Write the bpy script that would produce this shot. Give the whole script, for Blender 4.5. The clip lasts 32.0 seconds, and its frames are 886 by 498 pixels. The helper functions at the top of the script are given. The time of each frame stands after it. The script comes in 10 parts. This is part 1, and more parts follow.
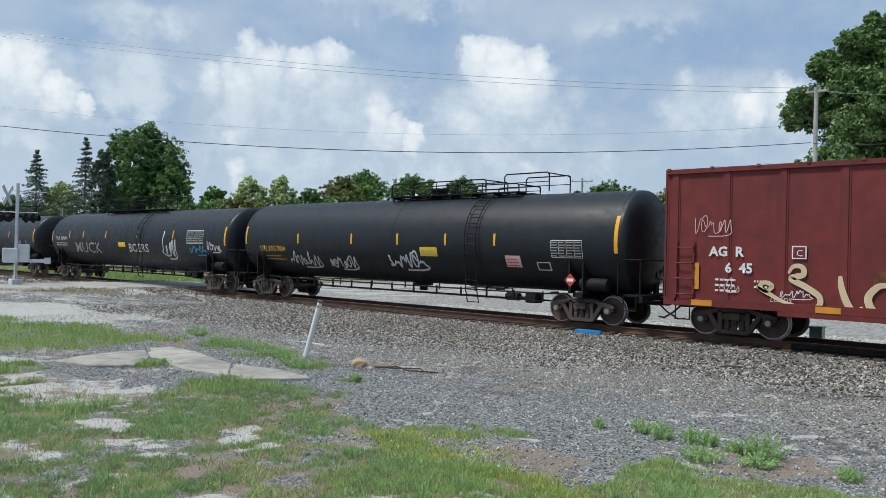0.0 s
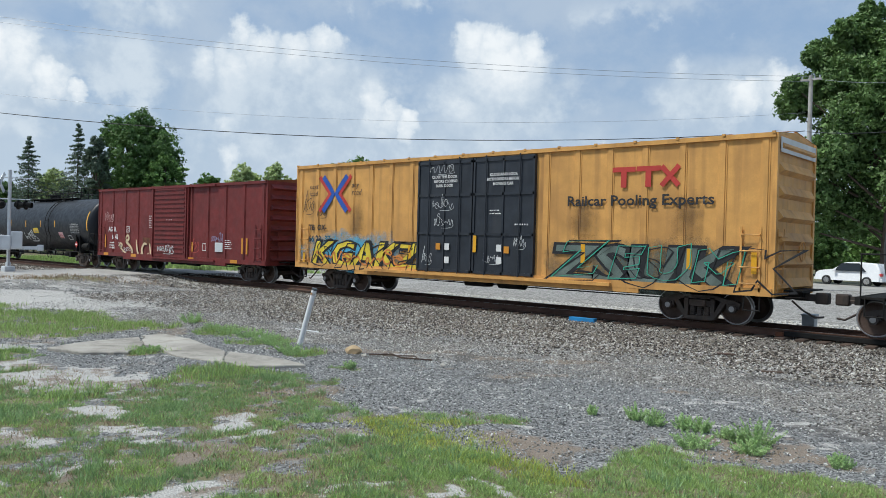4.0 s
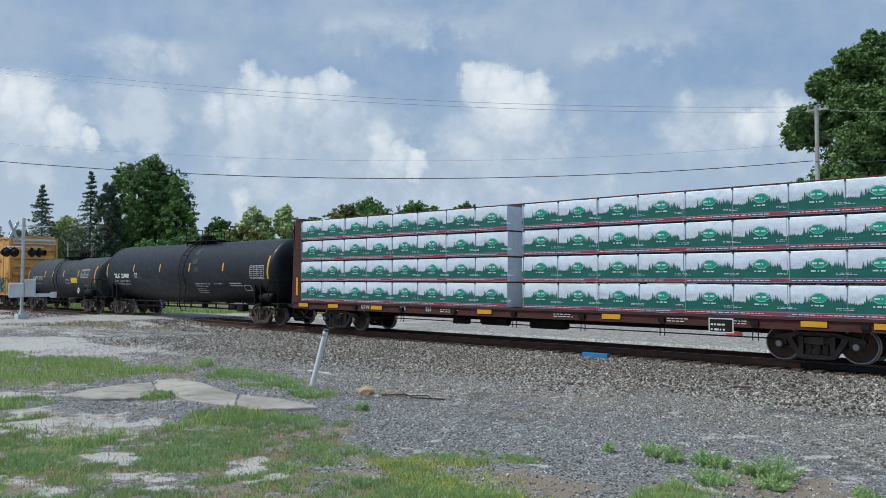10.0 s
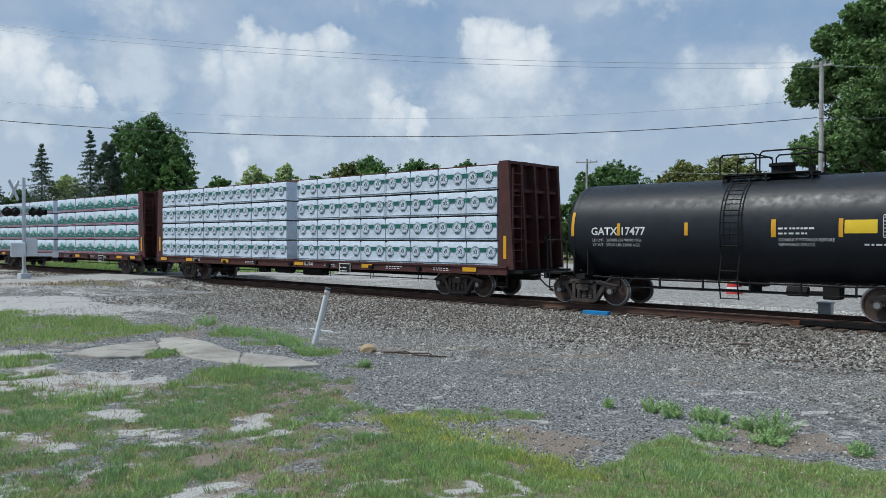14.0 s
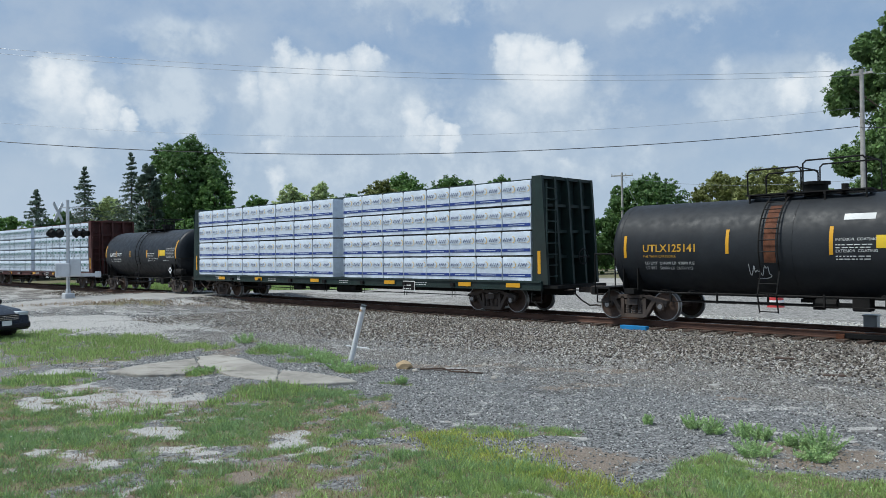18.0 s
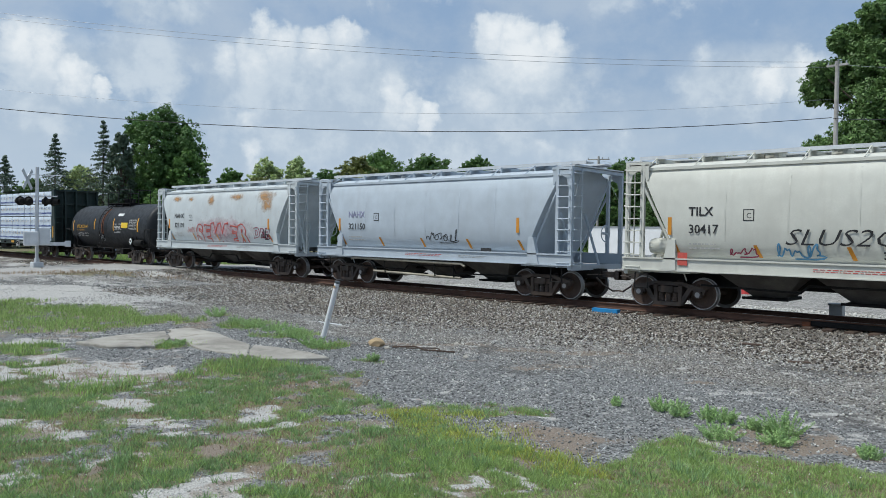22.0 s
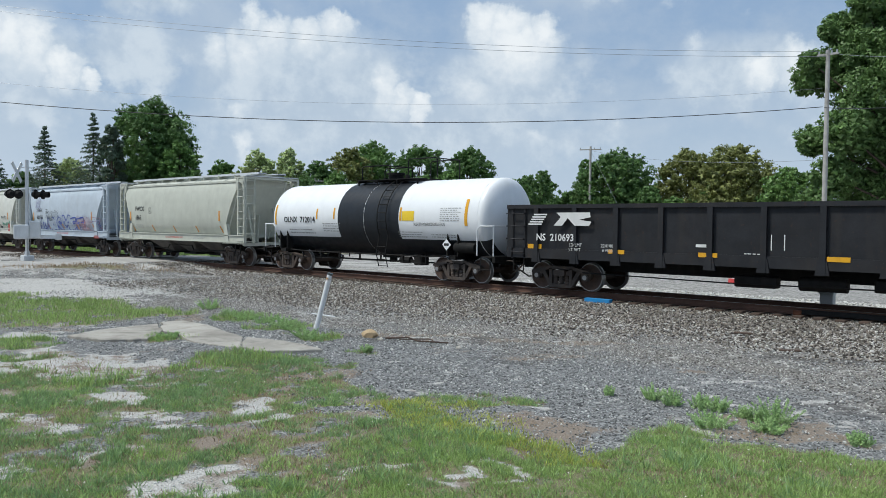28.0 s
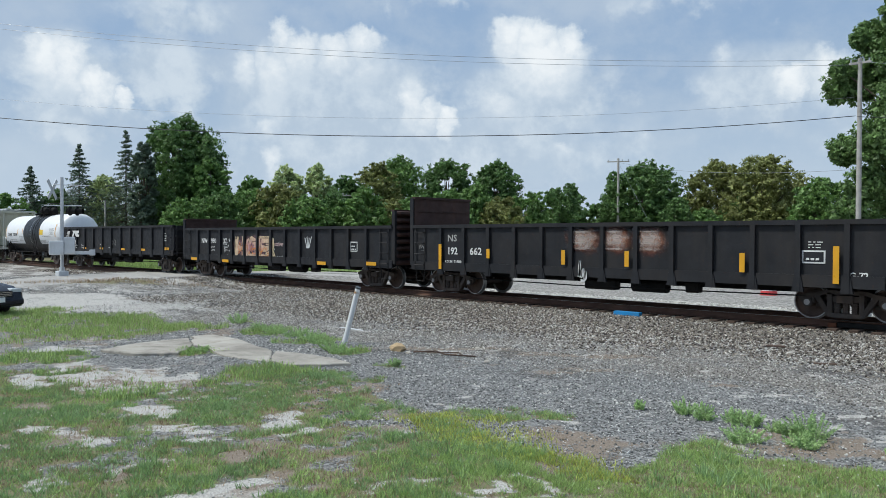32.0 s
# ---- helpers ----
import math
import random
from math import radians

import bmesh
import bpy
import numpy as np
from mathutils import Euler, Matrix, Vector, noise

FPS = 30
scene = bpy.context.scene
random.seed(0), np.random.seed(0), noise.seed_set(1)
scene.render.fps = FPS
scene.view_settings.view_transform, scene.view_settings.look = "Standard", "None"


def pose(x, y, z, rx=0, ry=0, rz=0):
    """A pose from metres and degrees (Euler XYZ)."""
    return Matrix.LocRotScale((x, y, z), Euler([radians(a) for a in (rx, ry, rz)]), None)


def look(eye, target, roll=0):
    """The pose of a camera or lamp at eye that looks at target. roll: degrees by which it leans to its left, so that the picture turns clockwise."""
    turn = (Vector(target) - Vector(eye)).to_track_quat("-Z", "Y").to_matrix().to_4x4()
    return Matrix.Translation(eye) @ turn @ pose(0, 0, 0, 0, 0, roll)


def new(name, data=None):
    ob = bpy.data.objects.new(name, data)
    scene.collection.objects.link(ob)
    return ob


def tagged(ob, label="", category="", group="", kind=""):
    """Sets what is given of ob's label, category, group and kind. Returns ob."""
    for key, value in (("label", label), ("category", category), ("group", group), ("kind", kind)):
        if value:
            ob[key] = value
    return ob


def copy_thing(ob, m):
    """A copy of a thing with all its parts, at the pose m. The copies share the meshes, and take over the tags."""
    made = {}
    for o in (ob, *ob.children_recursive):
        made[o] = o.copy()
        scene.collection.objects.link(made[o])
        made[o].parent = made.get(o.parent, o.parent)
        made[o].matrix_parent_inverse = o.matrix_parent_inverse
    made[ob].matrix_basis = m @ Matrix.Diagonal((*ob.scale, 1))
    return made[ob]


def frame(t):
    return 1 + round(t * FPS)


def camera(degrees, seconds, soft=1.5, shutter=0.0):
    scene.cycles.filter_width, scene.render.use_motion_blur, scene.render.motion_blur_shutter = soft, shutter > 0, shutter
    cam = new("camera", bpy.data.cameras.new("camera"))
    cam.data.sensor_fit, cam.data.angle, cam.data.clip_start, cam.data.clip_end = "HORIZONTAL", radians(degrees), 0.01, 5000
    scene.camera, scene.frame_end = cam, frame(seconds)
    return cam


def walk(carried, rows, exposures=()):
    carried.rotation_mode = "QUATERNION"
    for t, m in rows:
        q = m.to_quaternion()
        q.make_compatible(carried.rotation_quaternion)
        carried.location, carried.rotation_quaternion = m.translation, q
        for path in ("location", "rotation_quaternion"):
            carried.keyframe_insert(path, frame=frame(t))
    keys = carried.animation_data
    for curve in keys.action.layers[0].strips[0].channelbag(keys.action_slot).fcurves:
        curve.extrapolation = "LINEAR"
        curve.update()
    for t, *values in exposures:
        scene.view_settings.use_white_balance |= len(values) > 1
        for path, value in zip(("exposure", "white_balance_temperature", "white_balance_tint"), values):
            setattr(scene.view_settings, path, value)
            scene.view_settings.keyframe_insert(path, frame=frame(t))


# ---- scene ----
# World: x along the railway, y away from the viewer across it, z up from the rail head.
EYE = 2.0
TRACK_Y = 21.4
cam = camera(59.66, 32.0, soft=0.6)
PATH = [
    (0, 41.73, 0.41, -1.39), (0.5, 41.68, 0.43, -1.58), (1, 41.55, 0.35, -1.76), (1.5, 41.30, 0.33, -1.72),
    (2, 41.17, 0.35, -1.52), (2.5, 41.09, 0.22, -1.26), (3, 41.16, -0.08, -1.26), (3.5, 41.28, -0.26, -1.49),
    (5.5, 41.31, -1.77, -1.07), (6, 41.06, -2.12, -1.23), (6.5, 41.59, -1.76, -1.11), (7, 42.02, -1.73, -0.70),
    (7.5, 41.96, -1.50, -0.34), (8, 42.02, -0.84, 0.02), (8.5, 42.32, 0.17, 0.46), (9, 42.58, 1.07, 0.22),
    (9.5, 42.42, 1.77, -0.21), (10, 42.10, 2.32, -0.19), (10.5, 41.85, 2.59, 0.05), (11, 41.99, 2.51, -0.21),
    (11.5, 42.37, 2.21, -0.62), (12, 42.57, 1.84, -0.72), (12.5, 42.22, 1.53, -0.62), (13, 42.09, 1.25, -0.57),
    (13.5, 42.18, 0.77, -0.30), (14, 42.18, -0.75, -0.05), (14.5, 42.10, -2.03, -0.08),
    (16.5, 42.56, -1.74, 0.35), (17, 43.16, -0.91, 0.50), (17.5, 44.10, 0.02, 0.59), (18, 44.76, 0.45, 0.64),
    (18.5, 44.86, 0.58, 0.28), (19, 44.67, 0.39, -0.27), (19.5, 44.30, -0.46, -0.45),
    (20, 43.85, -1.09, -0.40), (20.5, 43.41, -1.15, -0.53), (21, 43.10, -1.16, -0.61),
    (21.5, 43.08, -1.15, -0.70), (22, 42.93, -1.11, -0.91), (22.5, 42.77, -1.03, -1.18),
    (23, 42.69, -1.13, -0.97), (23.5, 42.58, -1.24, -0.83), (24, 42.50, -1.29, -0.90),
    (24.5, 42.49, -1.35, -0.85), (25, 42.57, -1.48, -0.76), (25.5, 42.59, -1.63, -0.83),
    (27.5, 42.57, -1.70, -0.53), (28, 42.37, -1.77, -0.60), (28.5, 42.35, -1.82, -0.63),
    (29, 42.43, -1.87, -0.49), (29.5, 42.47, -1.93, -0.26), (30, 42.66, -1.90, -0.08),
    (30.5, 43.35, -1.33, 0.19), (31, 44.07, -0.75, 0.25), (31.5, 44.37, -0.69, 0.09),
    (32, 44.40, -0.79, -0.22),
]
walk(cam, [(t, pose(0, 0, EYE, 90 + p, r, y)) for t, y, p, r in PATH], [(0.0, 0.10, 6290.0, 6.5), (7.0, 0.14, 6290.0, 6.5), (9.5, -0.06, 6120.0, 6.5), (14.0, -0.10, 6090.0, 6.5), (18.0, -0.02, 6160.0, 6.5),
      (20.5, 0.0, 6240.0, 6.5), (26.0, 0.0, 6270.0, 6.5), (29.0, 0.10, 6290.0, 6.5), (32.0, 0.10, 6290.0, 6.5)])

# ---- light ----
SUN_AZ, SUN_EL = 215.0, 60.0      # degrees: compass turn from +y to +x, height


def build_world():
    w = bpy.data.worlds.new("sky")
    scene.world = w
    w.use_nodes = True
    nt = w.node_tree
    nd, lk = nt.nodes, nt.links
    bg = nd["Background"]

    def m(op, a, b=None, c=None):
        n = nd.new("ShaderNodeMath")
        n.operation = op
        for i, v in enumerate((a, b, c)):
            if v is None:
                continue
            if isinstance(v, (int, float)):
                n.inputs[i].default_value = v
            else:
                lk.new(v, n.inputs[i])
        return n.outputs[0]

    def mixc(f, a, b):
        n = nd.new("ShaderNodeMix")
        n.data_type = "RGBA"
        for s, v in ((n.inputs[0], f), (n.inputs[6], a), (n.inputs[7], b)):
            if isinstance(v, (int, float)):
                s.default_value = v
            elif isinstance(v, tuple):
                s.default_value = (*v, 1)
            else:
                lk.new(v, s)
        return n.outputs[2]

    def smooth(v, a, b):
        n = nd.new("ShaderNodeMapRange")
        n.interpolation_type = "SMOOTHSTEP"
        lk.new(v, n.inputs[0])
        n.inputs[1].default_value, n.inputs[2].default_value = a, b
        return n.outputs[0]

    sky = nd.new("ShaderNodeTexSky")
    sky.sky_type = "NISHITA"
    sky.sun_disc = False
    sky.sun_elevation, sky.sun_rotation = radians(SUN_EL), radians(SUN_AZ)
    sky.air_density, sky.dust_density = 1.2, 2.0
    sc = nd.new("ShaderNodeVectorMath")
    sc.operation = "SCALE"
    sc.inputs[3].default_value = 0.085
    lk.new(sky.outputs[0], sc.inputs[0])
    co = nd.new("ShaderNodeTexCoord")
    sep = nd.new("ShaderNodeSeparateXYZ")
    lk.new(co.outputs["Generated"], sep.inputs[0])
    az = m("MULTIPLY", m("ARCTAN2", m("MULTIPLY", sep.outputs[0], -1.0), sep.outputs[1]), 57.2958)
    el = m("MULTIPLY", m("ARCSINE", sep.outputs[2]), 57.2958)
    comb = nd.new("ShaderNodeCombineXYZ")
    lk.new(az, comb.inputs[0])
    lk.new(el, comb.inputs[1])

    def fbm(scale, detail, rough, off=0.0, squash=1.0):
        mp = nd.new("ShaderNodeMapping")
        mp.inputs["Location"].default_value = (off, off * 0.7, off * 0.3)
        mp.inputs["Scale"].default_value = (scale, scale * squash, scale)
        lk.new(comb.outputs[0], mp.inputs[0])
        n = nd.new("ShaderNodeTexNoise")
        n.inputs["Scale"].default_value = 1.0
        n.inputs["Detail"].default_value = detail
        n.inputs["Roughness"].default_value = rough
        lk.new(mp.outputs[0], n.inputs[0])
        return n.outputs[0]

    big, fine = fbm(0.085, 3, 0.5, 3.1, 1.6), fbm(0.42, 9, 0.64, 9.7, 1.25)
    # cumulus heads that stand over the tree line: bearing, height, half width, half height, brightness
    heads = [(39.5, 14.9, 1.47, 1.1, 1), (37.8, 14.8, 1.76, 1.0, 1), (35.3, 14.2, 1.16, 1.1, 1), (37.1, 13.5, 3.24, 1.3, 1), (56.2, 14.7, 0.9, 1.0, .75), (54.8, 13.8, 1.53, 1.1, .8),
             (50.4, 14.4, 1.49, 0.85, .8), (52.4, 13.7, 1.64, 1.0, .75), (56.8, 12.5, 1.91, 1.4, .7), (58.7, 12.4, 1.1, 1.0, .65), (71.5, 12.4, 1.5, 1.0, .95), (70.2, 12.1, 1.3, 1.2, .95),
             (68.5, 10.5, 1.3, 0.9, .95), (66.9, 9.6, 0.7, 0.45, .9), (46.8, 10.6, 1.26, 1.2, .8)]
    heads += [(44.2, 9.2, 0.9, 0.75, 1), (45.7, 9.5, 1.34, 0.9, .8), (24.6, 12.8, 1.29, 1.3, .45), (20.3, 11.0, 1.3, 0.75, 1), (18.1, 11.7, 1.5, 1.1, .8), (21.4, 14.5, 1.0, 0.6, .3), (57.1, 8.2, 0.95, 0.75, .6),
              (56.9, 5.8, 0.95, 1.0, .65), (35.6, 6.7, 1.5, 0.5, .5), (30.1, 7.6, 0.9, 0.5, .45), (40.3, 10.1, 2.26, 1.0, .6), (17.5, 10.3, 1.7, 0.9, .6), (70.2, 10.8, 1.4, 0.9, .7), (50.0, 12.3, 2.2, 1.2, .5)]
    bodies = [(52.4, 11.0, 7.4, 3.4, .95), (69.9, 10.1, 3.9, 3.2, .9), (64.3, 11.4, 3.4, 2.6, .85), (37.3, 10.6, 5.4, 3.0, .9), (45.7, 7.0, 20.0, 2.6, .7), (21.8, 10.8, 5.0, 2.3, .8), (63.3, 15.5, 4.5, 1.5, .65),
              (55.6, 11.6, 3.6, 2.7, .8), (28.0, 17.0, 8.0, 1.2, .4), (46.0, 18.5, 9.0, 1.4, .5), (14.0, 9.0, 6.0, 3.0, .7), (80.0, 10.0, 6.0, 4.0, .8)]

    def blobs(lst, wx, wy, drop):
        """The highest of all the ovals; below its middle each one fades over drop times its height."""
        acc = None
        for a, e, rx, ry, wt in lst:
            dx = m("MULTIPLY", m("SUBTRACT", m("ADD", az, wx), a), 1 / rx)
            h = m("MULTIPLY", m("SUBTRACT", m("ADD", el, wy), e), 1 / ry)
            dy = m("MAXIMUM", h, m("MULTIPLY", h, -1.0 / drop))
            d = m("SQRT", m("ADD", m("MULTIPLY", dx, dx), m("MULTIPLY", dy, dy)))
            g = m("MULTIPLY", m("SUBTRACT", 1.6, d), wt)
            acc = g if acc is None else m("MAXIMUM", acc, g)
        return acc

    curl = fbm(0.42, 9, 0.60, 31.0)
    knob, knob2 = fbm(0.95, 6, 0.58, 5.3), fbm(0.95, 6, 0.58, 12.9)
    warp = lambda n, k: m("MULTIPLY", m("SUBTRACT", n, 0.5), k)
    field = blobs(heads, m("ADD", warp(fine, 1.6), warp(knob, 1.7)), m("ADD", warp(curl, 1.4), warp(knob2, 1.7)), 2.6)
    mass = blobs(bodies, warp(fine, 6.0), warp(curl, 5.0), 1.3)
    low = m("SUBTRACT", 1.0, smooth(el, 1.0, 12.0))           # paler and thicker cover low down
    veil = smooth(m("ADD", m("MULTIPLY", big, 0.9), m("MULTIPLY", fine, 0.35)), 0.48, 0.80)
    base = mixc(0.70, sc.outputs[0], (0.33, 0.455, 0.66))
    thin = mixc(m("MULTIPLY", veil, 0.55), base, (0.53, 0.59, 0.67))
    hazy = mixc(m("MULTIPLY", low, 0.72), thin, (0.55, 0.63, 0.73))
    soft = smooth(m("ADD", mass, m("MULTIPLY", m("SUBTRACT", curl, 0.5), 1.2)), 0.30, 0.95)
    tone = mixc(smooth(fbm(0.34, 8, 0.62, 17.0), 0.38, 0.66), (0.47, 0.55, 0.655), (0.63, 0.69, 0.76))
    mid = mixc(m("MULTIPLY", soft, 0.9), hazy, tone)
    cover = smooth(field, 0.36, 0.80)
    shade = smooth(m("ADD", field, m("MULTIPLY", fbm(1.3, 7, 0.62, 23.0), 0.9)), 0.85, 2.05)
    lit = mixc(shade, (0.59, 0.655, 0.735), (0.87, 0.88, 0.895))
    out = mixc(m("MULTIPLY", cover, 0.94), mid, lit)
    lk.new(out, bg.inputs[0])
    bg.inputs[1].default_value = 0.98


build_world()
sun_data = bpy.data.lights.new("sun", "SUN")
sun_data.energy, sun_data.angle, sun_data.color = 3.2, radians(9), (1.0, 0.965, 0.89)
sun = new("sun", sun_data)
_a, _e = radians(SUN_AZ), radians(SUN_EL)
sun.matrix_world = look((60 * math.sin(_a), 60 * math.cos(_a), 70), (60 * math.sin(_a) - math.sin(_a) * math.cos(_e),
                        60 * math.cos(_a) - math.cos(_a) * math.cos(_e), 70 - math.sin(_e)))


# ---- materials ----
def mat(name, col, rough=0.6, metal=0.0, var=0.2, scale=2.0, fine=25.0, dirt=None, amount=0.0, stretch=0.15, bump=0.0,
        bscale=60.0, island=0.0, spot=0.0, spotcol=(0.1, 0.04, 0.02), spec=0.4):
    mt = bpy.data.materials.new(name)
    mt.use_nodes = True
    nt = mt.node_tree
    nd, lk = nt.nodes, nt.links
    bs = nd["Principled BSDF"]
    bs.inputs["Roughness"].default_value, bs.inputs["Metallic"].default_value = rough, metal
    bs.inputs["Specular IOR Level"].default_value = spec
    co, info = nd.new("ShaderNodeTexCoord"), nd.new("ShaderNodeObjectInfo")
    sh = nd.new("ShaderNodeVectorMath")
    sh.operation = "MULTIPLY_ADD"
    lk.new(info.outputs["Random"], sh.inputs[0])
    sh.inputs[1].default_value = (37, 53, 29)
    lk.new(co.outputs["Object"], sh.inputs[2])
    vec = sh.outputs[0]

    def noise_tex(sc, detail=4, stretch_z=None):
        n = nd.new("ShaderNodeTexNoise")
        n.inputs["Scale"].default_value, n.inputs["Detail"].default_value = sc, detail
        if stretch_z is None:
            lk.new(vec, n.inputs[0])
        else:
            mp = nd.new("ShaderNodeMapping")
            mp.inputs["Scale"].default_value = (1, 1, stretch_z)
            lk.new(vec, mp.inputs[0])
            lk.new(mp.outputs[0], n.inputs[0])
        return n.outputs[0]

    def ramp(v, a, b, lo, hi):
        n = nd.new("ShaderNodeMapRange")
        lk.new(v, n.inputs[0])
        for i, k in enumerate((a, b, lo, hi)):
            n.inputs[i + 1].default_value = k
        return n.outputs[0]

    def mixc(f, a, b):
        n = nd.new("ShaderNodeMix")
        n.data_type = "RGBA"
        for s, v in ((n.inputs[0], f), (n.inputs[6], a), (n.inputs[7], b)):
            if isinstance(v, (int, float)):
                s.default_value = v
            elif isinstance(v, tuple):
                s.default_value = (*v, 1)
            else:
                lk.new(v, s)
        return n.outputs[2]

    lo = tuple(max(0.0, c * (1 - var)) for c in col)
    hi = tuple(min(1.0, c * (1 + var)) for c in col)
    c = mixc(ramp(noise_tex(scale), 0.3, 0.7, 0, 1), lo, hi)
    c = mixc(ramp(noise_tex(fine), 0.35, 0.75, 0, 0.5), c, tuple(x * (1 - var) for x in col))
    if island:
        g = nd.new("ShaderNodeNewGeometry")
        c = mixc(ramp(g.outputs["Random Per Island"], 0, 1, 0, 1), tuple(x * (1 - island) for x in col),
                 mixc(0.5, c, tuple(min(1.0, x * (1 + island)) for x in col)))
    if dirt:
        f = ramp(noise_tex(3.2, 6, stretch), 0.52, 0.78, 0, amount)
        c = mixc(f, c, dirt)
        f2 = ramp(noise_tex(0.55, 5), 0.45, 0.75, 0, amount * 0.8)
        c = mixc(f2, c, dirt)
    if spot:
        f = ramp(noise_tex(9.0, 8), 0.64, 0.70, 0, spot)
        c = mixc(f, c, spotcol)
    lk.new(c, bs.inputs["Base Color"])
    lk.new(ramp(noise_tex(scale * 2.3), 0.3, 0.7, max(0.05, rough - 0.1), min(1, rough + 0.1)), bs.inputs["Roughness"])
    if bump:
        b = nd.new("ShaderNodeBump")
        b.inputs["Strength"].default_value, b.inputs["Distance"].default_value = bump, 0.02
        lk.new(noise_tex(bscale, 6), b.inputs["Height"])
        lk.new(b.outputs[0], bs.inputs["Normal"])
    return mt


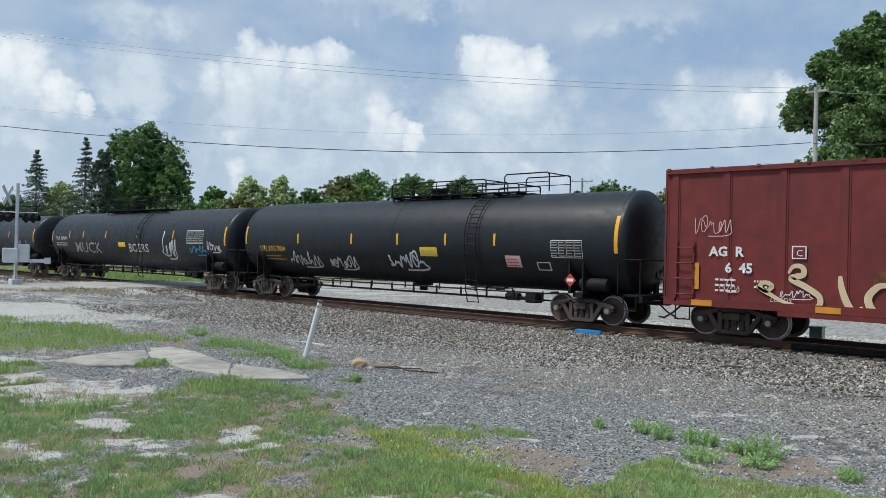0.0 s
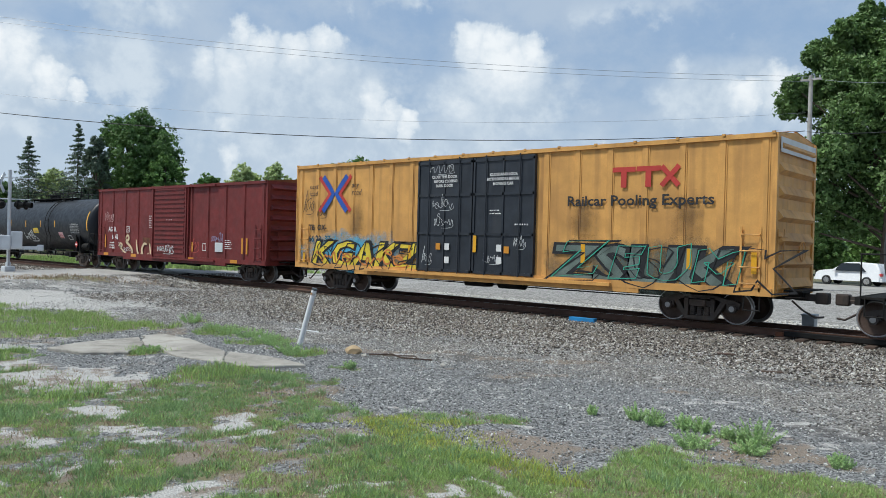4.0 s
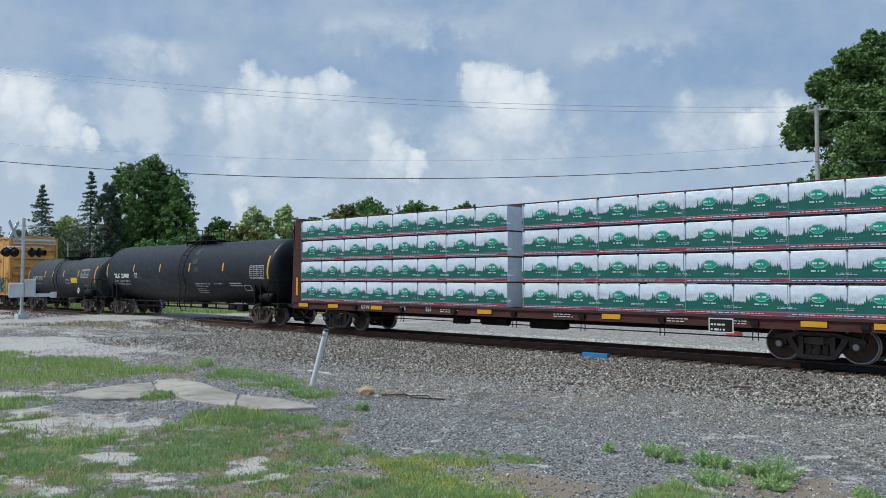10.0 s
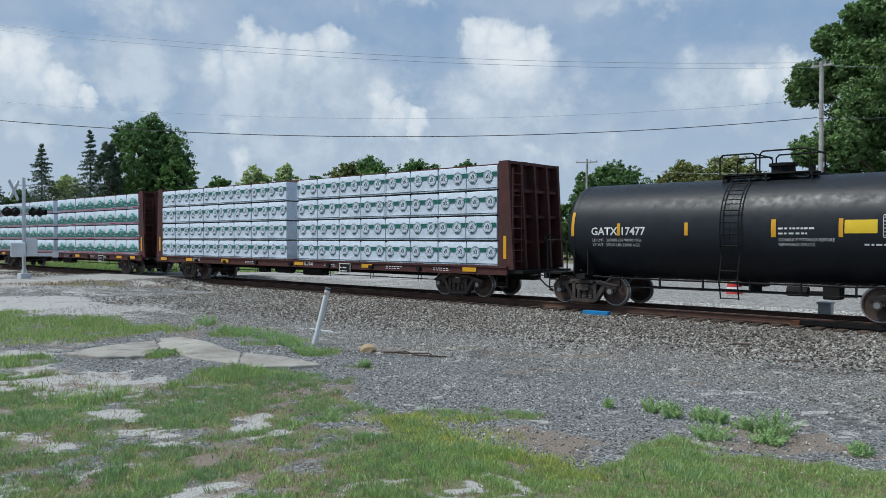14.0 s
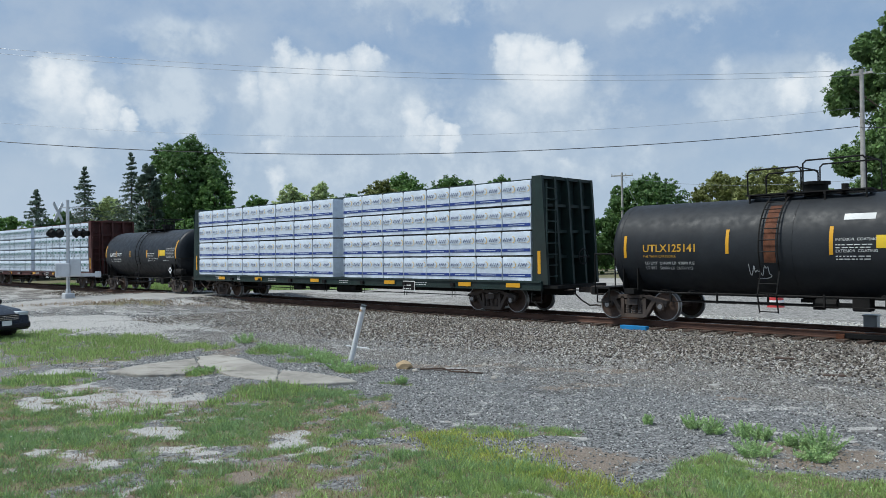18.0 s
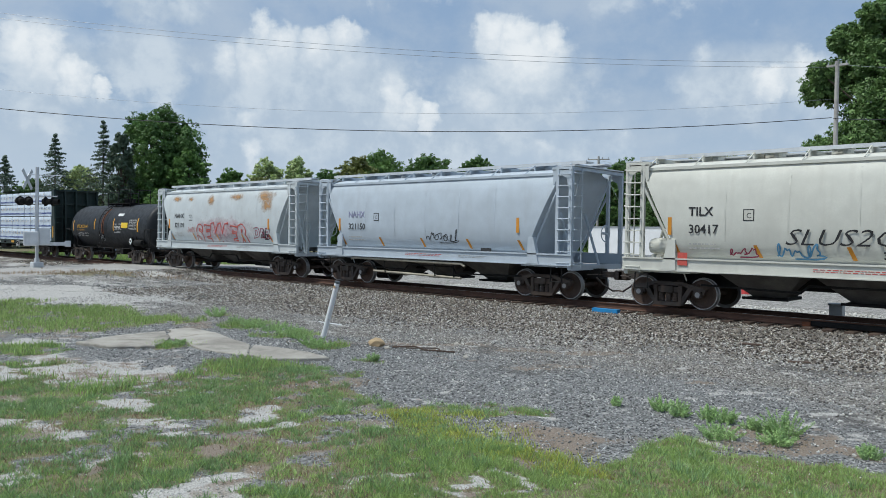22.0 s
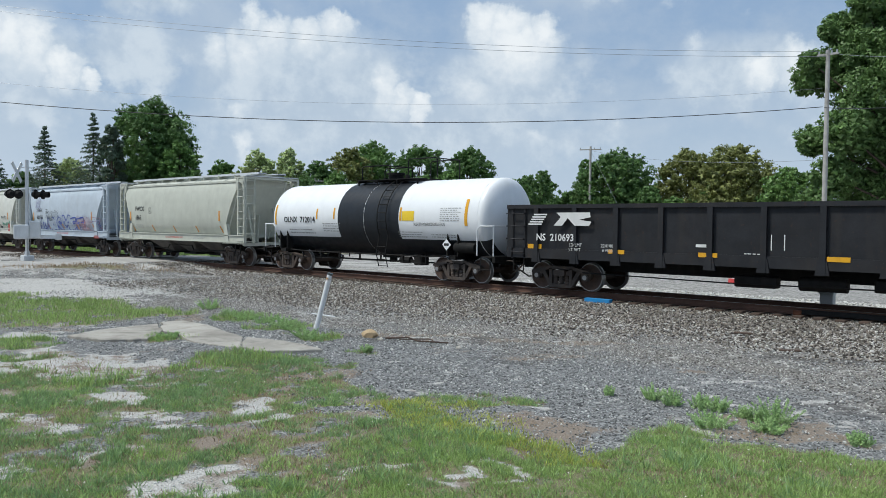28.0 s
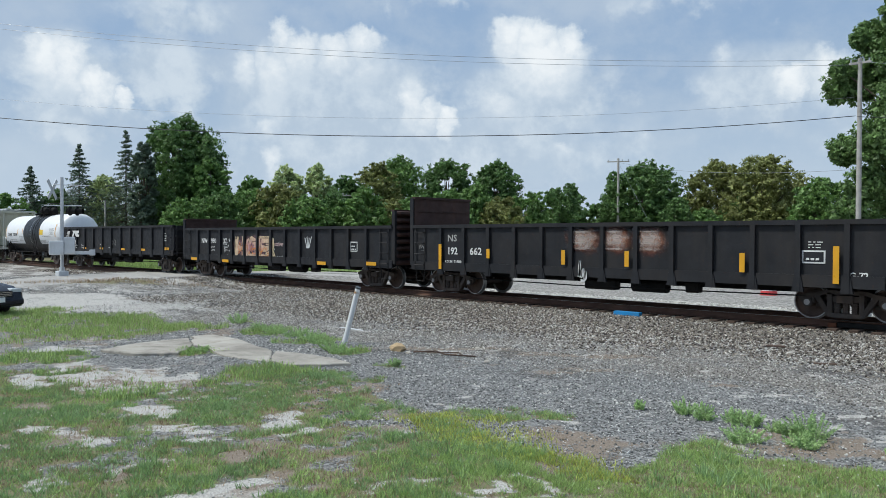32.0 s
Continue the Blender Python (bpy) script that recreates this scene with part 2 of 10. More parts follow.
GRIME = (0.035, 0.03, 0.026)
DUST = (0.20, 0.17, 0.14)
M = dict(
    black=mat("black_paint", (0.0125, 0.0155, 0.0205), 0.46, var=0.2, dirt=(0.022, 0.024, 0.027), amount=0.3, bump=0.03, spec=0.36),
    tank_grey=mat("weathered_black_paint", (0.042, 0.049, 0.056), 0.6, var=0.25, dirt=(0.065, 0.064, 0.062), amount=0.45, bump=0.06, spec=0.3),
    tank_soot=mat("dull_black_tank_paint", (0.021, 0.024, 0.028), 0.55, var=0.2, dirt=(0.035, 0.036, 0.038), amount=0.3, bump=0.06, spec=0.3),
    frame_black=mat("sooty_steel", (0.010, 0.0098, 0.0095), 0.75, var=0.35, dirt=(0.03, 0.025, 0.022), amount=0.5, bump=0.2, spec=0.25),
    truck=mat("oily_truck_steel", (0.058, 0.048, 0.043), 0.75, var=0.4, dirt=(0.15, 0.10, 0.07), amount=0.6, bump=0.35),
    wheel=mat("wheel_steel", (0.09, 0.062, 0.050), 0.7, 0.2, var=0.35, dirt=(0.13, 0.075, 0.05), amount=0.6, bump=0.2),
    rim=mat("polished_wheel_rim", (0.36, 0.35, 0.35), 0.4, 0.75, var=0.2),
    oxide=mat("oxide_red_paint", (0.170, 0.025, 0.023), 0.6, var=0.22, dirt=(0.05, 0.018, 0.015), amount=0.45, bump=0.1, spot=0.5, spotcol=(0.09, 0.03, 0.02)),
    brown=mat("rusty_brown_paint", (0.085, 0.026, 0.022), 0.7, var=0.3, dirt=GRIME, amount=0.55, bump=0.15),
    roof_rust=mat("rusted_roof_edge", (0.22, 0.08, 0.03), 0.8, var=0.4, dirt=(0.10, 0.03, 0.02), amount=0.7, bump=0.2),
    yellow=mat("faded_yellow_paint", (0.68, 0.355, 0.10), 0.6, var=0.14, dirt=(0.17, 0.08, 0.04), amount=0.5, stretch=0.05, bump=0.06),
    door_black=mat("black_door_paint", (0.028, 0.033, 0.042), 0.38, var=0.3, dirt=(0.06, 0.06, 0.06), amount=0.4),
    green_car=mat("dark_green_paint", (0.014, 0.032, 0.028), 0.6, var=0.25, dirt=GRIME, amount=0.5, bump=0.1),
    grey_n=mat("pale_grey_paint", (0.56, 0.60, 0.61), 0.55, var=0.08, dirt=(0.34, 0.33, 0.31), amount=0.2, bump=0.05, spot=0.15, spotcol=(0.4, 0.22, 0.08)),
    grey_b=mat("bluish_grey_paint", (0.48, 0.54, 0.60), 0.55, var=0.08, dirt=(0.30, 0.30, 0.31), amount=0.22, bump=0.05),
    grey_w=mat("warm_white_paint", (0.62, 0.62, 0.56), 0.55, var=0.08, dirt=(0.36, 0.33, 0.28), amount=0.22, bump=0.05),
    grey_f=mat("beige_grey_paint", (0.50, 0.51, 0.44), 0.55, var=0.08, dirt=(0.27, 0.26, 0.22), amount=0.2, bump=0.05),
    white=mat("white_paint", (0.80, 0.81, 0.82), 0.4, var=0.04, dirt=(0.6, 0.58, 0.54), amount=0.15),
    white_mark=mat("white_stencil_paint", (0.72, 0.72, 0.70), 0.6, var=0.12),
    grey_mark=mat("faded_stencil_paint", (0.36, 0.36, 0.35), 0.7, var=0.2),
    black_mark=mat("black_stencil_paint", (0.03, 0.03, 0.032), 0.6, var=0.2),
    amber=mat("yellow_reflector", (0.75, 0.38, 0.02), 0.35, var=0.1, dirt=(0.4, 0.2, 0.05), amount=0.25),
    orange=mat("orange_reflector", (0.62, 0.26, 0.03), 0.4, var=0.12),
    lemon=mat("yellow_panel", (0.80, 0.55, 0.03), 0.5, var=0.08),
    ochre=mat("ochre_lettering", (0.62, 0.34, 0.03), 0.6, var=0.1),
    red_mark=mat("red_paint_mark", (0.50, 0.05, 0.04), 0.6, var=0.15),
    pink=mat("pink_panel", (0.75, 0.45, 0.45), 0.6, var=0.1),
    blue_mark=mat("blue_paint_mark", (0.03, 0.10, 0.42), 0.6, var=0.2),
    navy=mat("navy_print", (0.02, 0.035, 0.14), 0.5, var=0.2),
    cyan=mat("cyan_spray_paint", (0.06, 0.38, 0.60), 0.6, var=0.25),
    spray_green=mat("green_spray_paint", (0.05, 0.16, 0.10), 0.6, var=0.35),
    spray_grey=mat("grey_spray_paint", (0.10, 0.12, 0.13), 0.6, var=0.35),
    spray_yellow=mat("yellow_spray_paint", (0.72, 0.55, 0.05), 0.6, var=0.25),
    spray_orange=mat("orange_spray_paint", (0.62, 0.22, 0.05), 0.6, var=0.3),
    spray_black=mat("black_spray_paint", (0.02, 0.02, 0.022), 0.6, var=0.3),
    spray_white=mat("white_spray_paint", (0.62, 0.64, 0.64), 0.6, var=0.15),
    spray_blue=mat("violet_blue_spray_paint", (0.06, 0.09, 0.36), 0.6, var=0.25),
    spray_lilac=mat("lilac_spray_paint", (0.30, 0.30, 0.46), 0.6, var=0.25),
    spray_red=mat("red_spray_paint", (0.52, 0.09, 0.07), 0.6, var=0.25),
    spray_pink=mat("pale_pink_spray_paint", (0.60, 0.42, 0.40), 0.6, var=0.2),
    spray_cream=mat("cream_spray_paint", (0.66, 0.52, 0.33), 0.6, var=0.2),
    spray_teal=mat("teal_spray_paint", (0.05, 0.36, 0.25), 0.6, var=0.2),
    wrap=mat("white_lumber_wrap", (0.61, 0.68, 0.76), 0.38, var=0.10, scale=5, bump=0.9, bscale=7),
    print_ink=mat("grey_green_print", (0.05, 0.09, 0.085), 0.45, var=0.2),
    wrap_end=mat("grey_wrap_end", (0.42, 0.45, 0.48), 0.4, var=0.12, bump=0.5, bscale=9),
    print_green=mat("green_print", (0.020, 0.135, 0.105), 0.4, var=0.15),
    print_teal=mat("teal_print", (0.02, 0.34, 0.22), 0.4, var=0.12),
    print_red=mat("dull_red_print", (0.34, 0.05, 0.09), 0.45, var=0.15),
    print_dark=mat("dark_green_print", (0.03, 0.07, 0.065), 0.45, var=0.2),
    print_blue=mat("blue_print", (0.03, 0.06, 0.25), 0.4, var=0.15),
    print_yellow=mat("yellow_print", (0.75, 0.48, 0.06), 0.4, var=0.1),
    strap=mat("grey_strap", (0.36, 0.40, 0.45), 0.6),
    # dark tone for painted shade in the tier gaps, also for black edge guards
    gap_shade_and_guard=mat("gap_shade_and_edge_guard", (0.06, 0.05, 0.04), 0.8, var=0.3),
    gon=mat("worn_black_gondola_paint", (0.019, 0.020, 0.0235), 0.6, spec=0.3, var=0.3, dirt=(0.04, 0.034, 0.03), amount=0.55, bump=0.15, spot=0.25, spotcol=(0.08, 0.035, 0.02)),
    rust=mat("rusted_steel", (0.16, 0.06, 0.03), 0.85, var=0.45, scale=5, dirt=(0.05, 0.02, 0.015), amount=0.7, bump=0.3),
    scrap=mat("rusty_scrap_steel", (0.055, 0.03, 0.026), 0.8, var=0.3, dirt=(0.10, 0.05, 0.03), amount=0.4, bump=0.3),
    rail=mat("rail_web_rust", (0.105, 0.055, 0.038), 0.8, var=0.3, bump=0.2),
    rail_top=mat("worn_rail_head", (0.26, 0.25, 0.24), 0.35, 0.9, var=0.15),
    tie=mat("creosoted_timber", (0.085, 0.058, 0.044), 0.9, var=0.4, fine=60, bump=0.5, bscale=30),
    concrete=mat("weathered_concrete", (0.40, 0.375, 0.33), 0.9, var=0.15, dirt=(0.15, 0.135, 0.115), amount=0.85, stretch=1, bump=0.5, bscale=35),
    post_white=mat("chipped_white_post_paint", (0.74, 0.75, 0.76), 0.5, var=0.06, spot=0.6, spotcol=(0.35, 0.16, 0.1)),
    galv=mat("galvanised_steel", (0.42, 0.44, 0.46), 0.45, 0.5, var=0.12),
    silver=mat("silver_painted_steel", (0.62, 0.64, 0.66), 0.45, 0.2, var=0.1, dirt=(0.3, 0.3, 0.3), amount=0.3),
    pole=mat("grey_weathered_pole", (0.40, 0.385, 0.36), 0.9, var=0.25, fine=50, bump=0.4),
    wire=mat("wire_sheath", (0.03, 0.032, 0.035), 0.6),
    wire_grey=mat("aluminium_wire", (0.30, 0.32, 0.35), 0.5, 0.3),
    bark=mat("tree_bark", (0.11, 0.085, 0.065), 0.95, var=0.35, bump=0.6, bscale=12),
    road=mat("bleached_asphalt", (0.38, 0.365, 0.34), 0.9, var=0.15, dirt=(0.16, 0.155, 0.15), amount=0.5, stretch=1, bump=0.3, bscale=80),
    car_navy=mat("dark_blue_car_paint", (0.008, 0.011, 0.02), 0.2, 0.2, var=0.1),
    car_white=mat("white_car_paint", (0.78, 0.79, 0.80), 0.25, var=0.03),
    car_red=mat("red_car_paint", (0.42, 0.03, 0.03), 0.3, var=0.05),
    rubber=mat("black_rubber", (0.02, 0.02, 0.021), 0.85, var=0.2),
    glass=mat("dark_car_glass", (0.02, 0.025, 0.03), 0.08, var=0.1),
    chrome=mat("chrome", (0.6, 0.6, 0.6), 0.2, 0.9, var=0.05),
    lamp_glass=mat("clear_lamp_lens", (0.55, 0.58, 0.6), 0.15, var=0.1),
    tan=mat("tan_sandstone", (0.46, 0.34, 0.20), 0.9, var=0.2, bump=0.5),
    blue_tie=mat("blue_survey_paint", (0.02, 0.22, 0.50), 0.6, var=0.15, dirt=(0.1, 0.2, 0.3), amount=0.3),
    red_barrel=mat("red_plastic", (0.55, 0.06, 0.06), 0.45, var=0.1),
    siding=mat("pale_siding", (0.62, 0.62, 0.60), 0.7, var=0.06),
    roofing=mat("grey_shingle_roof", (0.20, 0.19, 0.185), 0.9, var=0.2, bump=0.4),
)


def leaf_mat(name, col, var=0.35):
    mt = mat(name, col, 0.55, var=var, scale=0.35, fine=3.0, island=0.45)
    nt = mt.node_tree
    nd, lk = nt.nodes, nt.links
    bs = nd["Principled BSDF"]
    tr = nd.new("ShaderNodeBsdfTranslucent")
    src = bs.inputs["Base Color"].links[0].from_socket
    lk.new(src, tr.inputs[0])
    mx = nd.new("ShaderNodeMixShader")
    mx.inputs[0].default_value = 0.28
    lk.new(bs.outputs[0], mx.inputs[1])
    lk.new(tr.outputs[0], mx.inputs[2])
    lk.new(mx.outputs[0], nd["Material Output"].inputs[0])
    return mt


def stone_mat(name, stops):
    """Loose stones of many tones: (share, colour) steps, one tone for each stone."""
    mt = mat(name, stops[0][1], 0.85, bump=0.3)
    nd, lk = mt.node_tree.nodes, mt.node_tree.links
    g, rp, mx = nd.new("ShaderNodeNewGeometry"), nd.new("ShaderNodeValToRGB"), nd.new("ShaderNodeMix")
    rp.color_ramp.interpolation = "CONSTANT"
    while len(rp.color_ramp.elements) < len(stops):
        rp.color_ramp.elements.new(0.5)
    at = 0.0
    for e, (share, col) in zip(rp.color_ramp.elements, stops):
        e.position, e.color = at, (*col, 1)
        at += share
    lk.new(g.outputs["Random Per Island"], rp.inputs[0])
    n = nd.new("ShaderNodeTexNoise")
    n.inputs["Scale"].default_value = 60.0
    mx.data_type, mx.blend_type = "RGBA", "OVERLAY"
    mx.inputs[0].default_value = 0.5
    lk.new(rp.outputs[0], mx.inputs[6])
    lk.new(n.outputs[0], mx.inputs[7])
    lk.new(mx.outputs[2], nd["Principled BSDF"].inputs["Base Color"])
    return mt


M.update(
    leaf_dark=leaf_mat("dark_green_leaves", (0.135, 0.245, 0.075)),
    leaf_cotton=leaf_mat("cottonwood_leaves", (0.165, 0.275, 0.09)),
    leaf_mid=leaf_mat("green_leaves", (0.19, 0.33, 0.095)),
    leaf_light=leaf_mat("light_green_leaves", (0.56, 0.66, 0.32)),
    leaf_olive=leaf_mat("olive_brown_leaves", (0.27, 0.30, 0.10)),
    needle=leaf_mat("spruce_needles", (0.15, 0.21, 0.145)),
    grass=leaf_mat("grass_blades", (0.40, 0.55, 0.185), 0.45),
    grass_blue=leaf_mat("blue_green_grass_blades", (0.30, 0.45, 0.20), 0.4),
    grass_y=leaf_mat("yellow_green_grass_blades", (0.52, 0.56, 0.13), 0.25),
    grass_dry=leaf_mat("dry_grass_blades", (0.40, 0.30, 0.20), 0.3),
    weed=leaf_mat("weed_leaves", (0.44, 0.62, 0.27), 0.3),
    clover=mat("clover_flowers", (0.7, 0.68, 0.6), 0.8),
    stones=stone_mat("ballast_stones", ((0.34, (0.040, 0.033, 0.028)), (0.30, (0.14, 0.12, 0.10)), (0.22, (0.29, 0.255, 0.21)), (0.10, (0.45, 0.42, 0.37)), (0.04, (0.68, 0.66, 0.62)))),
    stones_grey=stone_mat("blue_grey_gravel_stones", ((0.24, (0.088, 0.090, 0.090)), (0.38, (0.215, 0.221, 0.220)), (0.28, (0.35, 0.354, 0.350)), (0.10, (0.60, 0.595, 0.58)))),
    stones_buff=stone_mat("buff_gravel_stones", ((0.24, (0.075, 0.068, 0.060)), (0.34, (0.20, 0.185, 0.165)), (0.28, (0.37, 0.35, 0.315)), (0.14, (0.62, 0.60, 0.56)))),
    stones_pale=mat("pale_limestone_chips", (0.57, 0.56, 0.53), 0.9, var=0.15, island=0.3),
)


# ---- mesh helpers ----
class B:
    """Collects boxes, tubes and turned forms for one mesh."""

    def __init__(self):
        self.v, self.f = [], []

    def add(self, verts, faces):
        n = len(self.v)
        self.v += [tuple(p) for p in verts]
        self.f += [tuple(i + n for i in q) for q in faces]
        return self

    def box(self, x0, x1, y0, y1, z0, z1, m=None):
        p = [Vector((x, y, z)) for z in (z0, z1) for y in (y0, y1) for x in (x0, x1)]
        if m is not None:
            p = [m @ q for q in p]
        return self.add(p, [(0, 2, 3, 1), (4, 5, 7, 6), (0, 1, 5, 4), (2, 6, 7, 3), (0, 4, 6, 2), (1, 3, 7, 5)])

    def rbox(self, x0, x1, y0, y1, z0, z1, c=0.02, m=None):
        """A box with chamfered edges."""
        bm = bmesh.new()
        bmesh.ops.create_cube(bm, size=1)
        for v in bm.verts:
            v.co = Vector(((x0 + x1) / 2 + v.co.x * (x1 - x0), (y0 + y1) / 2 + v.co.y * (y1 - y0), (z0 + z1) / 2 + v.co.z * (z1 - z0)))
        bmesh.ops.bevel(bm, geom=bm.edges[:], offset=c, segments=2, affect="EDGES", profile=0.5)
        bm.verts.index_update()
        self.add([m @ v.co if m is not None else v.co for v in bm.verts], [[v.index for v in f.verts] for f in bm.faces])
        bm.free()
        return self

    def cyl(self, a, b, r, n=10, r2=None, caps=True):
        a, b = Vector(a), Vector(b)
        q = (b - a).to_track_quat("Z", "Y")
        r2 = r if r2 is None else r2
        ring = [q @ Vector((math.cos(2 * math.pi * i / n), math.sin(2 * math.pi * i / n), 0)) for i in range(n)]
        vs = [a + p * r for p in ring] + [b + p * r2 for p in ring]
        fs = [(i, (i + 1) % n, n + (i + 1) % n, n + i) for i in range(n)]
        if caps:
            fs += [tuple(range(n - 1, -1, -1)), tuple(range(n, 2 * n))]
        return self.add(vs, fs)

    def tube(self, pts, r, n=6):
        """A round bar bent through the points."""
        pts = [Vector(p) for p in pts]
        k = len(pts)
        vs, fs = [], []
        side = None
        for i, p in enumerate(pts):
            d0 = (pts[i] - pts[i - 1]).normalized() if i else (pts[1] - pts[0]).normalized()
            d1 = (pts[i + 1] - pts[i]).normalized() if i < k - 1 else d0
            d = (d0 + d1)
            d = d.normalized() if d.length > 1e-4 else d1
            if side is None:
                side = d.orthogonal().normalized()
            side = (side - d * side.dot(d))
            side = side.normalized() if side.length > 1e-4 else d.orthogonal().normalized()
            up = d.cross(side)
            w = r / max(0.5, d.dot(d1))
            vs += [p + side * (w * math.cos(2 * math.pi * j / n)) + up * (w * math.sin(2 * math.pi * j / n)) for j in range(n)]
        for i in range(k - 1):
            fs += [(i * n + j, i * n + (j + 1) % n, (i + 1) * n + (j + 1) % n, (i + 1) * n + j) for j in range(n)]
        fs += [tuple(range(n - 1, -1, -1)), tuple(range((k - 1) * n, k * n))]
        return self.add(vs, fs)

    def prism(self, pts, y0, y1):
        """An outline of (x, z) pushed from y0 to y1."""
        n = len(pts)
        vs = [(x, y0, z) for x, z in pts] + [(x, y1, z) for x, z in pts]
        fs = [(i, (i + 1) % n, n + (i + 1) % n, n + i) for i in range(n)] + [tuple(range(n - 1, -1, -1)), tuple(range(n, 2 * n))]
        return self.add(vs, fs)

    def turned_x(self, prof, yc, zc, n=40, a0=0.0, a1=2 * math.pi):
        """A profile of (x, r) turned about the line y=yc, z=zc; a0 to a1 from the top, towards -y."""
        full = abs(a1 - a0 - 2 * math.pi) < 1e-6
        k = n if full else n + 1
        vs, fs = [], []
        for x, r in prof:
            for i in range(k):
                a = a0 + (a1 - a0) * i / n
                vs.append((x, yc - r * math.sin(a), zc + r * math.cos(a)))
        for j in range(len(prof) - 1):
            for i in range(n):
                i2 = (i + 1) % k
                fs.append((j * k + i, (j + 1) * k + i, (j + 1) * k + i2, j * k + i2))
        return self.add(vs, fs)


def mesh_of(name, b, material, smooth=None):
    me = bpy.data.meshes.new(name)
    me.from_pydata(b.v, [], b.f)
    me.materials.append(material)
    if smooth is not None:
        me.polygons.foreach_set("use_smooth", [True] * len(me.polygons))
        me.set_sharp_from_angle(angle=radians(smooth))
    me.update()
    return me


def part(name, b, material, parent=None, label="", smooth=None):
    ob = new(name, b if isinstance(b, bpy.types.Mesh) else mesh_of(name, b, material, smooth))
    if parent is not None:
        ob.parent = parent
    return tagged(ob, label)


def root(name, m, label, category, group="", kind=""):
    ob = new(name)
    ob.matrix_world = m
    return tagged(ob, label, category, group, kind)


def np_mesh(name, verts, faces, material, smooth=False):
    """A mesh from arrays of points and of equal-sided faces."""
    me = bpy.data.meshes.new(name)
    nf, k = faces.shape
    me.vertices.add(len(verts))
    me.vertices.foreach_set("co", np.ascontiguousarray(verts, dtype=np.float32).ravel())
    me.loops.add(nf * k)
    me.loops.foreach_set("vertex_index", np.ascontiguousarray(faces, dtype=np.int32).ravel())
    me.polygons.add(nf)
    me.polygons.foreach_set("loop_start", np.arange(0, nf * k, k, dtype=np.int32))
    if smooth:
        me.polygons.foreach_set("use_smooth", np.ones(nf, dtype=bool))
    me.materials.append(material)
    me.update(calc_edges=True)
    me.validate()
    return me


rng = np.random.default_rng(7)


# ---- ground ----
GROUND = -0.35


def vnoise(x, y, s, seed=0):
    """Smooth value noise on arrays, 0 to 1."""
    r = np.random.default_rng(seed)
    g = r.random((64, 64))
    u, v = np.asarray(x) / s + 31.7, np.asarray(y) / s + 17.3
    i, j = np.floor(u).astype(int), np.floor(v).astype(int)
    fu, fv = u - i, v - j
    fu, fv = fu * fu * (3 - 2 * fu), fv * fv * (3 - 2 * fv)
    g00, g10 = g[i % 64, j % 64], g[(i + 1) % 64, j % 64]
    g01, g11 = g[i % 64, (j + 1) % 64], g[(i + 1) % 64, (j + 1) % 64]
    return (g00 * (1 - fu) + g10 * fu) * (1 - fv) + (g01 * (1 - fu) + g11 * fu) * fv


def fbm2(x, y, s, seed=0):
    return (vnoise(x, y, s, seed) * 0.5 + vnoise(x, y, s / 2.1, seed + 1) * 0.28 + vnoise(x, y, s / 4.7, seed + 2) * 0.22)


def step(v, a, b):
    t = np.clip((v - a) / (b - a), 0, 1)
    return t * t * (3 - 2 * t)


def ell(x, y, cx, cy, rx, ry, turn=0.0):
    """1 at the middle of an oval, 0 at its rim and outside."""
    c, s = math.cos(radians(turn)), math.sin(radians(turn))
    dx, dy = x - cx, y - cy
    return np.clip(1.3 - np.hypot((dx * c + dy * s) / rx, (-dx * s + dy * c) / ry), 0, 1)


# the lawn's outer edge: bearing to the left of +y in degrees, distance in metres
LAWN_AZ = (-60, 12.6, 17.1, 20.9, 23.4, 25.5, 28.1, 30.0, 31.9, 35.5, 39.2, 42.6, 45.6, 48.4, 51.2, 55.6, 59.3, 61.3, 63.4, 65.8, 69.3, 72.6, 90)
LAWN_D = (9, 8.9, 9.0, 9.1, 9.3, 9.5, 8.9, 8.3, 7.9, 8.4, 9.0, 9.7, 10.2, 10.9, 13.5, 14.4, 14.6, 13.6, 13.2, 13.8, 15.2, 15.6, 15.5)


def ovals(x, y, rows):
    """The union of ovals (x, y, half width across, half depth), each turned square to the lawn's middle."""
    out = 0.0 * x
    x, y = (x + (vnoise(x, y, 0.55, 81) - 0.5) * 0.75 + (vnoise(x, y, 0.17, 82) - 0.5) * 0.35, y + (vnoise(x, y, 0.55, 83) - 0.5) * 0.75 + (vnoise(x, y, 0.17, 84) - 0.5) * 0.35)
    for cx, cy, rx, ry in rows:
        out = np.maximum(out, ell(x, y, cx, cy, rx, ry, math.degrees(math.atan2(-cx, cy))))
    return out


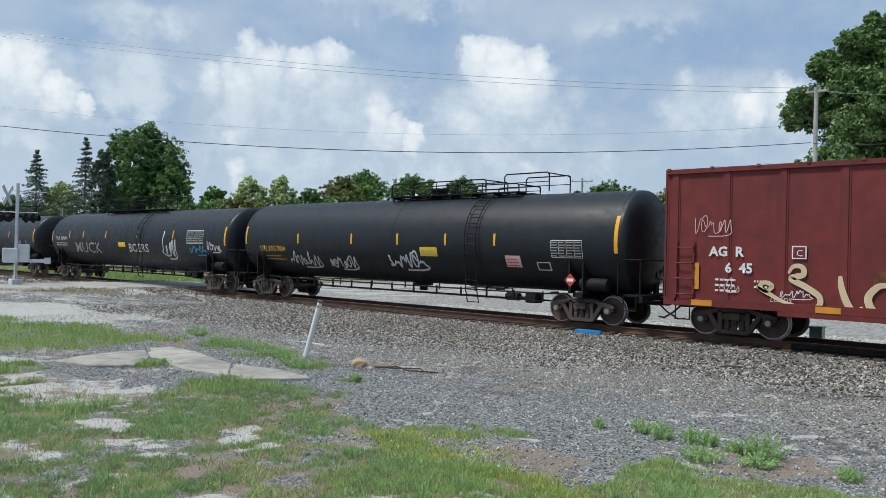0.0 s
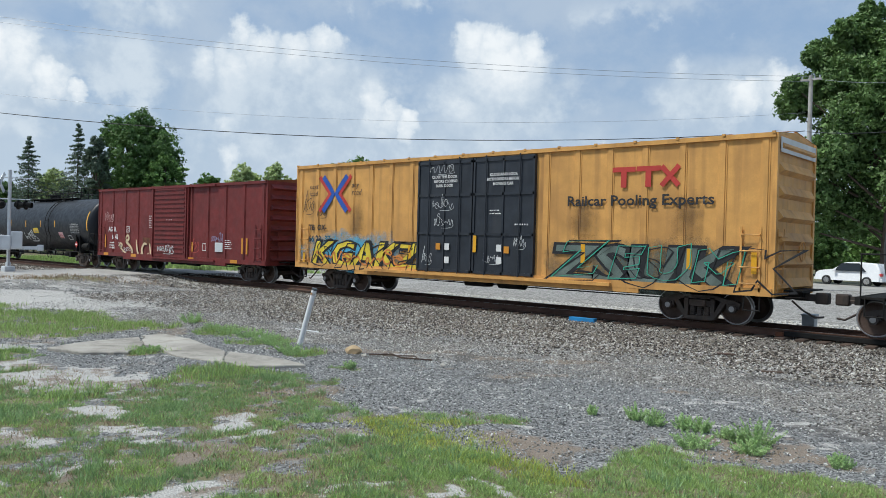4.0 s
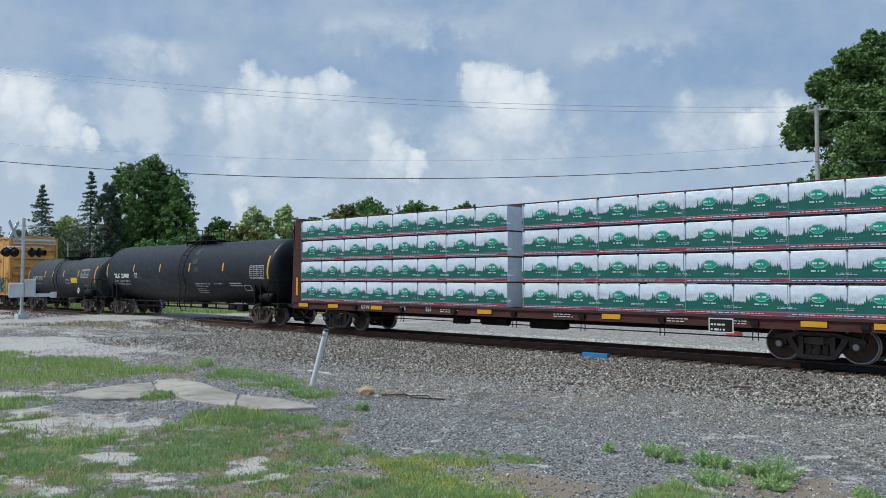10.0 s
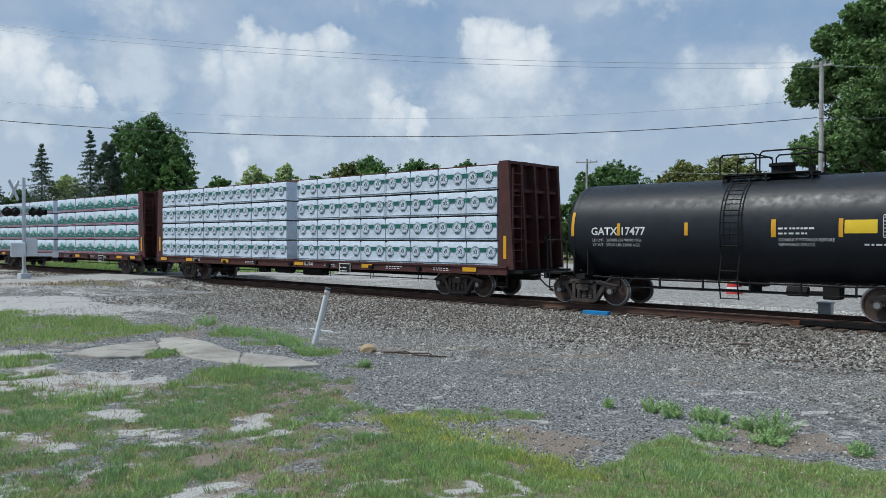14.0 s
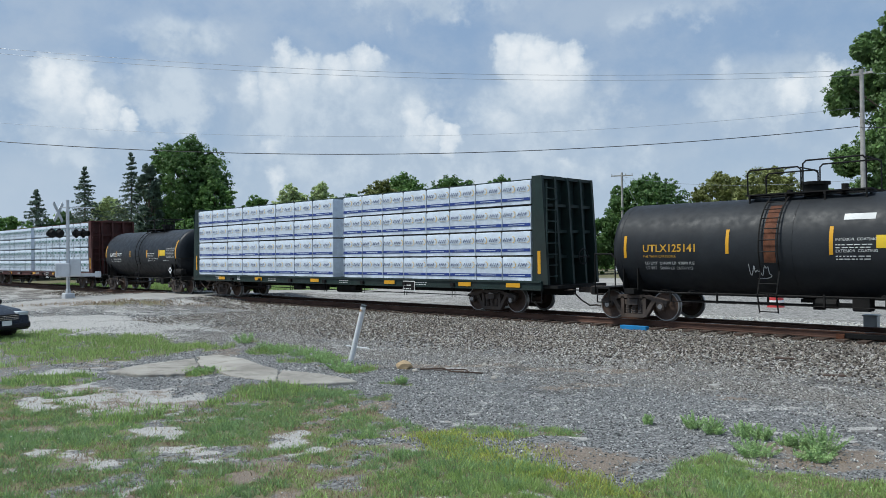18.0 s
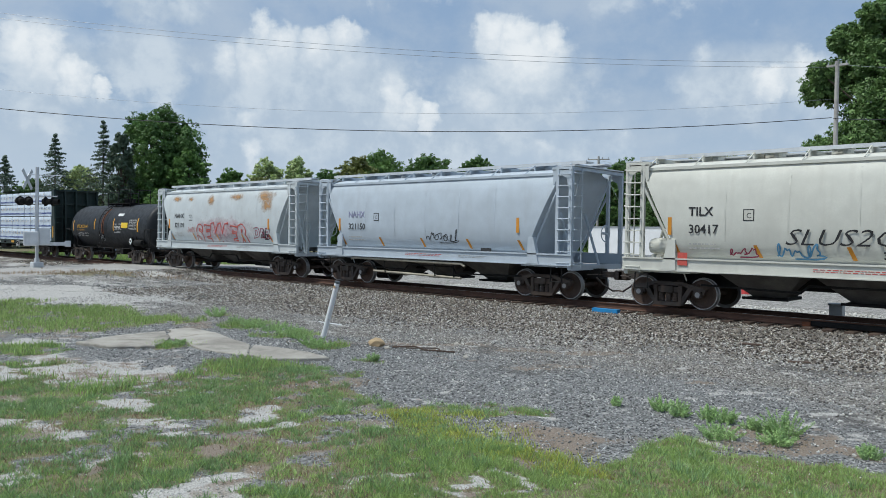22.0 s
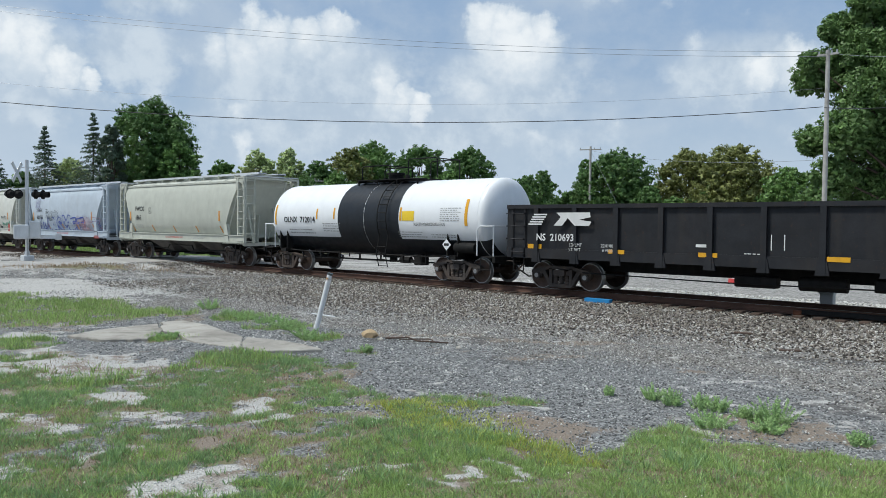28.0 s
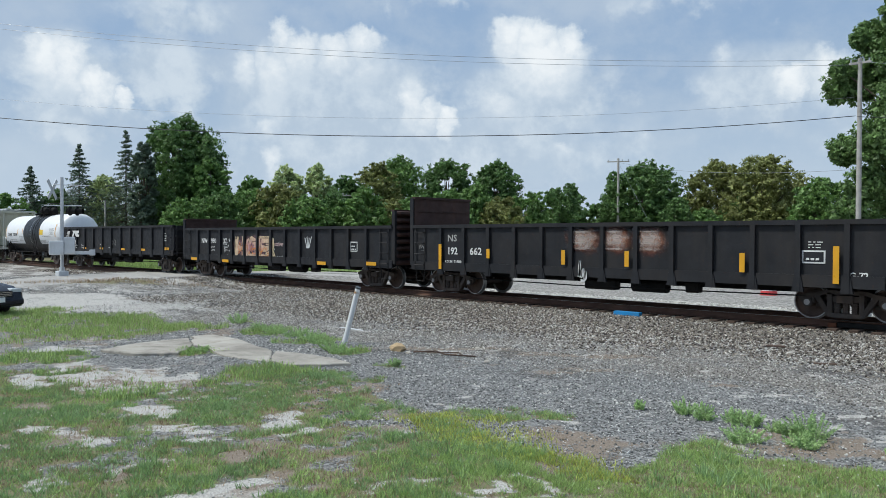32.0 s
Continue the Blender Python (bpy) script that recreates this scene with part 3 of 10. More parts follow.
def lawn(x, y):
    """How far the grass covers the ground, 0 to 1."""
    n, n2, n3 = fbm2(x, y, 1.6, 11), fbm2(x, y, 0.6, 21), fbm2(x, y, 0.26, 31)
    edge = np.interp(np.degrees(np.arctan2(-x, y)), LAWN_AZ, LAWN_D)
    g = step(edge - np.hypot(x, y) + (n - 0.5) * 0.7 + (n2 - 0.5) * 0.7 + (n3 - 0.5) * 0.5, -0.15, 0.25)
    strips = ovals(x, y, ((-21.2, 7.7, 2.6, 3.9), (-19.2, 9.5, 1.15, 1.3), (-18.3, 9.95, 0.7, 0.7), (-16.4, 10.6, 0.84, 1.0), (-14.4, 10.5, 0.72, 0.9), (-12.7, 9.9, 0.5, 0.6), (-18.8, 11.2, 0.3, 0.6),
                          (-14.7, 7.85, 0.5, 0.6), (-10.56, 9.47, 0.15, 0.3), (-9.6, 8.3, 0.25, 0.3), (-25.5, 6.6, 3.0, 3.0), (-6.74, 7.7, 0.66, 0.40), (-6.2, 8.05, 0.5, 0.32), (-16.1, 5.3, 1.0, 1.2)))
    strips = np.maximum(strips, 0.72 * ell(x, y, -37.5, 14.8, 5.5, 1.3, 50))
    g = np.maximum(g, step(strips + (n2 - 0.5) * 0.6 + (n3 - 0.5) * 0.4, 0.25, 0.6))
    slit = ovals(x, y, ((-4.85, 7.45, 0.7, 0.22), (-5.9, 7.4, 0.7, 0.13), (-7.24, 6.43, 0.55, 0.34)))      # gravel tongues between the tufts
    bare = np.maximum(bare_patches(x, y) * 1.15, 0.62 * brown_patches(x, y)) + 0.9 * slit
    g = g * (1 - 0.94 * step(bare + (n2 - 0.5) * 0.8 + (n3 - 0.5) * 1.3, 0.22, 0.72))
    worn = step(fbm2(x, y, 0.75, 41), 0.42, 0.62) * step(-x, 4.6, 6.5) * 0.9
    return np.clip(g * (1 - worn * step(n3, 0.35, 0.6)), 0, 1)


def bare_patches(x, y):
    """Pale stone patches in the turf."""
    a = ovals(x, y, ((-12.8, 5.1, 1.25, 1.1), (-13.7, 4.35, 0.45, 0.7), (-9.4, 3.66, 0.25, 0.6), (-10.0, 4.7, 0.45, 0.38), (-8.27, 5.61, 0.45, 0.34), (-7.74, 5.75, 0.3, 0.16), (-6.37, 3.54, 0.6, 0.34),
                     (-7.59, 3.59, 0.36, 0.22), (-9.88, 3.21, 0.18, 0.44), (-7.41, 2.65, 0.14, 0.33), (-7.76, 2.46, 0.12, 0.2)))
    b = ovals(x, y, ((-13.22, 6.14, 0.35, 0.4), (-5.62, 4.99, 0.45, 0.13), (-6.39, 4.12, 0.24, 0.22), (-11.6, 3.72, 0.2, 0.25), (-8.02, 4.37, 0.16, 0.2), (-8.74, 4.52, 0.14, 0.2), (-16.83, 6.1, 0.8, 0.4),
                     (-10.62, 5.68, 0.42, 0.2), (-4.48, 5.22, 0.24, 0.15), (-4.45, 5.68, 0.16, 0.12), (-11.6, 5.5, 0.5, 0.14), (-14.6, 5.2, 0.4, 0.5)))
    return np.maximum(a, b)


def brown_patches(x, y):
    """Worn brown soil in the turf and at its edge."""
    return ovals(x, y, ((-8.69, 6.26, 0.34, 0.34), (-7.37, 4.55, 0.45, 0.62), (-6.79, 5.3, 0.28, 0.39), (-5.65, 4.28, 0.25, 0.3), (-9.42, 7.58, 0.62, 0.7), (-17.34, 9.7, 0.45, 1.0), (-7.95, 5.12, 0.3, 0.28),
                        (-7.48, 3.35, 0.2, 0.2), (-6.43, 4.49, 0.25, 0.28), (-4.68, 6.46, 0.46, 0.2), (-2.82, 9.16, 0.9, 0.36), (-4.85, 7.54, 0.66, 0.3), (-2.46, 9.1, 0.42, 0.34), (-5.6, 6.2, 0.28, 0.18)))


def gravel_kinds(x, y):
    """Shares of brown ballast, pale limestone, bare earth and oily stains."""
    n, n2, n3 = fbm2(x, y, 2.6, 51), fbm2(x, y, 0.8, 61), fbm2(x, y, 0.3, 35)
    d = y - (14.9 + 0.10 * (x + 10) + (n - 0.5) * 3.2)
    ballast = step(d, -1.4, 1.2)
    apron = ovals(x, y, ((-26.6, 11.4, 3.8, 2.6), (-30.5, 10.3, 3.0, 3.4)))
    pale = 0.95 * step(apron + (n2 - 0.5) * 0.5 + (n3 - 0.5) * 0.3, 0.15, 0.5) + 0.55 * step(-x, 20, 24) * step(y, 9, 11) * step(n2, 0.4, 0.62)
    pale = pale + step(bare_patches(x, y) + (n2 - 0.5) * 0.6 + (n3 - 0.5) * 0.9, 0.08, 0.40)
    pale = np.clip(pale * (0.75 + 0.5 * n), 0, 1) * (1 - ballast * step(x, -30, -24))
    tan_dust = ovals(x, y, ((-5.8, 12.1, 0.6, 0.25), (-7.9, 11.35, 0.8, 0.28), (-9.65, 10.8, 0.3, 0.27), (-11.5, 11.6, 2.2, 0.35), (-8.6, 13.3, 2.4, 0.3), (-3.4, 9.4, 1.3, 0.5), (-4.9, 7.6, 1.0, 0.5)))
    earth = np.maximum(brown_patches(x, y), 0.8 * tan_dust) + step(n2, 0.45, 0.7) * 0.45 * step(-y, -8.8, -6.5)
    earth = np.clip(earth * (0.5 + n2), 0, 1)
    stain = ovals(x, y, ((-2.86, 10.94, 0.6, 0.43), (-7.92, 10.74, 1.0, 0.42), (-9.95, 12.3, 0.8, 0.32), (-2.2, 11.5, 0.7, 0.3), (-11.9, 10.6, 1.3, 0.5), (-4.5, 14.9, 1.0, 0.3)))
    return ballast, pale, earth, stain


def buff_zone(x, y):
    """Where the gravel beside the ballast turns from blue-grey to buff."""
    n = fbm2(x, y, 3.0, 55)
    return step(y + (n - 0.5) * 3.0 - 0.12 * (x + 8), 10.6, 12.2) * (0.55 + 0.45 * step(fbm2(x, y, 0.9, 57), 0.35, 0.6))


def height(x, y):
    z = GROUND + (fbm2(x, y, 1.7, 71) - 0.5) * 0.07 * step(20 - np.abs(y - 4), 0, 12) * step(24 + x, 0, 6)
    a = np.abs(y - TRACK_Y)
    bed = -0.225 - 0.175 * step(a, 1.05, 3.0)
    z = np.where(a < 3.2, np.maximum(bed, z * 0 - 0.40), z - 0.03 * (1 - step(a, 3.1, 6)))
    road = step(7.4 - np.abs(x + 40.5 - (y - 21) * 0.03), 0, 3.9) * step(13.5 - a, 0, 10)
    return z * (1 - road) + (-0.03) * road


def build_ground():
    xs = np.concatenate([[-4500, -2000, -900, -500, -320, -230, -170, -130, -100, -85, -75], np.arange(-68, -30, 0.8), np.arange(-30, -16, 0.13), np.arange(-16, 2.2, 0.09),
                         np.arange(3, 30, 1.5), [36, 50, 80, 140, 300, 800, 2000, 4500]])
    ys = np.concatenate([[-4500, -1500, -500, -150, -50, -20, -8, -3, -1], np.arange(0, 12, 0.09), np.arange(12, 18, 0.15), np.arange(18, 26, 0.2), np.arange(26, 60, 1.2),
                         [62, 66, 72, 80, 90, 105, 130, 170, 250, 420, 800, 2000, 4800]])
    X, Y = np.meshgrid(xs, ys, indexing="ij")
    Z = height(X, Y)
    nx, ny = len(xs), len(ys)
    idx = np.arange(nx * ny).reshape(nx, ny)
    faces = np.stack([idx[:-1, :-1], idx[1:, :-1], idx[1:, 1:], idx[:-1, 1:]], -1).reshape(-1, 4)
    mt = bpy.data.materials.new("gravel_and_earth")
    me = np_mesh("ground", np.stack([X, Y, Z], -1).reshape(-1, 3), faces, mt, True)
    x, y = X.ravel(), Y.ravel()
    ballast, pale, earth, stain = gravel_kinds(x, y)
    far_field = np.maximum(step(y, 24.2, 26) * (1 - step(y, 60, 66)) * (x > -36), 0)      # pale lot behind the line
    far_green = np.maximum(step(y, 60, 66), (y > 24) * step(-x, 44, 50))
    attrs = dict(lawn=np.clip(np.maximum(lawn(x, y) * (y < 19), far_green), 0, 1), ballast=ballast * (np.abs(y - TRACK_Y) < 6), pale=np.maximum(pale, far_field * 0.42), earth=earth, stain=stain, buff=buff_zone(x, y))
    for k, v in attrs.items():
        at = me.attributes.new(k, "FLOAT", "POINT")
        at.data.foreach_set("value", v.astype(np.float32))
    mt.use_nodes = True
    nd, lk = mt.node_tree.nodes, mt.node_tree.links
    bs = nd["Principled BSDF"]
    bs.inputs["Roughness"].default_value = 0.95
    co = nd.new("ShaderNodeTexCoord")

    def tex(kind, scale, detail=5):
        n = nd.new(kind)
        n.inputs["Scale"].default_value = scale
        if "Detail" in n.inputs and kind == "ShaderNodeTexNoise":
            n.inputs["Detail"].default_value = detail
        lk.new(co.outputs["Object"], n.inputs["Vector"])
        return n

    def mixc(f, a, b):
        n = nd.new("ShaderNodeMix")
        n.data_type = "RGBA"
        for s, v in ((n.inputs[0], f), (n.inputs[6], a), (n.inputs[7], b)):
            if isinstance(v, (int, float)):
                s.default_value = v
            elif isinstance(v, tuple):
                s.default_value = (*v, 1)
            else:
                lk.new(v, s)
        return n.outputs[2]

    def att(k):
        n = nd.new("ShaderNodeAttribute")
        n.attribute_name = k
        return n.outputs["Fac"]

    def ramp(v, a, b, lo=0.0, hi=1.0):
        n = nd.new("ShaderNodeMapRange")
        lk.new(v, n.inputs[0])
        for i, k in enumerate((a, b, lo, hi)):
            n.inputs[i + 1].default_value = k
        return n.outputs[0]

    vor = tex("ShaderNodeTexVoronoi", 40.0)
    cell = ramp(vor.outputs["Color"], 0.22, 0.85)
    grit = tex("ShaderNodeTexNoise", 55.0).outputs[0]
    mid = tex("ShaderNodeTexNoise", 1.3).outputs[0]
    grey = mixc(cell, (0.040, 0.040, 0.039), (0.30, 0.302, 0.297))
    brown = mixc(cell, (0.022, 0.019, 0.016), (0.29, 0.265, 0.235))
    limestone = mixc(ramp(grit, 0.35, 0.68), (0.27, 0.258, 0.24), (0.56, 0.545, 0.515))
    soil = mixc(ramp(grit, 0.3, 0.7), (0.105, 0.082, 0.062), (0.31, 0.255, 0.205))
    turf = mixc(ramp(grit, 0.3, 0.7), (0.085, 0.088, 0.040), (0.24, 0.215, 0.125))
    buff = mixc(cell, (0.045, 0.041, 0.037), (0.34, 0.32, 0.29))
    c = mixc(att("ballast"), mixc(att("buff"), grey, buff), brown)
    c = mixc(ramp(mid, 0.35, 0.75, 0, 0.35), c, (0.14, 0.135, 0.13))
    torn, torn2 = tex("ShaderNodeTexNoise", 7.0, 8).outputs[0], tex("ShaderNodeTexNoise", 4.0, 8).outputs[0]

    def ragged(k, n, w=1.1):
        s = nd.new("ShaderNodeMath")
        s.operation = "MULTIPLY_ADD"
        lk.new(n, s.inputs[0])
        s.inputs[1].default_value = w
        lk.new(att(k), s.inputs[2])
        return ramp(s.outputs[0], 0.5 * w + 0.3, 0.5 * w + 0.62)

    big_chips = tex("ShaderNodeTexVoronoi", 24.0)
    c = mixc(ramp(big_chips.outputs["Color"], 0.80, 0.86, 0, 0.55), c, (0.42, 0.41, 0.39))
    c = mixc(ragged("pale", torn), c, limestone)
    c = mixc(ramp(ragged("stain", torn2), 0, 1, 0, 0.62), c, (0.045, 0.040, 0.038))
    c = mixc(ragged("earth", torn2), c, soil)
    c = mixc(ragged("lawn", torn), c, turf)
    lk.new(c, bs.inputs["Base Color"])
    bp = nd.new("ShaderNodeBump")
    bp.inputs["Strength"].default_value, bp.inputs["Distance"].default_value = 0.6, 0.015
    lk.new(vor.outputs["Distance"], bp.inputs["Height"])
    lk.new(bp.outputs[0], bs.inputs["Normal"])
    return tagged(new("ground", me), "gravel, earth and patchy turf beside a railway", "ground", kind="structure")


build_ground()


def scatter_stones(name, n, area, size, material, keep, label):
    """Broken stones lying on the ground, one joined mesh."""
    x0, x1, y0, y1 = area
    x, y = rng.uniform(x0, x1, n), rng.uniform(y0, y1, n)
    k = rng.random(n) < keep(x, y)
    x, y = x[k], y[k]
    n = len(x)
    octa = np.array([(1, 0, 0), (0, 1, 0), (-1, 0, 0), (0, -1, 0), (0, 0, 0.75), (0, 0, -0.75)], float)
    fc = np.array([(0, 1, 4), (1, 2, 4), (2, 3, 4), (3, 0, 4), (1, 0, 5), (2, 1, 5), (3, 2, 5), (0, 3, 5)])
    s = size * rng.uniform(0.45, 1.25, n)
    v = octa[None] * rng.uniform(0.6, 1.25, (n, 6, 1)) * s[:, None, None] + rng.normal(0, 0.12, (n, 6, 3)) * s[:, None, None]
    a = rng.uniform(0, 6.28, n)
    ca, sa = np.cos(a)[:, None], np.sin(a)[:, None]
    tilt = rng.uniform(-0.6, 0.6, n)[:, None]
    vx, vy, vz = v[..., 0], v[..., 1], v[..., 2] + v[..., 0] * tilt
    v = np.stack([vx * ca - vy * sa + x[:, None], vx * sa + vy * ca + y[:, None], vz + (height(x, y) + s * 0.2)[:, None]], -1)
    f = (fc[None] + (np.arange(n) * 6)[:, None, None]).reshape(-1, 3)
    return tagged(new(name, np_mesh(name, v.reshape(-1, 3), f, material)), label, "gravel", kind="stuff")


def off_lawn(x, y):
    return 1 - step(lawn(x, y), 0.2, 0.7)


scatter_stones("ballast", 95000, (-30, 1.5, 12.5, 23.2), 0.032, M["stones"], lambda x, y: gravel_kinds(x, y)[0] * 0.8, "brown and white crushed ballast stones along the track")
scatter_stones("ballast_far", 16000, (-58, -30, 18.6, 24.0), 0.05, M["stones"], lambda x, y: 0.8 * (np.abs(x + 40.5) > 3.6), "brown crushed ballast stones along the track")
def loose(x, y):
    b, p, e, t = gravel_kinds(x, y)
    return (1 - b) * off_lawn(x, y) * (1 - 0.4 * e) * (1 - 0.8 * p) * (1 - 0.6 * np.clip(t, 0, 1))


scatter_stones("gravel", 110000, (-27, 1.5, 6.0, 17), 0.0175, M["stones_grey"], lambda x, y: loose(x, y) * (1 - buff_zone(x, y)), "loose blue-grey crushed gravel")
scatter_stones("buff_gravel", 110000, (-27, 1.5, 6.0, 17), 0.018, M["stones_buff"], lambda x, y: loose(x, y) * buff_zone(x, y), "loose buff gravel at the foot of the ballast")
scatter_stones("limestone_chips", 60000, (-26, 0, 2.2, 18), 0.013, M["stones_pale"], lambda x, y: off_lawn(x, y) * (0.15 + 0.85 * gravel_kinds(x, y)[1]), "small pale limestone chips")
scatter_stones("white_ballast_chips", 26000, (-26, 1.5, 8.5, 20.0), 0.027, M["stones_pale"], lambda x, y: (gravel_kinds(x, y)[0] * 0.7 + 0.22) * off_lawn(x, y) * (0.25 + 0.75 * step(fbm2(x, y, 1.6, 103), 0.35, 0.65)), "white stones among the ballast")
scatter_stones("apron_gravel", 16000, (-47, -24, 8.5, 20), 0.036, M["stones_grey"], lambda x, y: off_lawn(x, y) * (1 - gravel_kinds(x, y)[1]) * (np.abs(x + 40.5) > 3.4) * (0.35 + 0.65 * step(fbm2(x, y, 1.5, 107), 0.4, 0.6)), "grey stones on the apron beside the crossing")
scatter_stones("apron_chips", 9000, (-47, -24, 8.5, 20), 0.03, M["stones_pale"], lambda x, y: off_lawn(x, y) * (np.abs(x + 40.5) > 3.4) * step(fbm2(x, y, 1.2, 109), 0.4, 0.6), "white chips on the apron beside the crossing")
scatter_stones("lot_gravel", 9000, (-24, -3, 23.6, 27), 0.05, M["stones_pale"], lambda x, y: 0.9 + 0 * x, "pale stones heaped along the far side of the track")


def blades(name, n, area, hgt, material, keep, label, width=0.006, lean=0.5):
    """Tufts of narrow bent blades, one joined mesh."""
    x0, x1, y0, y1 = area
    x, y = rng.uniform(x0, x1, n), rng.uniform(y0, y1, n)
    k = rng.random(n) < keep(x, y)
    x, y = x[k], y[k]
    n = len(x)
    h = hgt * rng.uniform(0.45, 1.3, n) * (0.6 + 0.8 * fbm2(x, y, 0.6, 91))
    a, a2 = rng.uniform(0, 6.28, n), rng.uniform(0, 6.28, n)
    w = width * rng.uniform(0.7, 1.5, n)
    bx, by = h * lean * np.cos(a2) * rng.random(n), h * lean * np.sin(a2) * rng.random(n)
    z = height(x, y) - 0.005
    cx, cy = np.cos(a) * w, np.sin(a) * w
    v = np.stack([np.stack([x - cx, y - cy, z], -1), np.stack([x + cx, y + cy, z], -1),
                  np.stack([x + cx * 0.8 + bx * 0.4, y + cy * 0.8 + by * 0.4, z + h * 0.6], -1),
                  np.stack([x - cx * 0.8 + bx * 0.4, y - cy * 0.8 + by * 0.4, z + h * 0.6], -1),
                  np.stack([x + bx, y + by, z + h], -1)], 1)
    base = (np.arange(n) * 5)[:, None]
    f = np.concatenate([base + np.array([[0, 1, 2]]), base + np.array([[0, 2, 3]]), base + np.array([[3, 2, 4]])])
    return tagged(new(name, np_mesh(name, v.reshape(-1, 3), f, material)), label, "grass", kind="stuff")


def in_view(x, y):
    return (y > -x * 0.2) & (np.hypot(x, y) > 4.5)


def tufts(name, n, each, area, hgt, spread, material, keep, label, width=0.0035):
    """Grass in tufts whose blades fan out, one joined mesh."""
    x0, x1, y0, y1 = area
    x, y = rng.uniform(x0, x1, n), rng.uniform(y0, y1, n)
    k = rng.random(n) < keep(x, y)
    x, y = x[k], y[k]
    th = hgt * (0.40 + 1.2 * fbm2(x, y, 0.8, 91)) * rng.uniform(0.6, 1.35, len(x))
    x, y, th = np.repeat(x, each), np.repeat(y, each), np.repeat(th, each)
    n = len(x)
    a, r = rng.uniform(0, 6.28, n), rng.random(n) ** 0.7
    dx, dy = np.cos(a) * r, np.sin(a) * r
    h = th * rng.uniform(0.5, 1.25, n)
    x, y = x + dx * spread, y + dy * spread
    z = height(x, y) - 0.004
    t = rng.uniform(0, 6.28, n)
    w = width * rng.uniform(0.6, 1.4, n)
    cx, cy = np.cos(t) * w, np.sin(t) * w
    bx, by = dx * h * 0.8 + rng.normal(0, 0.28, n) * h, dy * h * 0.8 + rng.normal(0, 0.28, n) * h
    v = np.stack([np.stack([x - cx, y - cy, z], -1), np.stack([x + cx, y + cy, z], -1), np.stack([x + bx, y + by, z + h], -1)], 1)
    return tagged(new(name, np_mesh(name, v.reshape(-1, 3), np.arange(n * 3).reshape(-1, 3), material)), label, "grass", kind="stuff")


def near(x, y):
    return np.clip(1.25 - np.hypot(x, y) / 22, 0.3, 1)


tufts("grass", 150000, 9, (-17, 1, 1.5, 10.5), 0.052, 0.045, M["grass"], lambda x, y: lawn(x, y) ** 1.3 * in_view(x, y) * near(x, y) * (0.30 + 0.70 * step(x + 2.0 * (fbm2(x, y, 1.4, 92) - 0.5), -7.0, -4.6)) * (0.25 + 0.75 * step(fbm2(x, y, 0.4, 95), 0.36, 0.54)), "short patchy green grass", 0.0042)
tufts("lawn_behind", 9000, 6, (-7, 6, -5, 4.6), 0.07, 0.06, M["grass"], lambda x, y: lawn(x, y) * (1 - in_view(x, y)) * (0.3 + 0.7 * step(fbm2(x, y, 0.5, 95), 0.38, 0.56)), "short grass round the viewpoint", 0.004)
tufts("blue_green_grass", 80000, 9, (-17, 1, 1.5, 10.5), 0.050, 0.05, M["grass_blue"], lambda x, y: lawn(x, y) * in_view(x, y) * near(x, y) * (0.12 + 0.88 * step(-x, 3.5, 6.5)) * step(fbm2(x, y, 0.5, 93), 0.38, 0.54), "coarser bluish green grass tufts in the lawn", 0.0055)
tufts("tall_grass_tufts", 2600, 22, (-17, 1, 1.5, 10.5), 0.12, 0.05, M["grass_blue"], lambda x, y: lawn(x, y) ** 2 * in_view(x, y) * step(fbm2(x, y, 0.9, 94), 0.44, 0.64), "taller green grass tufts standing out of the lawn", 0.0045)
tufts("straggling_grass", 9000, 7, (-16, 0, 1.5, 10.5), 0.05, 0.06, M["grass_dry"], lambda x, y: in_view(x, y) * step(bare_patches(x, y) + brown_patches(x, y), 0.02, 0.5) * step(fbm2(x, y, 0.4, 101), 0.42, 0.6), "dry straggling grass over bare patches")
blades("grass_strip", 95000, (-32, -11, 4.5, 13), 0.11, M["grass"], lambda x, y: lawn(x, y) ** 2 * in_view(x, y), "unmown grass strip between gravel and slab", 0.006, 0.8)
blades("verge_weeds", 9000, (-46, -30, 11, 19), 0.13, M["grass_dry"], lambda x, y: step(0.72 * ell(x, y, -37.5, 14.8, 5.5, 1.3, 50) + (fbm2(x, y, 1.1, 105) - 0.5) * 0.9, 0.2, 0.6), "sparse dry weeds on the shoulder of the crossing", 0.012, 1.0)
blades("yellow_grass", 110000, (-9, 0, 5.0, 10.5), 0.06, M["grass_y"], lambda x, y: np.clip(lawn(x, y) + 0.3, 0, 1) * in_view(x, y) * step(0.25 * fbm2(x, y, 0.5, 97) + ovals(x, y, ((-6.8, 6.95, 0.7, 0.45), (-5.83, 6.86, 0.6, 0.36), (-5.0, 6.77, 0.6, 0.3), (-4.38, 6.66, 0.35, 0.2))), 0.25, 0.6), "yellowish grass at the edge of the gravel", 0.004, 1.0)
blades("dry_grass", 90000, (-15, 0, 1.5, 10.5), 0.045, M["grass_dry"], lambda x, y: in_view(x, y) * lawn(x, y) ** 0.5 * step(fbm2(x, y, 0.7, 99) + 0.4 * brown_patches(x, y) + 0.10 * step(-x, 4, 7), 0.47, 0.62), "dry brown grass thatch", 0.004, 1.1)
blades("far_verge_grass", 16000, (-75, -40, 24.5, 34), 0.25, M["grass"], lambda x, y: 0.9 + 0 * x, "rough grass verge beyond the crossing", 0.03)


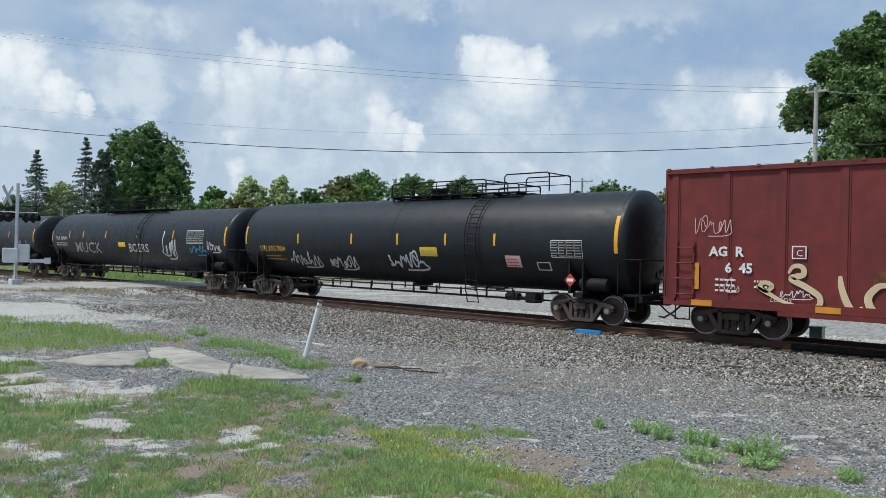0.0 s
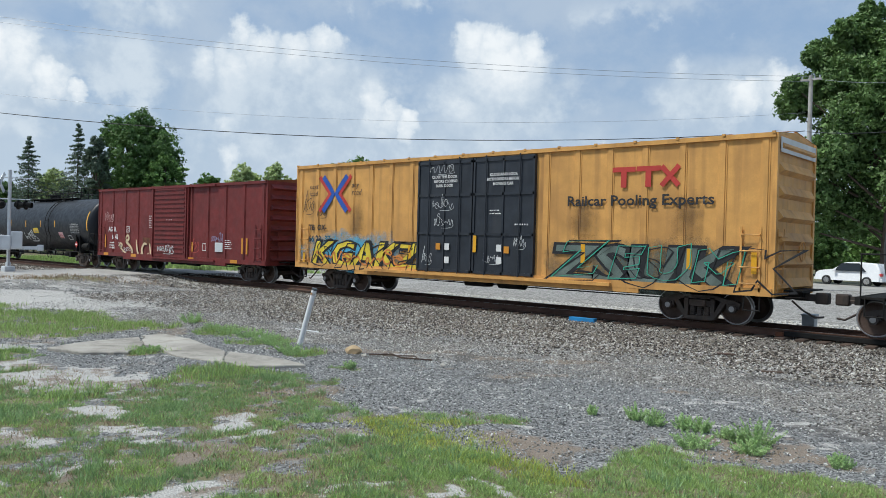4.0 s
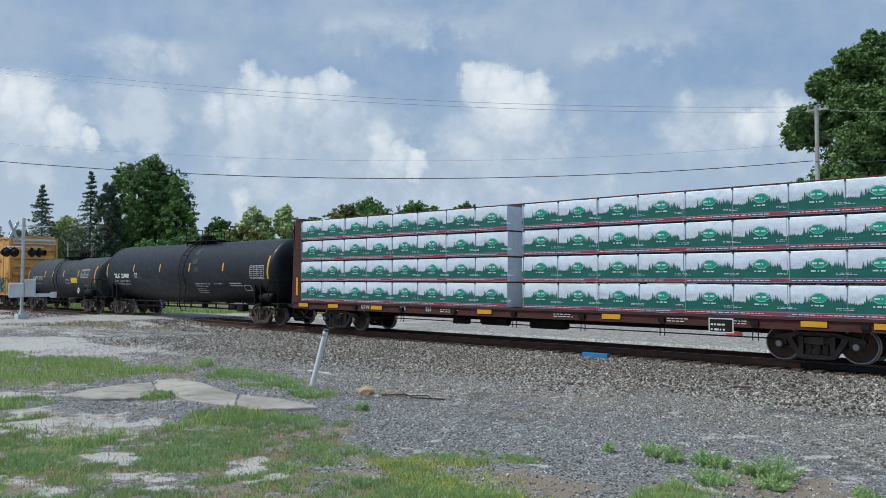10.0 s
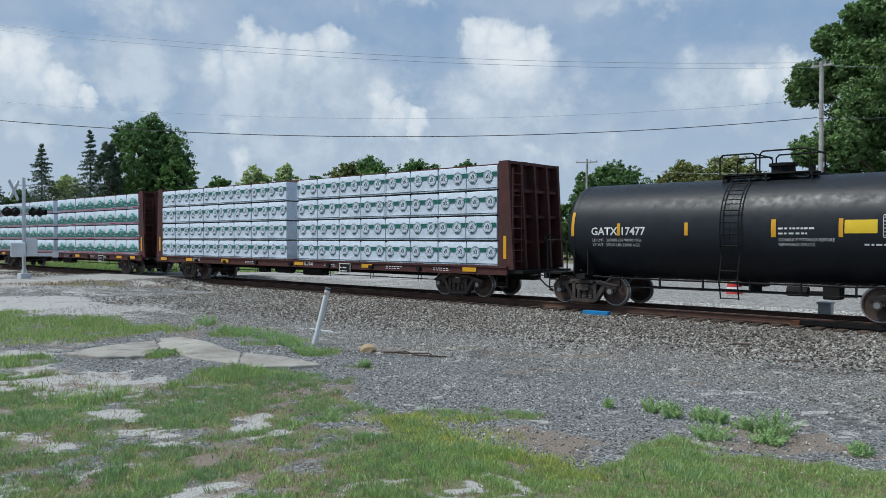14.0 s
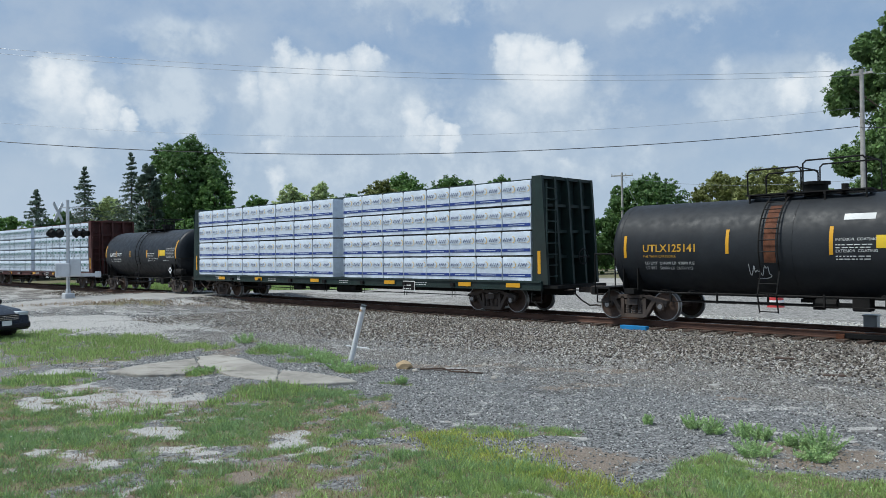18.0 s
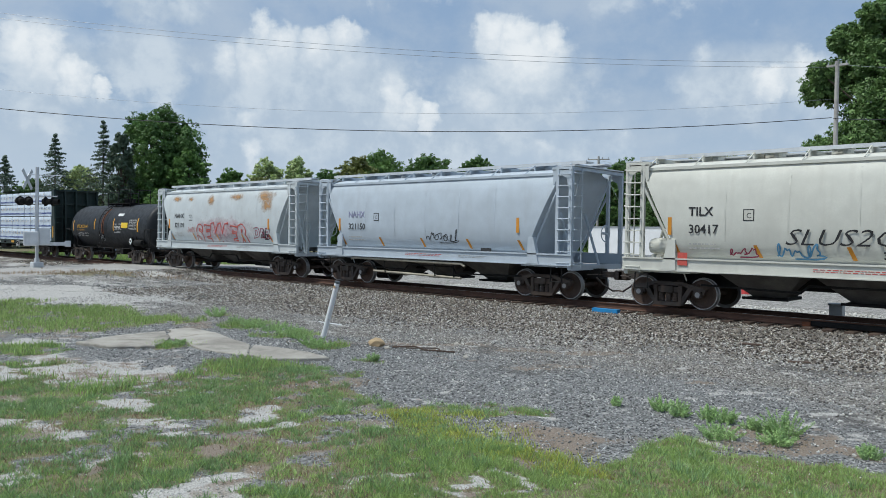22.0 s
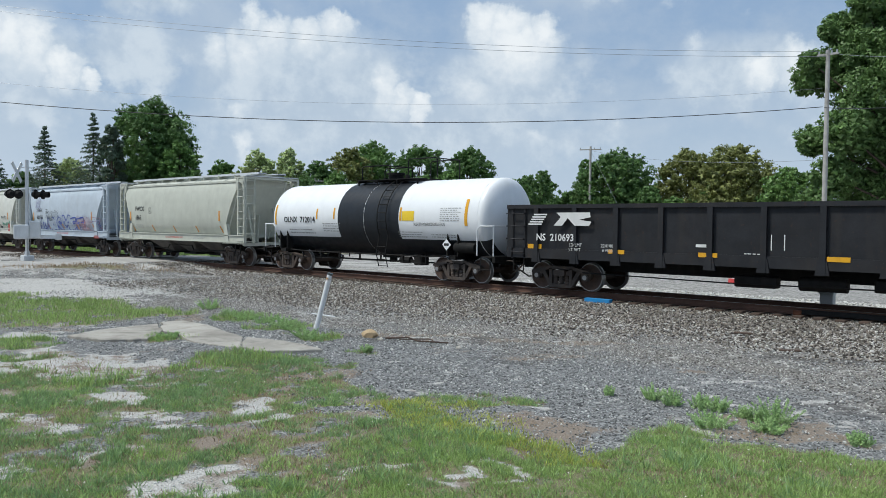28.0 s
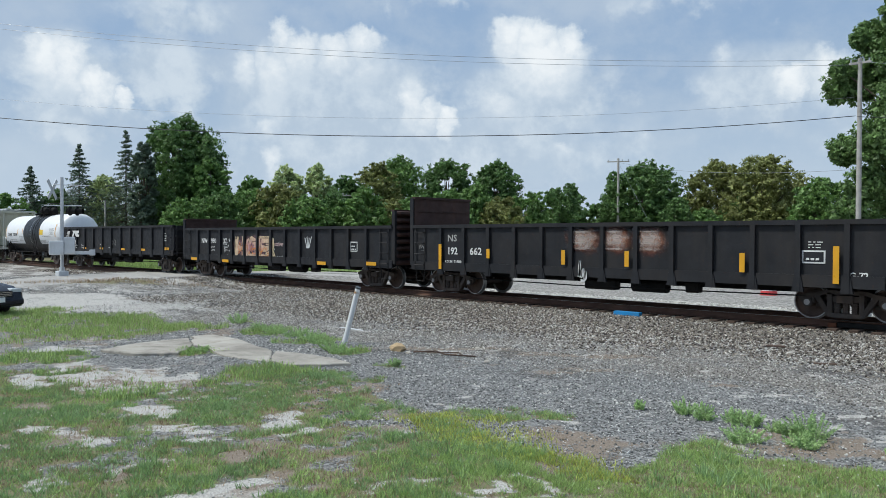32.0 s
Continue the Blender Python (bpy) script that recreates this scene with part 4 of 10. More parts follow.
def clover_heads():
    n = 420
    x, y = rng.uniform(-13, 0, n), rng.uniform(1.5, 10, n)
    k = (rng.random(n) < lawn(x, y) * in_view(x, y))
    x, y = x[k], y[k]
    b = B()
    for px, py in zip(x, y):
        z = float(height(np.array([px]), np.array([py]))[0]) + rng.uniform(0.06, 0.11)
        r = rng.uniform(0.006, 0.011)
        b.add([(px + r, py, z), (px, py + r, z), (px - r, py, z), (px, py - r, z), (px, py, z + r), (px, py, z - r)],
              [(0, 1, 4), (1, 2, 4), (2, 3, 4), (3, 0, 4), (1, 0, 5), (2, 1, 5), (3, 2, 5), (0, 3, 5)])
    tagged(new("clover_flowers", mesh_of("clover_flowers", b, M["clover"])), "white clover heads among the grass", "flowers", kind="stuff")


clover_heads()


# ---- track ----
def build_track():
    prof = [(-0.07, -0.18), (0.07, -0.18), (0.07, -0.165), (0.012, -0.14), (0.01, -0.045), (0.036, -0.035), (0.036, -0.004), (0.028, 0.0), (-0.028, 0.0),
            (-0.036, -0.004), (-0.036, -0.035), (-0.01, -0.045), (-0.012, -0.14), (-0.07, -0.165)]
    for side in (-1, 1):
        y = TRACK_Y + side * 0.754
        b = B()
        n = len(prof)
        for x in (-320, 90):
            b.v += [(x, y + p, z) for p, z in prof]
        b.f += [(i, n + i, n + (i + 1) % n, (i + 1) % n) for i in range(n)]
        r = tagged(new("rail", mesh_of("rail", b, M["rail"])), "rust-brown steel running rail on timber ties", "rail", "running rails", "structure")
        part("rail_head", B().box(-320, 90, y - 0.022, y + 0.022, 0.0, 0.0015), M["rail_top"], r, "polished running band")
    tie_me = mesh_of("tie", B().rbox(-0.115, 0.115, -1.3, 1.3, -0.18, 0.0, 0.012), M["tie"])
    track = root("ties", pose(0, TRACK_Y, -0.172), "dark creosoted timber railway ties in ballast", "railway ties", kind="structure")
    for i in range(140):
        o = part("tie", tie_me, None, track)
        o.location = (-68 + i * 0.505, random.uniform(-0.04, 0.04), random.uniform(-0.012, 0.004))
        o.rotation_euler = (0, 0, random.uniform(-0.015, 0.015))
    b = B()
    for i in range(40):
        x = -24 + i * 0.505 * 1.0
        b.box(x - 0.09, x + 0.09, TRACK_Y - 0.93, TRACK_Y - 0.58, -0.172, -0.158)
    part("tie_plates", b, M["rail"], track, "rusted tie plates")
    mark = part("painted_tie_end", B().rbox(-12.42, -11.57, 19.93, 20.12, -0.33, -0.13, 0.01), M["blue_tie"])
    tagged(mark, "blue paint mark on the end of the rail ties", "paint mark")


build_track()


def build_road():
    n, k = 56, 9
    y = np.linspace(-8, 48, n)
    xc = -40.5 + (y - 21) * 0.03 - 4.0 * np.clip((10 - y) / 14, 0, 9) ** 1.5
    w = np.linspace(-3.2, 3.2, k)
    X = xc[:, None] + w[None] * (1 + 0.05 * (vnoise(np.repeat(y[:, None], k, 1), np.repeat(w[None], n, 0), 3.0, 5) - 0.5))
    Y = np.repeat(y[:, None], k, 1)
    Z = height(X, Y) + 0.028 - 0.05 * (np.abs(w[None]) > 3.1)
    Z = np.where(np.abs(Y - TRACK_Y) < 4.0, np.maximum(Z, -0.012 - 0.06 * (np.abs(w[None]) > 3.1)), Z)
    idx = np.arange(n * k).reshape(n, k)
    f = np.stack([idx[:-1, :-1], idx[:-1, 1:], idx[1:, 1:], idx[1:, :-1]], -1).reshape(-1, 4)
    tagged(new("road", np_mesh("road", np.stack([X, Y, Z], -1).reshape(-1, 3), f, M["road"], True)), "bleached asphalt road over the level crossing", "road", kind="structure")
    far = B().box(-40, 60, 52, 61, -0.6, -0.33)
    tagged(part("back_street", far, M["road"]), "grey asphalt street behind the railway", "road", kind="structure")


build_road()


def build_slab():
    pieces = ([(-16.03, 6.39), (-16.37, 6.96), (-16.59, 7.72), (-16.7, 8.66), (-15.37, 8.05), (-14.54, 7.3), (-15.0, 6.67)],
              [(-16.74, 8.72), (-16.7, 9.23), (-15.58, 9.27), (-13.52, 8.81), (-12.43, 8.06), (-13.52, 7.79), (-14.98, 8.11), (-15.34, 8.08)],
              [(-13.5, 8.84), (-12.48, 9.09), (-11.09, 8.96), (-11.78, 8.08), (-12.41, 8.08)])
    slab = root("concrete_slab", pose(-14, 8.3, -0.5), "cracked old concrete slab sunk in turf and gravel", "slab", kind="structure")
    for out, sx, sy in zip(pieces, (0.004, -0.006, 0.003), (-0.006, 0.004, 0.012)):
        ring = []
        for (ax, ay), (bx, by) in zip(out, out[1:] + out[:1]):
            for i in range(6):
                ring.append((ax + (bx - ax) * i / 6 + random.gauss(0, 0.022), ay + (by - ay) * i / 6 + random.gauss(0, 0.022)))
        cx, cy = sum(p[0] for p in ring) / len(ring), sum(p[1] for p in ring) / len(ring)
        n = len(ring)
        b = B()
        b.v = [(cx + 14 + (x - cx) * 0.985, cy - 8.3 + (y - cy) * 0.985, 0.196 + (x - cx) * sx + (y - cy) * sy) for x, y in ring]
        b.v += [(x + 14, y - 8.3, 0.180 + (x - cx) * sx + (y - cy) * sy) for x, y in ring] + [(x + 14, y - 8.3, 0.0) for x, y in ring]
        b.f = [tuple(range(n - 1, -1, -1))]
        b.f += [(i + k * n, (i + 1) % n + k * n, n + (i + 1) % n + k * n, n + i + k * n) for k in (0, 1) for i in range(n)]
        part("slab_piece", b, M["concrete"], slab)


build_slab()


# ---- rolling stock: common parts ----
HALF = 1.6            # half width of a car


def letters(parent, text, x, z, size, material, y=-HALF - 0.004, tank=None, bold=0.0, wide=1.0, shear=0.0, name="lettering", off=0.010, label=""):
    """Writing on a car's near side, its lower left corner at x, z; tank: (radius, centre height) wraps it round a shell."""
    cu = bpy.data.curves.new(name, "FONT")
    cu.body, cu.size, cu.resolution_u, cu.offset, cu.shear = text, size * 1.38, 2, bold, shear
    tmp = bpy.data.objects.new(name, cu)
    me = bpy.data.meshes.new_from_object(tmp)
    bpy.data.objects.remove(tmp)
    bpy.data.curves.remove(cu)
    for v in me.vertices:
        px, pz = x + v.co.x * wide, z + v.co.y
        py = y
        if tank:
            r, zc = tank
            py = -math.sqrt(max(0.01, (r + off) ** 2 - (pz - zc) ** 2))
        v.co = (px, py, pz)
    me.materials.clear()
    me.materials.append(material)
    return part(name, me, None, parent, label)


def on_shell(z, tank, off):
    r, zc = tank
    return -math.sqrt(max(0.01, (r + off) ** 2 - (z - zc) ** 2))


def patch(parent, x0, x1, z0, z1, material, y=-HALF - 0.004, tank=None, name="marking", off=0.006, thick=0.004, label=""):
    """A thin plate of paint or foil on the near side."""
    b = B()
    if tank:
        k = max(2, int((z1 - z0) / 0.08) + 1)
        for i in range(k + 1):
            z = z0 + (z1 - z0) * i / k
            yy = on_shell(z, tank, off)
            b.v += [(x0, yy, z), (x1, yy, z)]
        b.f += [(2 * i, 2 * i + 1, 2 * i + 3, 2 * i + 2) for i in range(k)]
    else:
        b.box(x0, x1, y - thick, y, z0, z1)
    return part(name, b, material, parent, label)


def small_print(parent, x, z, w, h, lines, material, y=-HALF - 0.004, tank=None, seed=0, name="small_print", fill=0.36):
    """Rows of short bars where writing is too small to read."""
    r = random.Random(seed)
    b = B()
    lh = h / lines
    for i in range(lines):
        zz = z + h - (i + 1) * lh
        px = x
        while px < x + w * (0.75 + 0.25 * r.random()):
            ww = r.uniform(0.03, 0.14)
            z0, z1 = zz, zz + lh * fill
            if tank:
                y0, y1 = on_shell(z0, tank, 0.006), on_shell(z1, tank, 0.006)
            else:
                y0 = y1 = y - 0.003
            b.add([(px, y0, z0), (px + ww, y0, z0), (px + ww, y1, z1), (px, y1, z1)], [(0, 1, 2, 3)])
            px += ww + r.uniform(0.02, 0.05)
    return part(name, b, material, parent)


def ribbon(b, pts, w, y):
    """A flat brush stroke through (x, z) points; y: a number, or a function of z."""
    yy = y if callable(y) else (lambda z: y)
    n = len(pts)
    i0 = len(b.v)
    for i, (px, pz) in enumerate(pts):
        ax, az = pts[max(0, i - 1)]
        bx, bz = pts[min(n - 1, i + 1)]
        l = math.hypot(bx - ax, bz - az) or 1
        nx, nz = -(bz - az) / l * w / 2, (bx - ax) / l * w / 2
        b.v += [(px + nx, yy(pz + nz), pz + nz), (px - nx, yy(pz - nz), pz - nz)]
    b.f += [(i0 + 2 * i, i0 + 2 * i + 1, i0 + 2 * i + 3, i0 + 2 * i + 2) for i in range(n - 1)]


def scribble(parent, x, z, w, h, material, seed=1, loops=5, stroke=0.035, y=-HALF - 0.005, tank=None, name="graffiti_tag"):
    """A quick sprayed signature: loops, hooks and strokes of uneven size, a crossing stroke and a tail."""
    r = random.Random(seed)
    pts = []
    cell = w / loops
    slant = r.uniform(0.05, 0.35)
    for k in range(loops):
        x0, tall = x + cell * k, h * r.choice((0.45, 0.55, 0.6, 0.95, 1.0))
        z0 = z + r.uniform(-0.04, 0.10) * h
        kind = r.randrange(5)
        if kind == 0:                                   # round loop
            pts += [(x0 + cell * (0.5 + 0.42 * math.cos(a_)), z0 + tall * (0.5 + 0.48 * math.sin(a_))) for a_ in [2.6 - 0.6 * i for i in range(12)]]
        elif kind == 1:                                 # tall narrow loop
            pts += [(x0 + cell * (0.45 + 0.22 * math.sin(a_) + 0.06 * a_), z0 + tall * (0.5 - 0.5 * math.cos(a_))) for a_ in [0.55 * i for i in range(12)]]
        elif kind == 2:                                 # hook
            pts += [(x0 + cell * p, z0 + tall * q) for p, q in ((0.1, 0.95), (0.6, 1.0), (0.25, 0.55), (0.75, 0.4), (0.6, 0.05), (0.1, 0.1))]
        elif kind == 3:                                 # up and down strokes
            pts += [(x0 + cell * p, z0 + tall * q) for p, q in ((0.05, 0.0), (0.3, 1.0), (0.45, 0.25), (0.7, 0.9), (0.85, 0.0))]
        else:                                           # open bowl
            pts += [(x0 + cell * (0.15 + 0.75 * i / 7), z0 + tall * (0.9 - 0.9 * math.sin(math.pi * i / 7))) for i in range(8)]
    pts += [(x + w * 1.02, z + h * 0.2), (x + w * 1.1, z - h * 0.1), (x + w * 0.6, z - h * 0.16), (x + w * 0.15, z - h * 0.08)]
    pts = [(px + slant * (pz - z), pz) for px, pz in pts]
    fine = []
    for (ax, az), (bx, bz) in zip(pts, pts[1:]):
        fine += [(ax + (bx - ax) * t, az + (bz - az) * t) for t in (0, 0.5)]
    sm = [((fine[max(0, i - 1)][0] + p[0] + fine[min(len(fine) - 1, i + 1)][0]) / 3, (fine[max(0, i - 1)][1] + p[1] + fine[min(len(fine) - 1, i + 1)][1]) / 3) for i, p in enumerate(fine)]
    b = B()
    ribbon(b, sm, stroke, (lambda q: on_shell(q, tank, 0.012)) if tank else y)
    return part(name, b, material, parent)


def swash(parent, pts, w0, w1, material, y, name="graffiti_piece"):
    """A curved brush stroke through a few (x, z) points that swells from w0 at its ends to w1."""
    p = [pts[0], *pts, pts[-1]]
    line = []
    for a, b_, c_, d in zip(p, p[1:], p[2:], p[3:]):
        for t in np.linspace(0, 1, 8, endpoint=False):
            line.append(tuple(0.5 * (2 * b_[k] + (c_[k] - a[k]) * t + (2 * a[k] - 5 * b_[k] + 4 * c_[k] - d[k]) * t * t + (3 * b_[k] - a[k] - 3 * c_[k] + d[k]) * t ** 3) for k in (0, 1)))
    line.append(pts[-1])
    b, n = B(), len(line)
    for i, (px, pz) in enumerate(line):
        (ax, az), (ex, ez) = line[max(0, i - 1)], line[min(n - 1, i + 1)]
        l = math.hypot(ex - ax, ez - az) or 1
        w = (w0 + (w1 - w0) * math.sin(math.pi * i / (n - 1)) ** 0.7) / 2
        b.v += [(px - (ez - az) / l * w, y, pz + (ex - ax) / l * w), (px + (ez - az) / l * w, y, pz - (ex - ax) / l * w)]
    b.f += [(2 * i, 2 * i + 1, 2 * i + 3, 2 * i + 2) for i in range(n - 1)]
    return part(name, b, material, parent, "cream sprayed brush-stroke letter")


def burner(parent, word, x, z, h, fill, line, y=-HALF - 0.006, wide=1.0, shear=0.15, tank=None, line_w=0.045, glow=None, name="graffiti_piece"):
    """A large sprayed piece: outlined bulging letters."""
    if glow:
        letters(parent, word, x, z, h, glow, y, tank, line_w * 2.2, wide, shear, name, 0.010, "sprayed halo")
    letters(parent, word, x, z, h, line, y - 0.004, tank, line_w, wide, shear, name, 0.014, "sprayed outline")
    return letters(parent, word, x, z, h, fill, y - 0.008, tank, 0.004, wide, shear, name, 0.018, "sprayed letter fill")


def outline(parent, word, x, z, h, material, y=-HALF - 0.006, wide=1.0, shear=0.1, width=0.03, tank=None, seed=0, name="graffiti_outline", label="sprayed letter outlines"):
    """Sprayed letters drawn by their outline alone, each a little off its line; y: a number, or a function of z."""
    r = random.Random(seed + len(word))
    verts, faces = [], []
    px = x
    for ch in word:
        cu = bpy.data.curves.new(name, "FONT")
        cu.body, cu.size, cu.resolution_u, cu.shear = ch, h * 1.38 * r.uniform(0.94, 1.12), 3, shear * r.uniform(0.3, 1.6)
        cu.fill_mode, cu.bevel_depth, cu.bevel_resolution, cu.offset = "NONE", width / 2, 0, 0.085 * h
        tmp = bpy.data.objects.new(name, cu)
        me = bpy.data.meshes.new_from_object(tmp)
        bpy.data.objects.remove(tmp)
        bpy.data.curves.remove(cu)
        if not me.vertices:
            continue
        dz, bend = r.uniform(-0.05, 0.05) * h, r.uniform(-0.12, 0.12)
        k0 = len(verts)
        wmax = max(v.co.x for v in me.vertices)
        for v in me.vertices:
            qx, qz = v.co.x * wide, v.co.y + dz + bend * v.co.x + 0.05 * h * math.sin(v.co.y / h * 5 + v.co.x * 9)
            qx += 0.05 * h * math.sin(v.co.y / h * 6 + k0)
            zz = z + qz
            yy = on_shell(zz, tank, 0.012) if tank else (y(zz) if callable(y) else y)
            verts.append((px + qx, yy - 0.006 - v.co.z * 0.12, zz))
        faces += [tuple(i + k0 for i in p.vertices) for p in me.polygons]
        px += wmax * wide * 0.99
        bpy.data.meshes.remove(me)
    b = B()
    b.add(verts, faces)
    return part(name, b, material, parent, label)


def wash_mat(name, col, strength=0.8, grain=3.0):
    """Thin paint, soot or rust that fades out towards its rim."""
    mt = mat(name, col, 0.75, var=0.3)
    nt = mt.node_tree
    nd, lk = nt.nodes, nt.links
    bs = nd["Principled BSDF"]
    co, info = nd.new("ShaderNodeTexCoord"), nd.new("ShaderNodeObjectInfo")
    mp = nd.new("ShaderNodeMapping")
    mp.inputs["Location"].default_value, mp.inputs["Scale"].default_value = (-1, 0, -1), (2, 0, 2)
    lk.new(co.outputs["Generated"], mp.inputs[0])
    ln = nd.new("ShaderNodeVectorMath")
    ln.operation = "LENGTH"
    lk.new(mp.outputs[0], ln.inputs[0])
    ns = nd.new("ShaderNodeTexNoise")
    ns.noise_dimensions = "4D"
    ns.inputs["Scale"].default_value, ns.inputs["Detail"].default_value, ns.inputs["Roughness"].default_value = grain, 7, 0.65
    lk.new(co.outputs["Object"], ns.inputs[0])
    w = nd.new("ShaderNodeMath")
    w.operation = "MULTIPLY"
    w.inputs[1].default_value = 40
    lk.new(info.outputs["Random"], w.inputs[0])
    lk.new(w.outputs[0], ns.inputs["W"])
    sm = nd.new("ShaderNodeMath")
    sm.operation = "MULTIPLY_ADD"
    sm.inputs[1].default_value = -0.55
    lk.new(ln.outputs["Value"], sm.inputs[0])
    lk.new(ns.outputs[0], sm.inputs[2])
    rg = nd.new("ShaderNodeMapRange")
    rg.inputs[1].default_value, rg.inputs[2].default_value, rg.inputs[3].default_value, rg.inputs[4].default_value = -0.02, 0.40, 0.0, strength
    lk.new(sm.outputs[0], rg.inputs[0])
    lk.new(rg.outputs[0], bs.inputs["Alpha"])
    return mt


def stain(parent, x0, x1, z0, z1, material, y=-HALF - 0.004, tank=None, name="stain", label="soft weathered stain"):
    """A faded patch that follows the side's curve; y: a number, or a function of z."""
    k = max(1, int((z1 - z0) / 0.1))
    b = B()
    for i in range(k + 1):
        z = z0 + (z1 - z0) * i / k
        yy = on_shell(z, tank, 0.005) if tank else ((y(z) if callable(y) else y))
        b.v += [(x0, yy, z), (x1, yy, z)]
    b.f += [(2 * i, 2 * i + 1, 2 * i + 3, 2 * i + 2) for i in range(k)]
    return part(name, b, material, parent, label)


M["haze_red"] = wash_mat("red_overspray", (0.62, 0.16, 0.13), 0.55)
M["haze_pink"] = wash_mat("pink_overspray", (0.62, 0.32, 0.36), 0.5)
M["haze_blue"] = wash_mat("blue_overspray", (0.30, 0.36, 0.56), 0.35)
M["haze_dark"] = wash_mat("black_overspray", (0.03, 0.03, 0.03), 0.85)
M["rust_wash"] = wash_mat("rust_bloom", (0.50, 0.27, 0.10), 0.75, 5.0)
M["soot"] = wash_mat("dark_grime", (0.05, 0.045, 0.04), 0.4, 2.0)
M["rust_dark"] = wash_mat("maroon_rust_bloom", (0.15, 0.055, 0.04), 0.85, 4.0)
M["haze_moss"] = wash_mat("grey_green_overspray", (0.09, 0.12, 0.105), 0.85, 2.0)
M["rust_bright"] = wash_mat("orange_rust_bloom", (0.30, 0.12, 0.06), 0.85, 5.0)
M["chalk_wash"] = wash_mat("worn_white_paint", (0.60, 0.54, 0.50), 0.5, 6.0)
M["haze_cyan"] = wash_mat("cyan_overspray", (0.10, 0.42, 0.62), 0.95, 2.0)
M["spray_moss"] = mat("grey_green_spray_paint", (0.13, 0.17, 0.15), 0.6, var=0.4)


def make_wheel_mesh():
    b = B()
    for s in (-1, 1):
        y0 = s * 0.755
        n = 28
        k0 = len(b.v)
        pr = [(y0 + s * 0.09, 0.0), (y0 + s * 0.09, 0.10), (y0 + s * 0.05, 0.13), (y0 + s * 0.02, 0.24), (y0 + s * 0.035, 0.365), (y0 + s * 0.065, 0.372), (y0 + s * 0.068, 0.402),
              (y0 + s * 0.068, 0.428), (y0 - s * 0.04, 0.436), (y0 - s * 0.046, 0.462), (y0 - s * 0.068, 0.455), (y0 - s * 0.066, 0.37), (y0 - s * 0.02, 0.24), (y0 - s * 0.08, 0.12), (y0 - s * 0.08, 0.0)]
        for yy, r in pr:
            b.v += [(r * math.cos(2 * math.pi * i / n), yy, r * math.sin(2 * math.pi * i / n)) for i in range(n)]
        for j in range(len(pr) - 1):
            for i in range(n):
                q = (k0 + j * n + i, k0 + (j + 1) * n + i, k0 + (j + 1) * n + (i + 1) % n, k0 + j * n + (i + 1) % n)
                b.f.append(q if s > 0 else q[::-1])
    b.cyl((0, -0.72, 0), (0, 0.72, 0), 0.085, 12)
    for s in (-1, 1):
        b.cyl((0, s * 0.84, 0), (0, s * 1.165, 0), 0.075, 12)
        for k in range(3):
            a = 2.1 * k
            b.cyl((0.19 * math.cos(a), s * 0.785, 0.19 * math.sin(a)), (0.19 * math.cos(a), s * 0.80, 0.19 * math.sin(a)), 0.03, 8)
    me = mesh_of("wheelset", b, M["wheel"], 35)
    me.materials.append(M["rim"])
    for p in me.polygons:
        r = math.hypot(p.center.x, p.center.z)
        if r > 0.40 or abs(p.center.y) > 1.10:
            p.material_index = 1
    return me


WHEEL = make_wheel_mesh()


def side_frame_mesh(s):
    """A cast side frame with its two windows; s: -1 the near side, 1 the far side."""
    b = B()
    y0, y1 = (s * 0.93, s * 1.13) if s > 0 else (s * 1.13, s * 0.93)
    top = [(-1.10, 0.52), (-1.10, 0.60), (-0.92, 0.66), (-0.66, 0.70), (-0.46, 0.76), (0.46, 0.76), (0.66, 0.70), (0.92, 0.66), (1.10, 0.60), (1.10, 0.52),
           (0.80, 0.55), (0.62, 0.60), (0.44, 0.66), (-0.44, 0.66), (-0.62, 0.60), (-0.80, 0.55)]
    b.prism(top, y0, y1)
    for q in (-1, 1):
        b.prism([(q * 0.74, 0.60), (q * 0.60, 0.62), (q * 0.33, 0.18), (q * 0.42, 0.12)][::q], y0 + 0.01, y1 - 0.01)
        b.prism([(q * 0.42, 0.70), (q * 0.31, 0.70), (q * 0.31, 0.20), (q * 0.42, 0.20)][::q], y0, y1)
        b.prism([(q * 1.06, 0.56), (q * 1.00, 0.56), (q * 1.00, 0.44), (q * 1.06, 0.44)][::q], y0 + 0.03, y1 - 0.03)
        b.prism([(q * 0.79, 0.57), (q * 0.72, 0.60), (q * 0.73, 0.42), (q * 0.78, 0.42)][::q], y0 + 0.03, y1 - 0.03)
        b.cyl((q * 0.89, s * 0.96, 0.44), (q * 0.89, s * 1.15, 0.44), 0.115, 14)
    b.box(-0.30, 0.30, y0 + 0.02, y1 - 0.02, 0.47, 0.62)
    b.prism([(-0.44, 0.13), (-0.34, 0.09), (0.34, 0.09), (0.44, 0.13), (0.42, 0.20), (-0.42, 0.20)], y0, y1)
    return mesh_of("side_frame", b, M["truck"])


SIDE = {s: side_frame_mesh(s) for s in (-1, 1)}


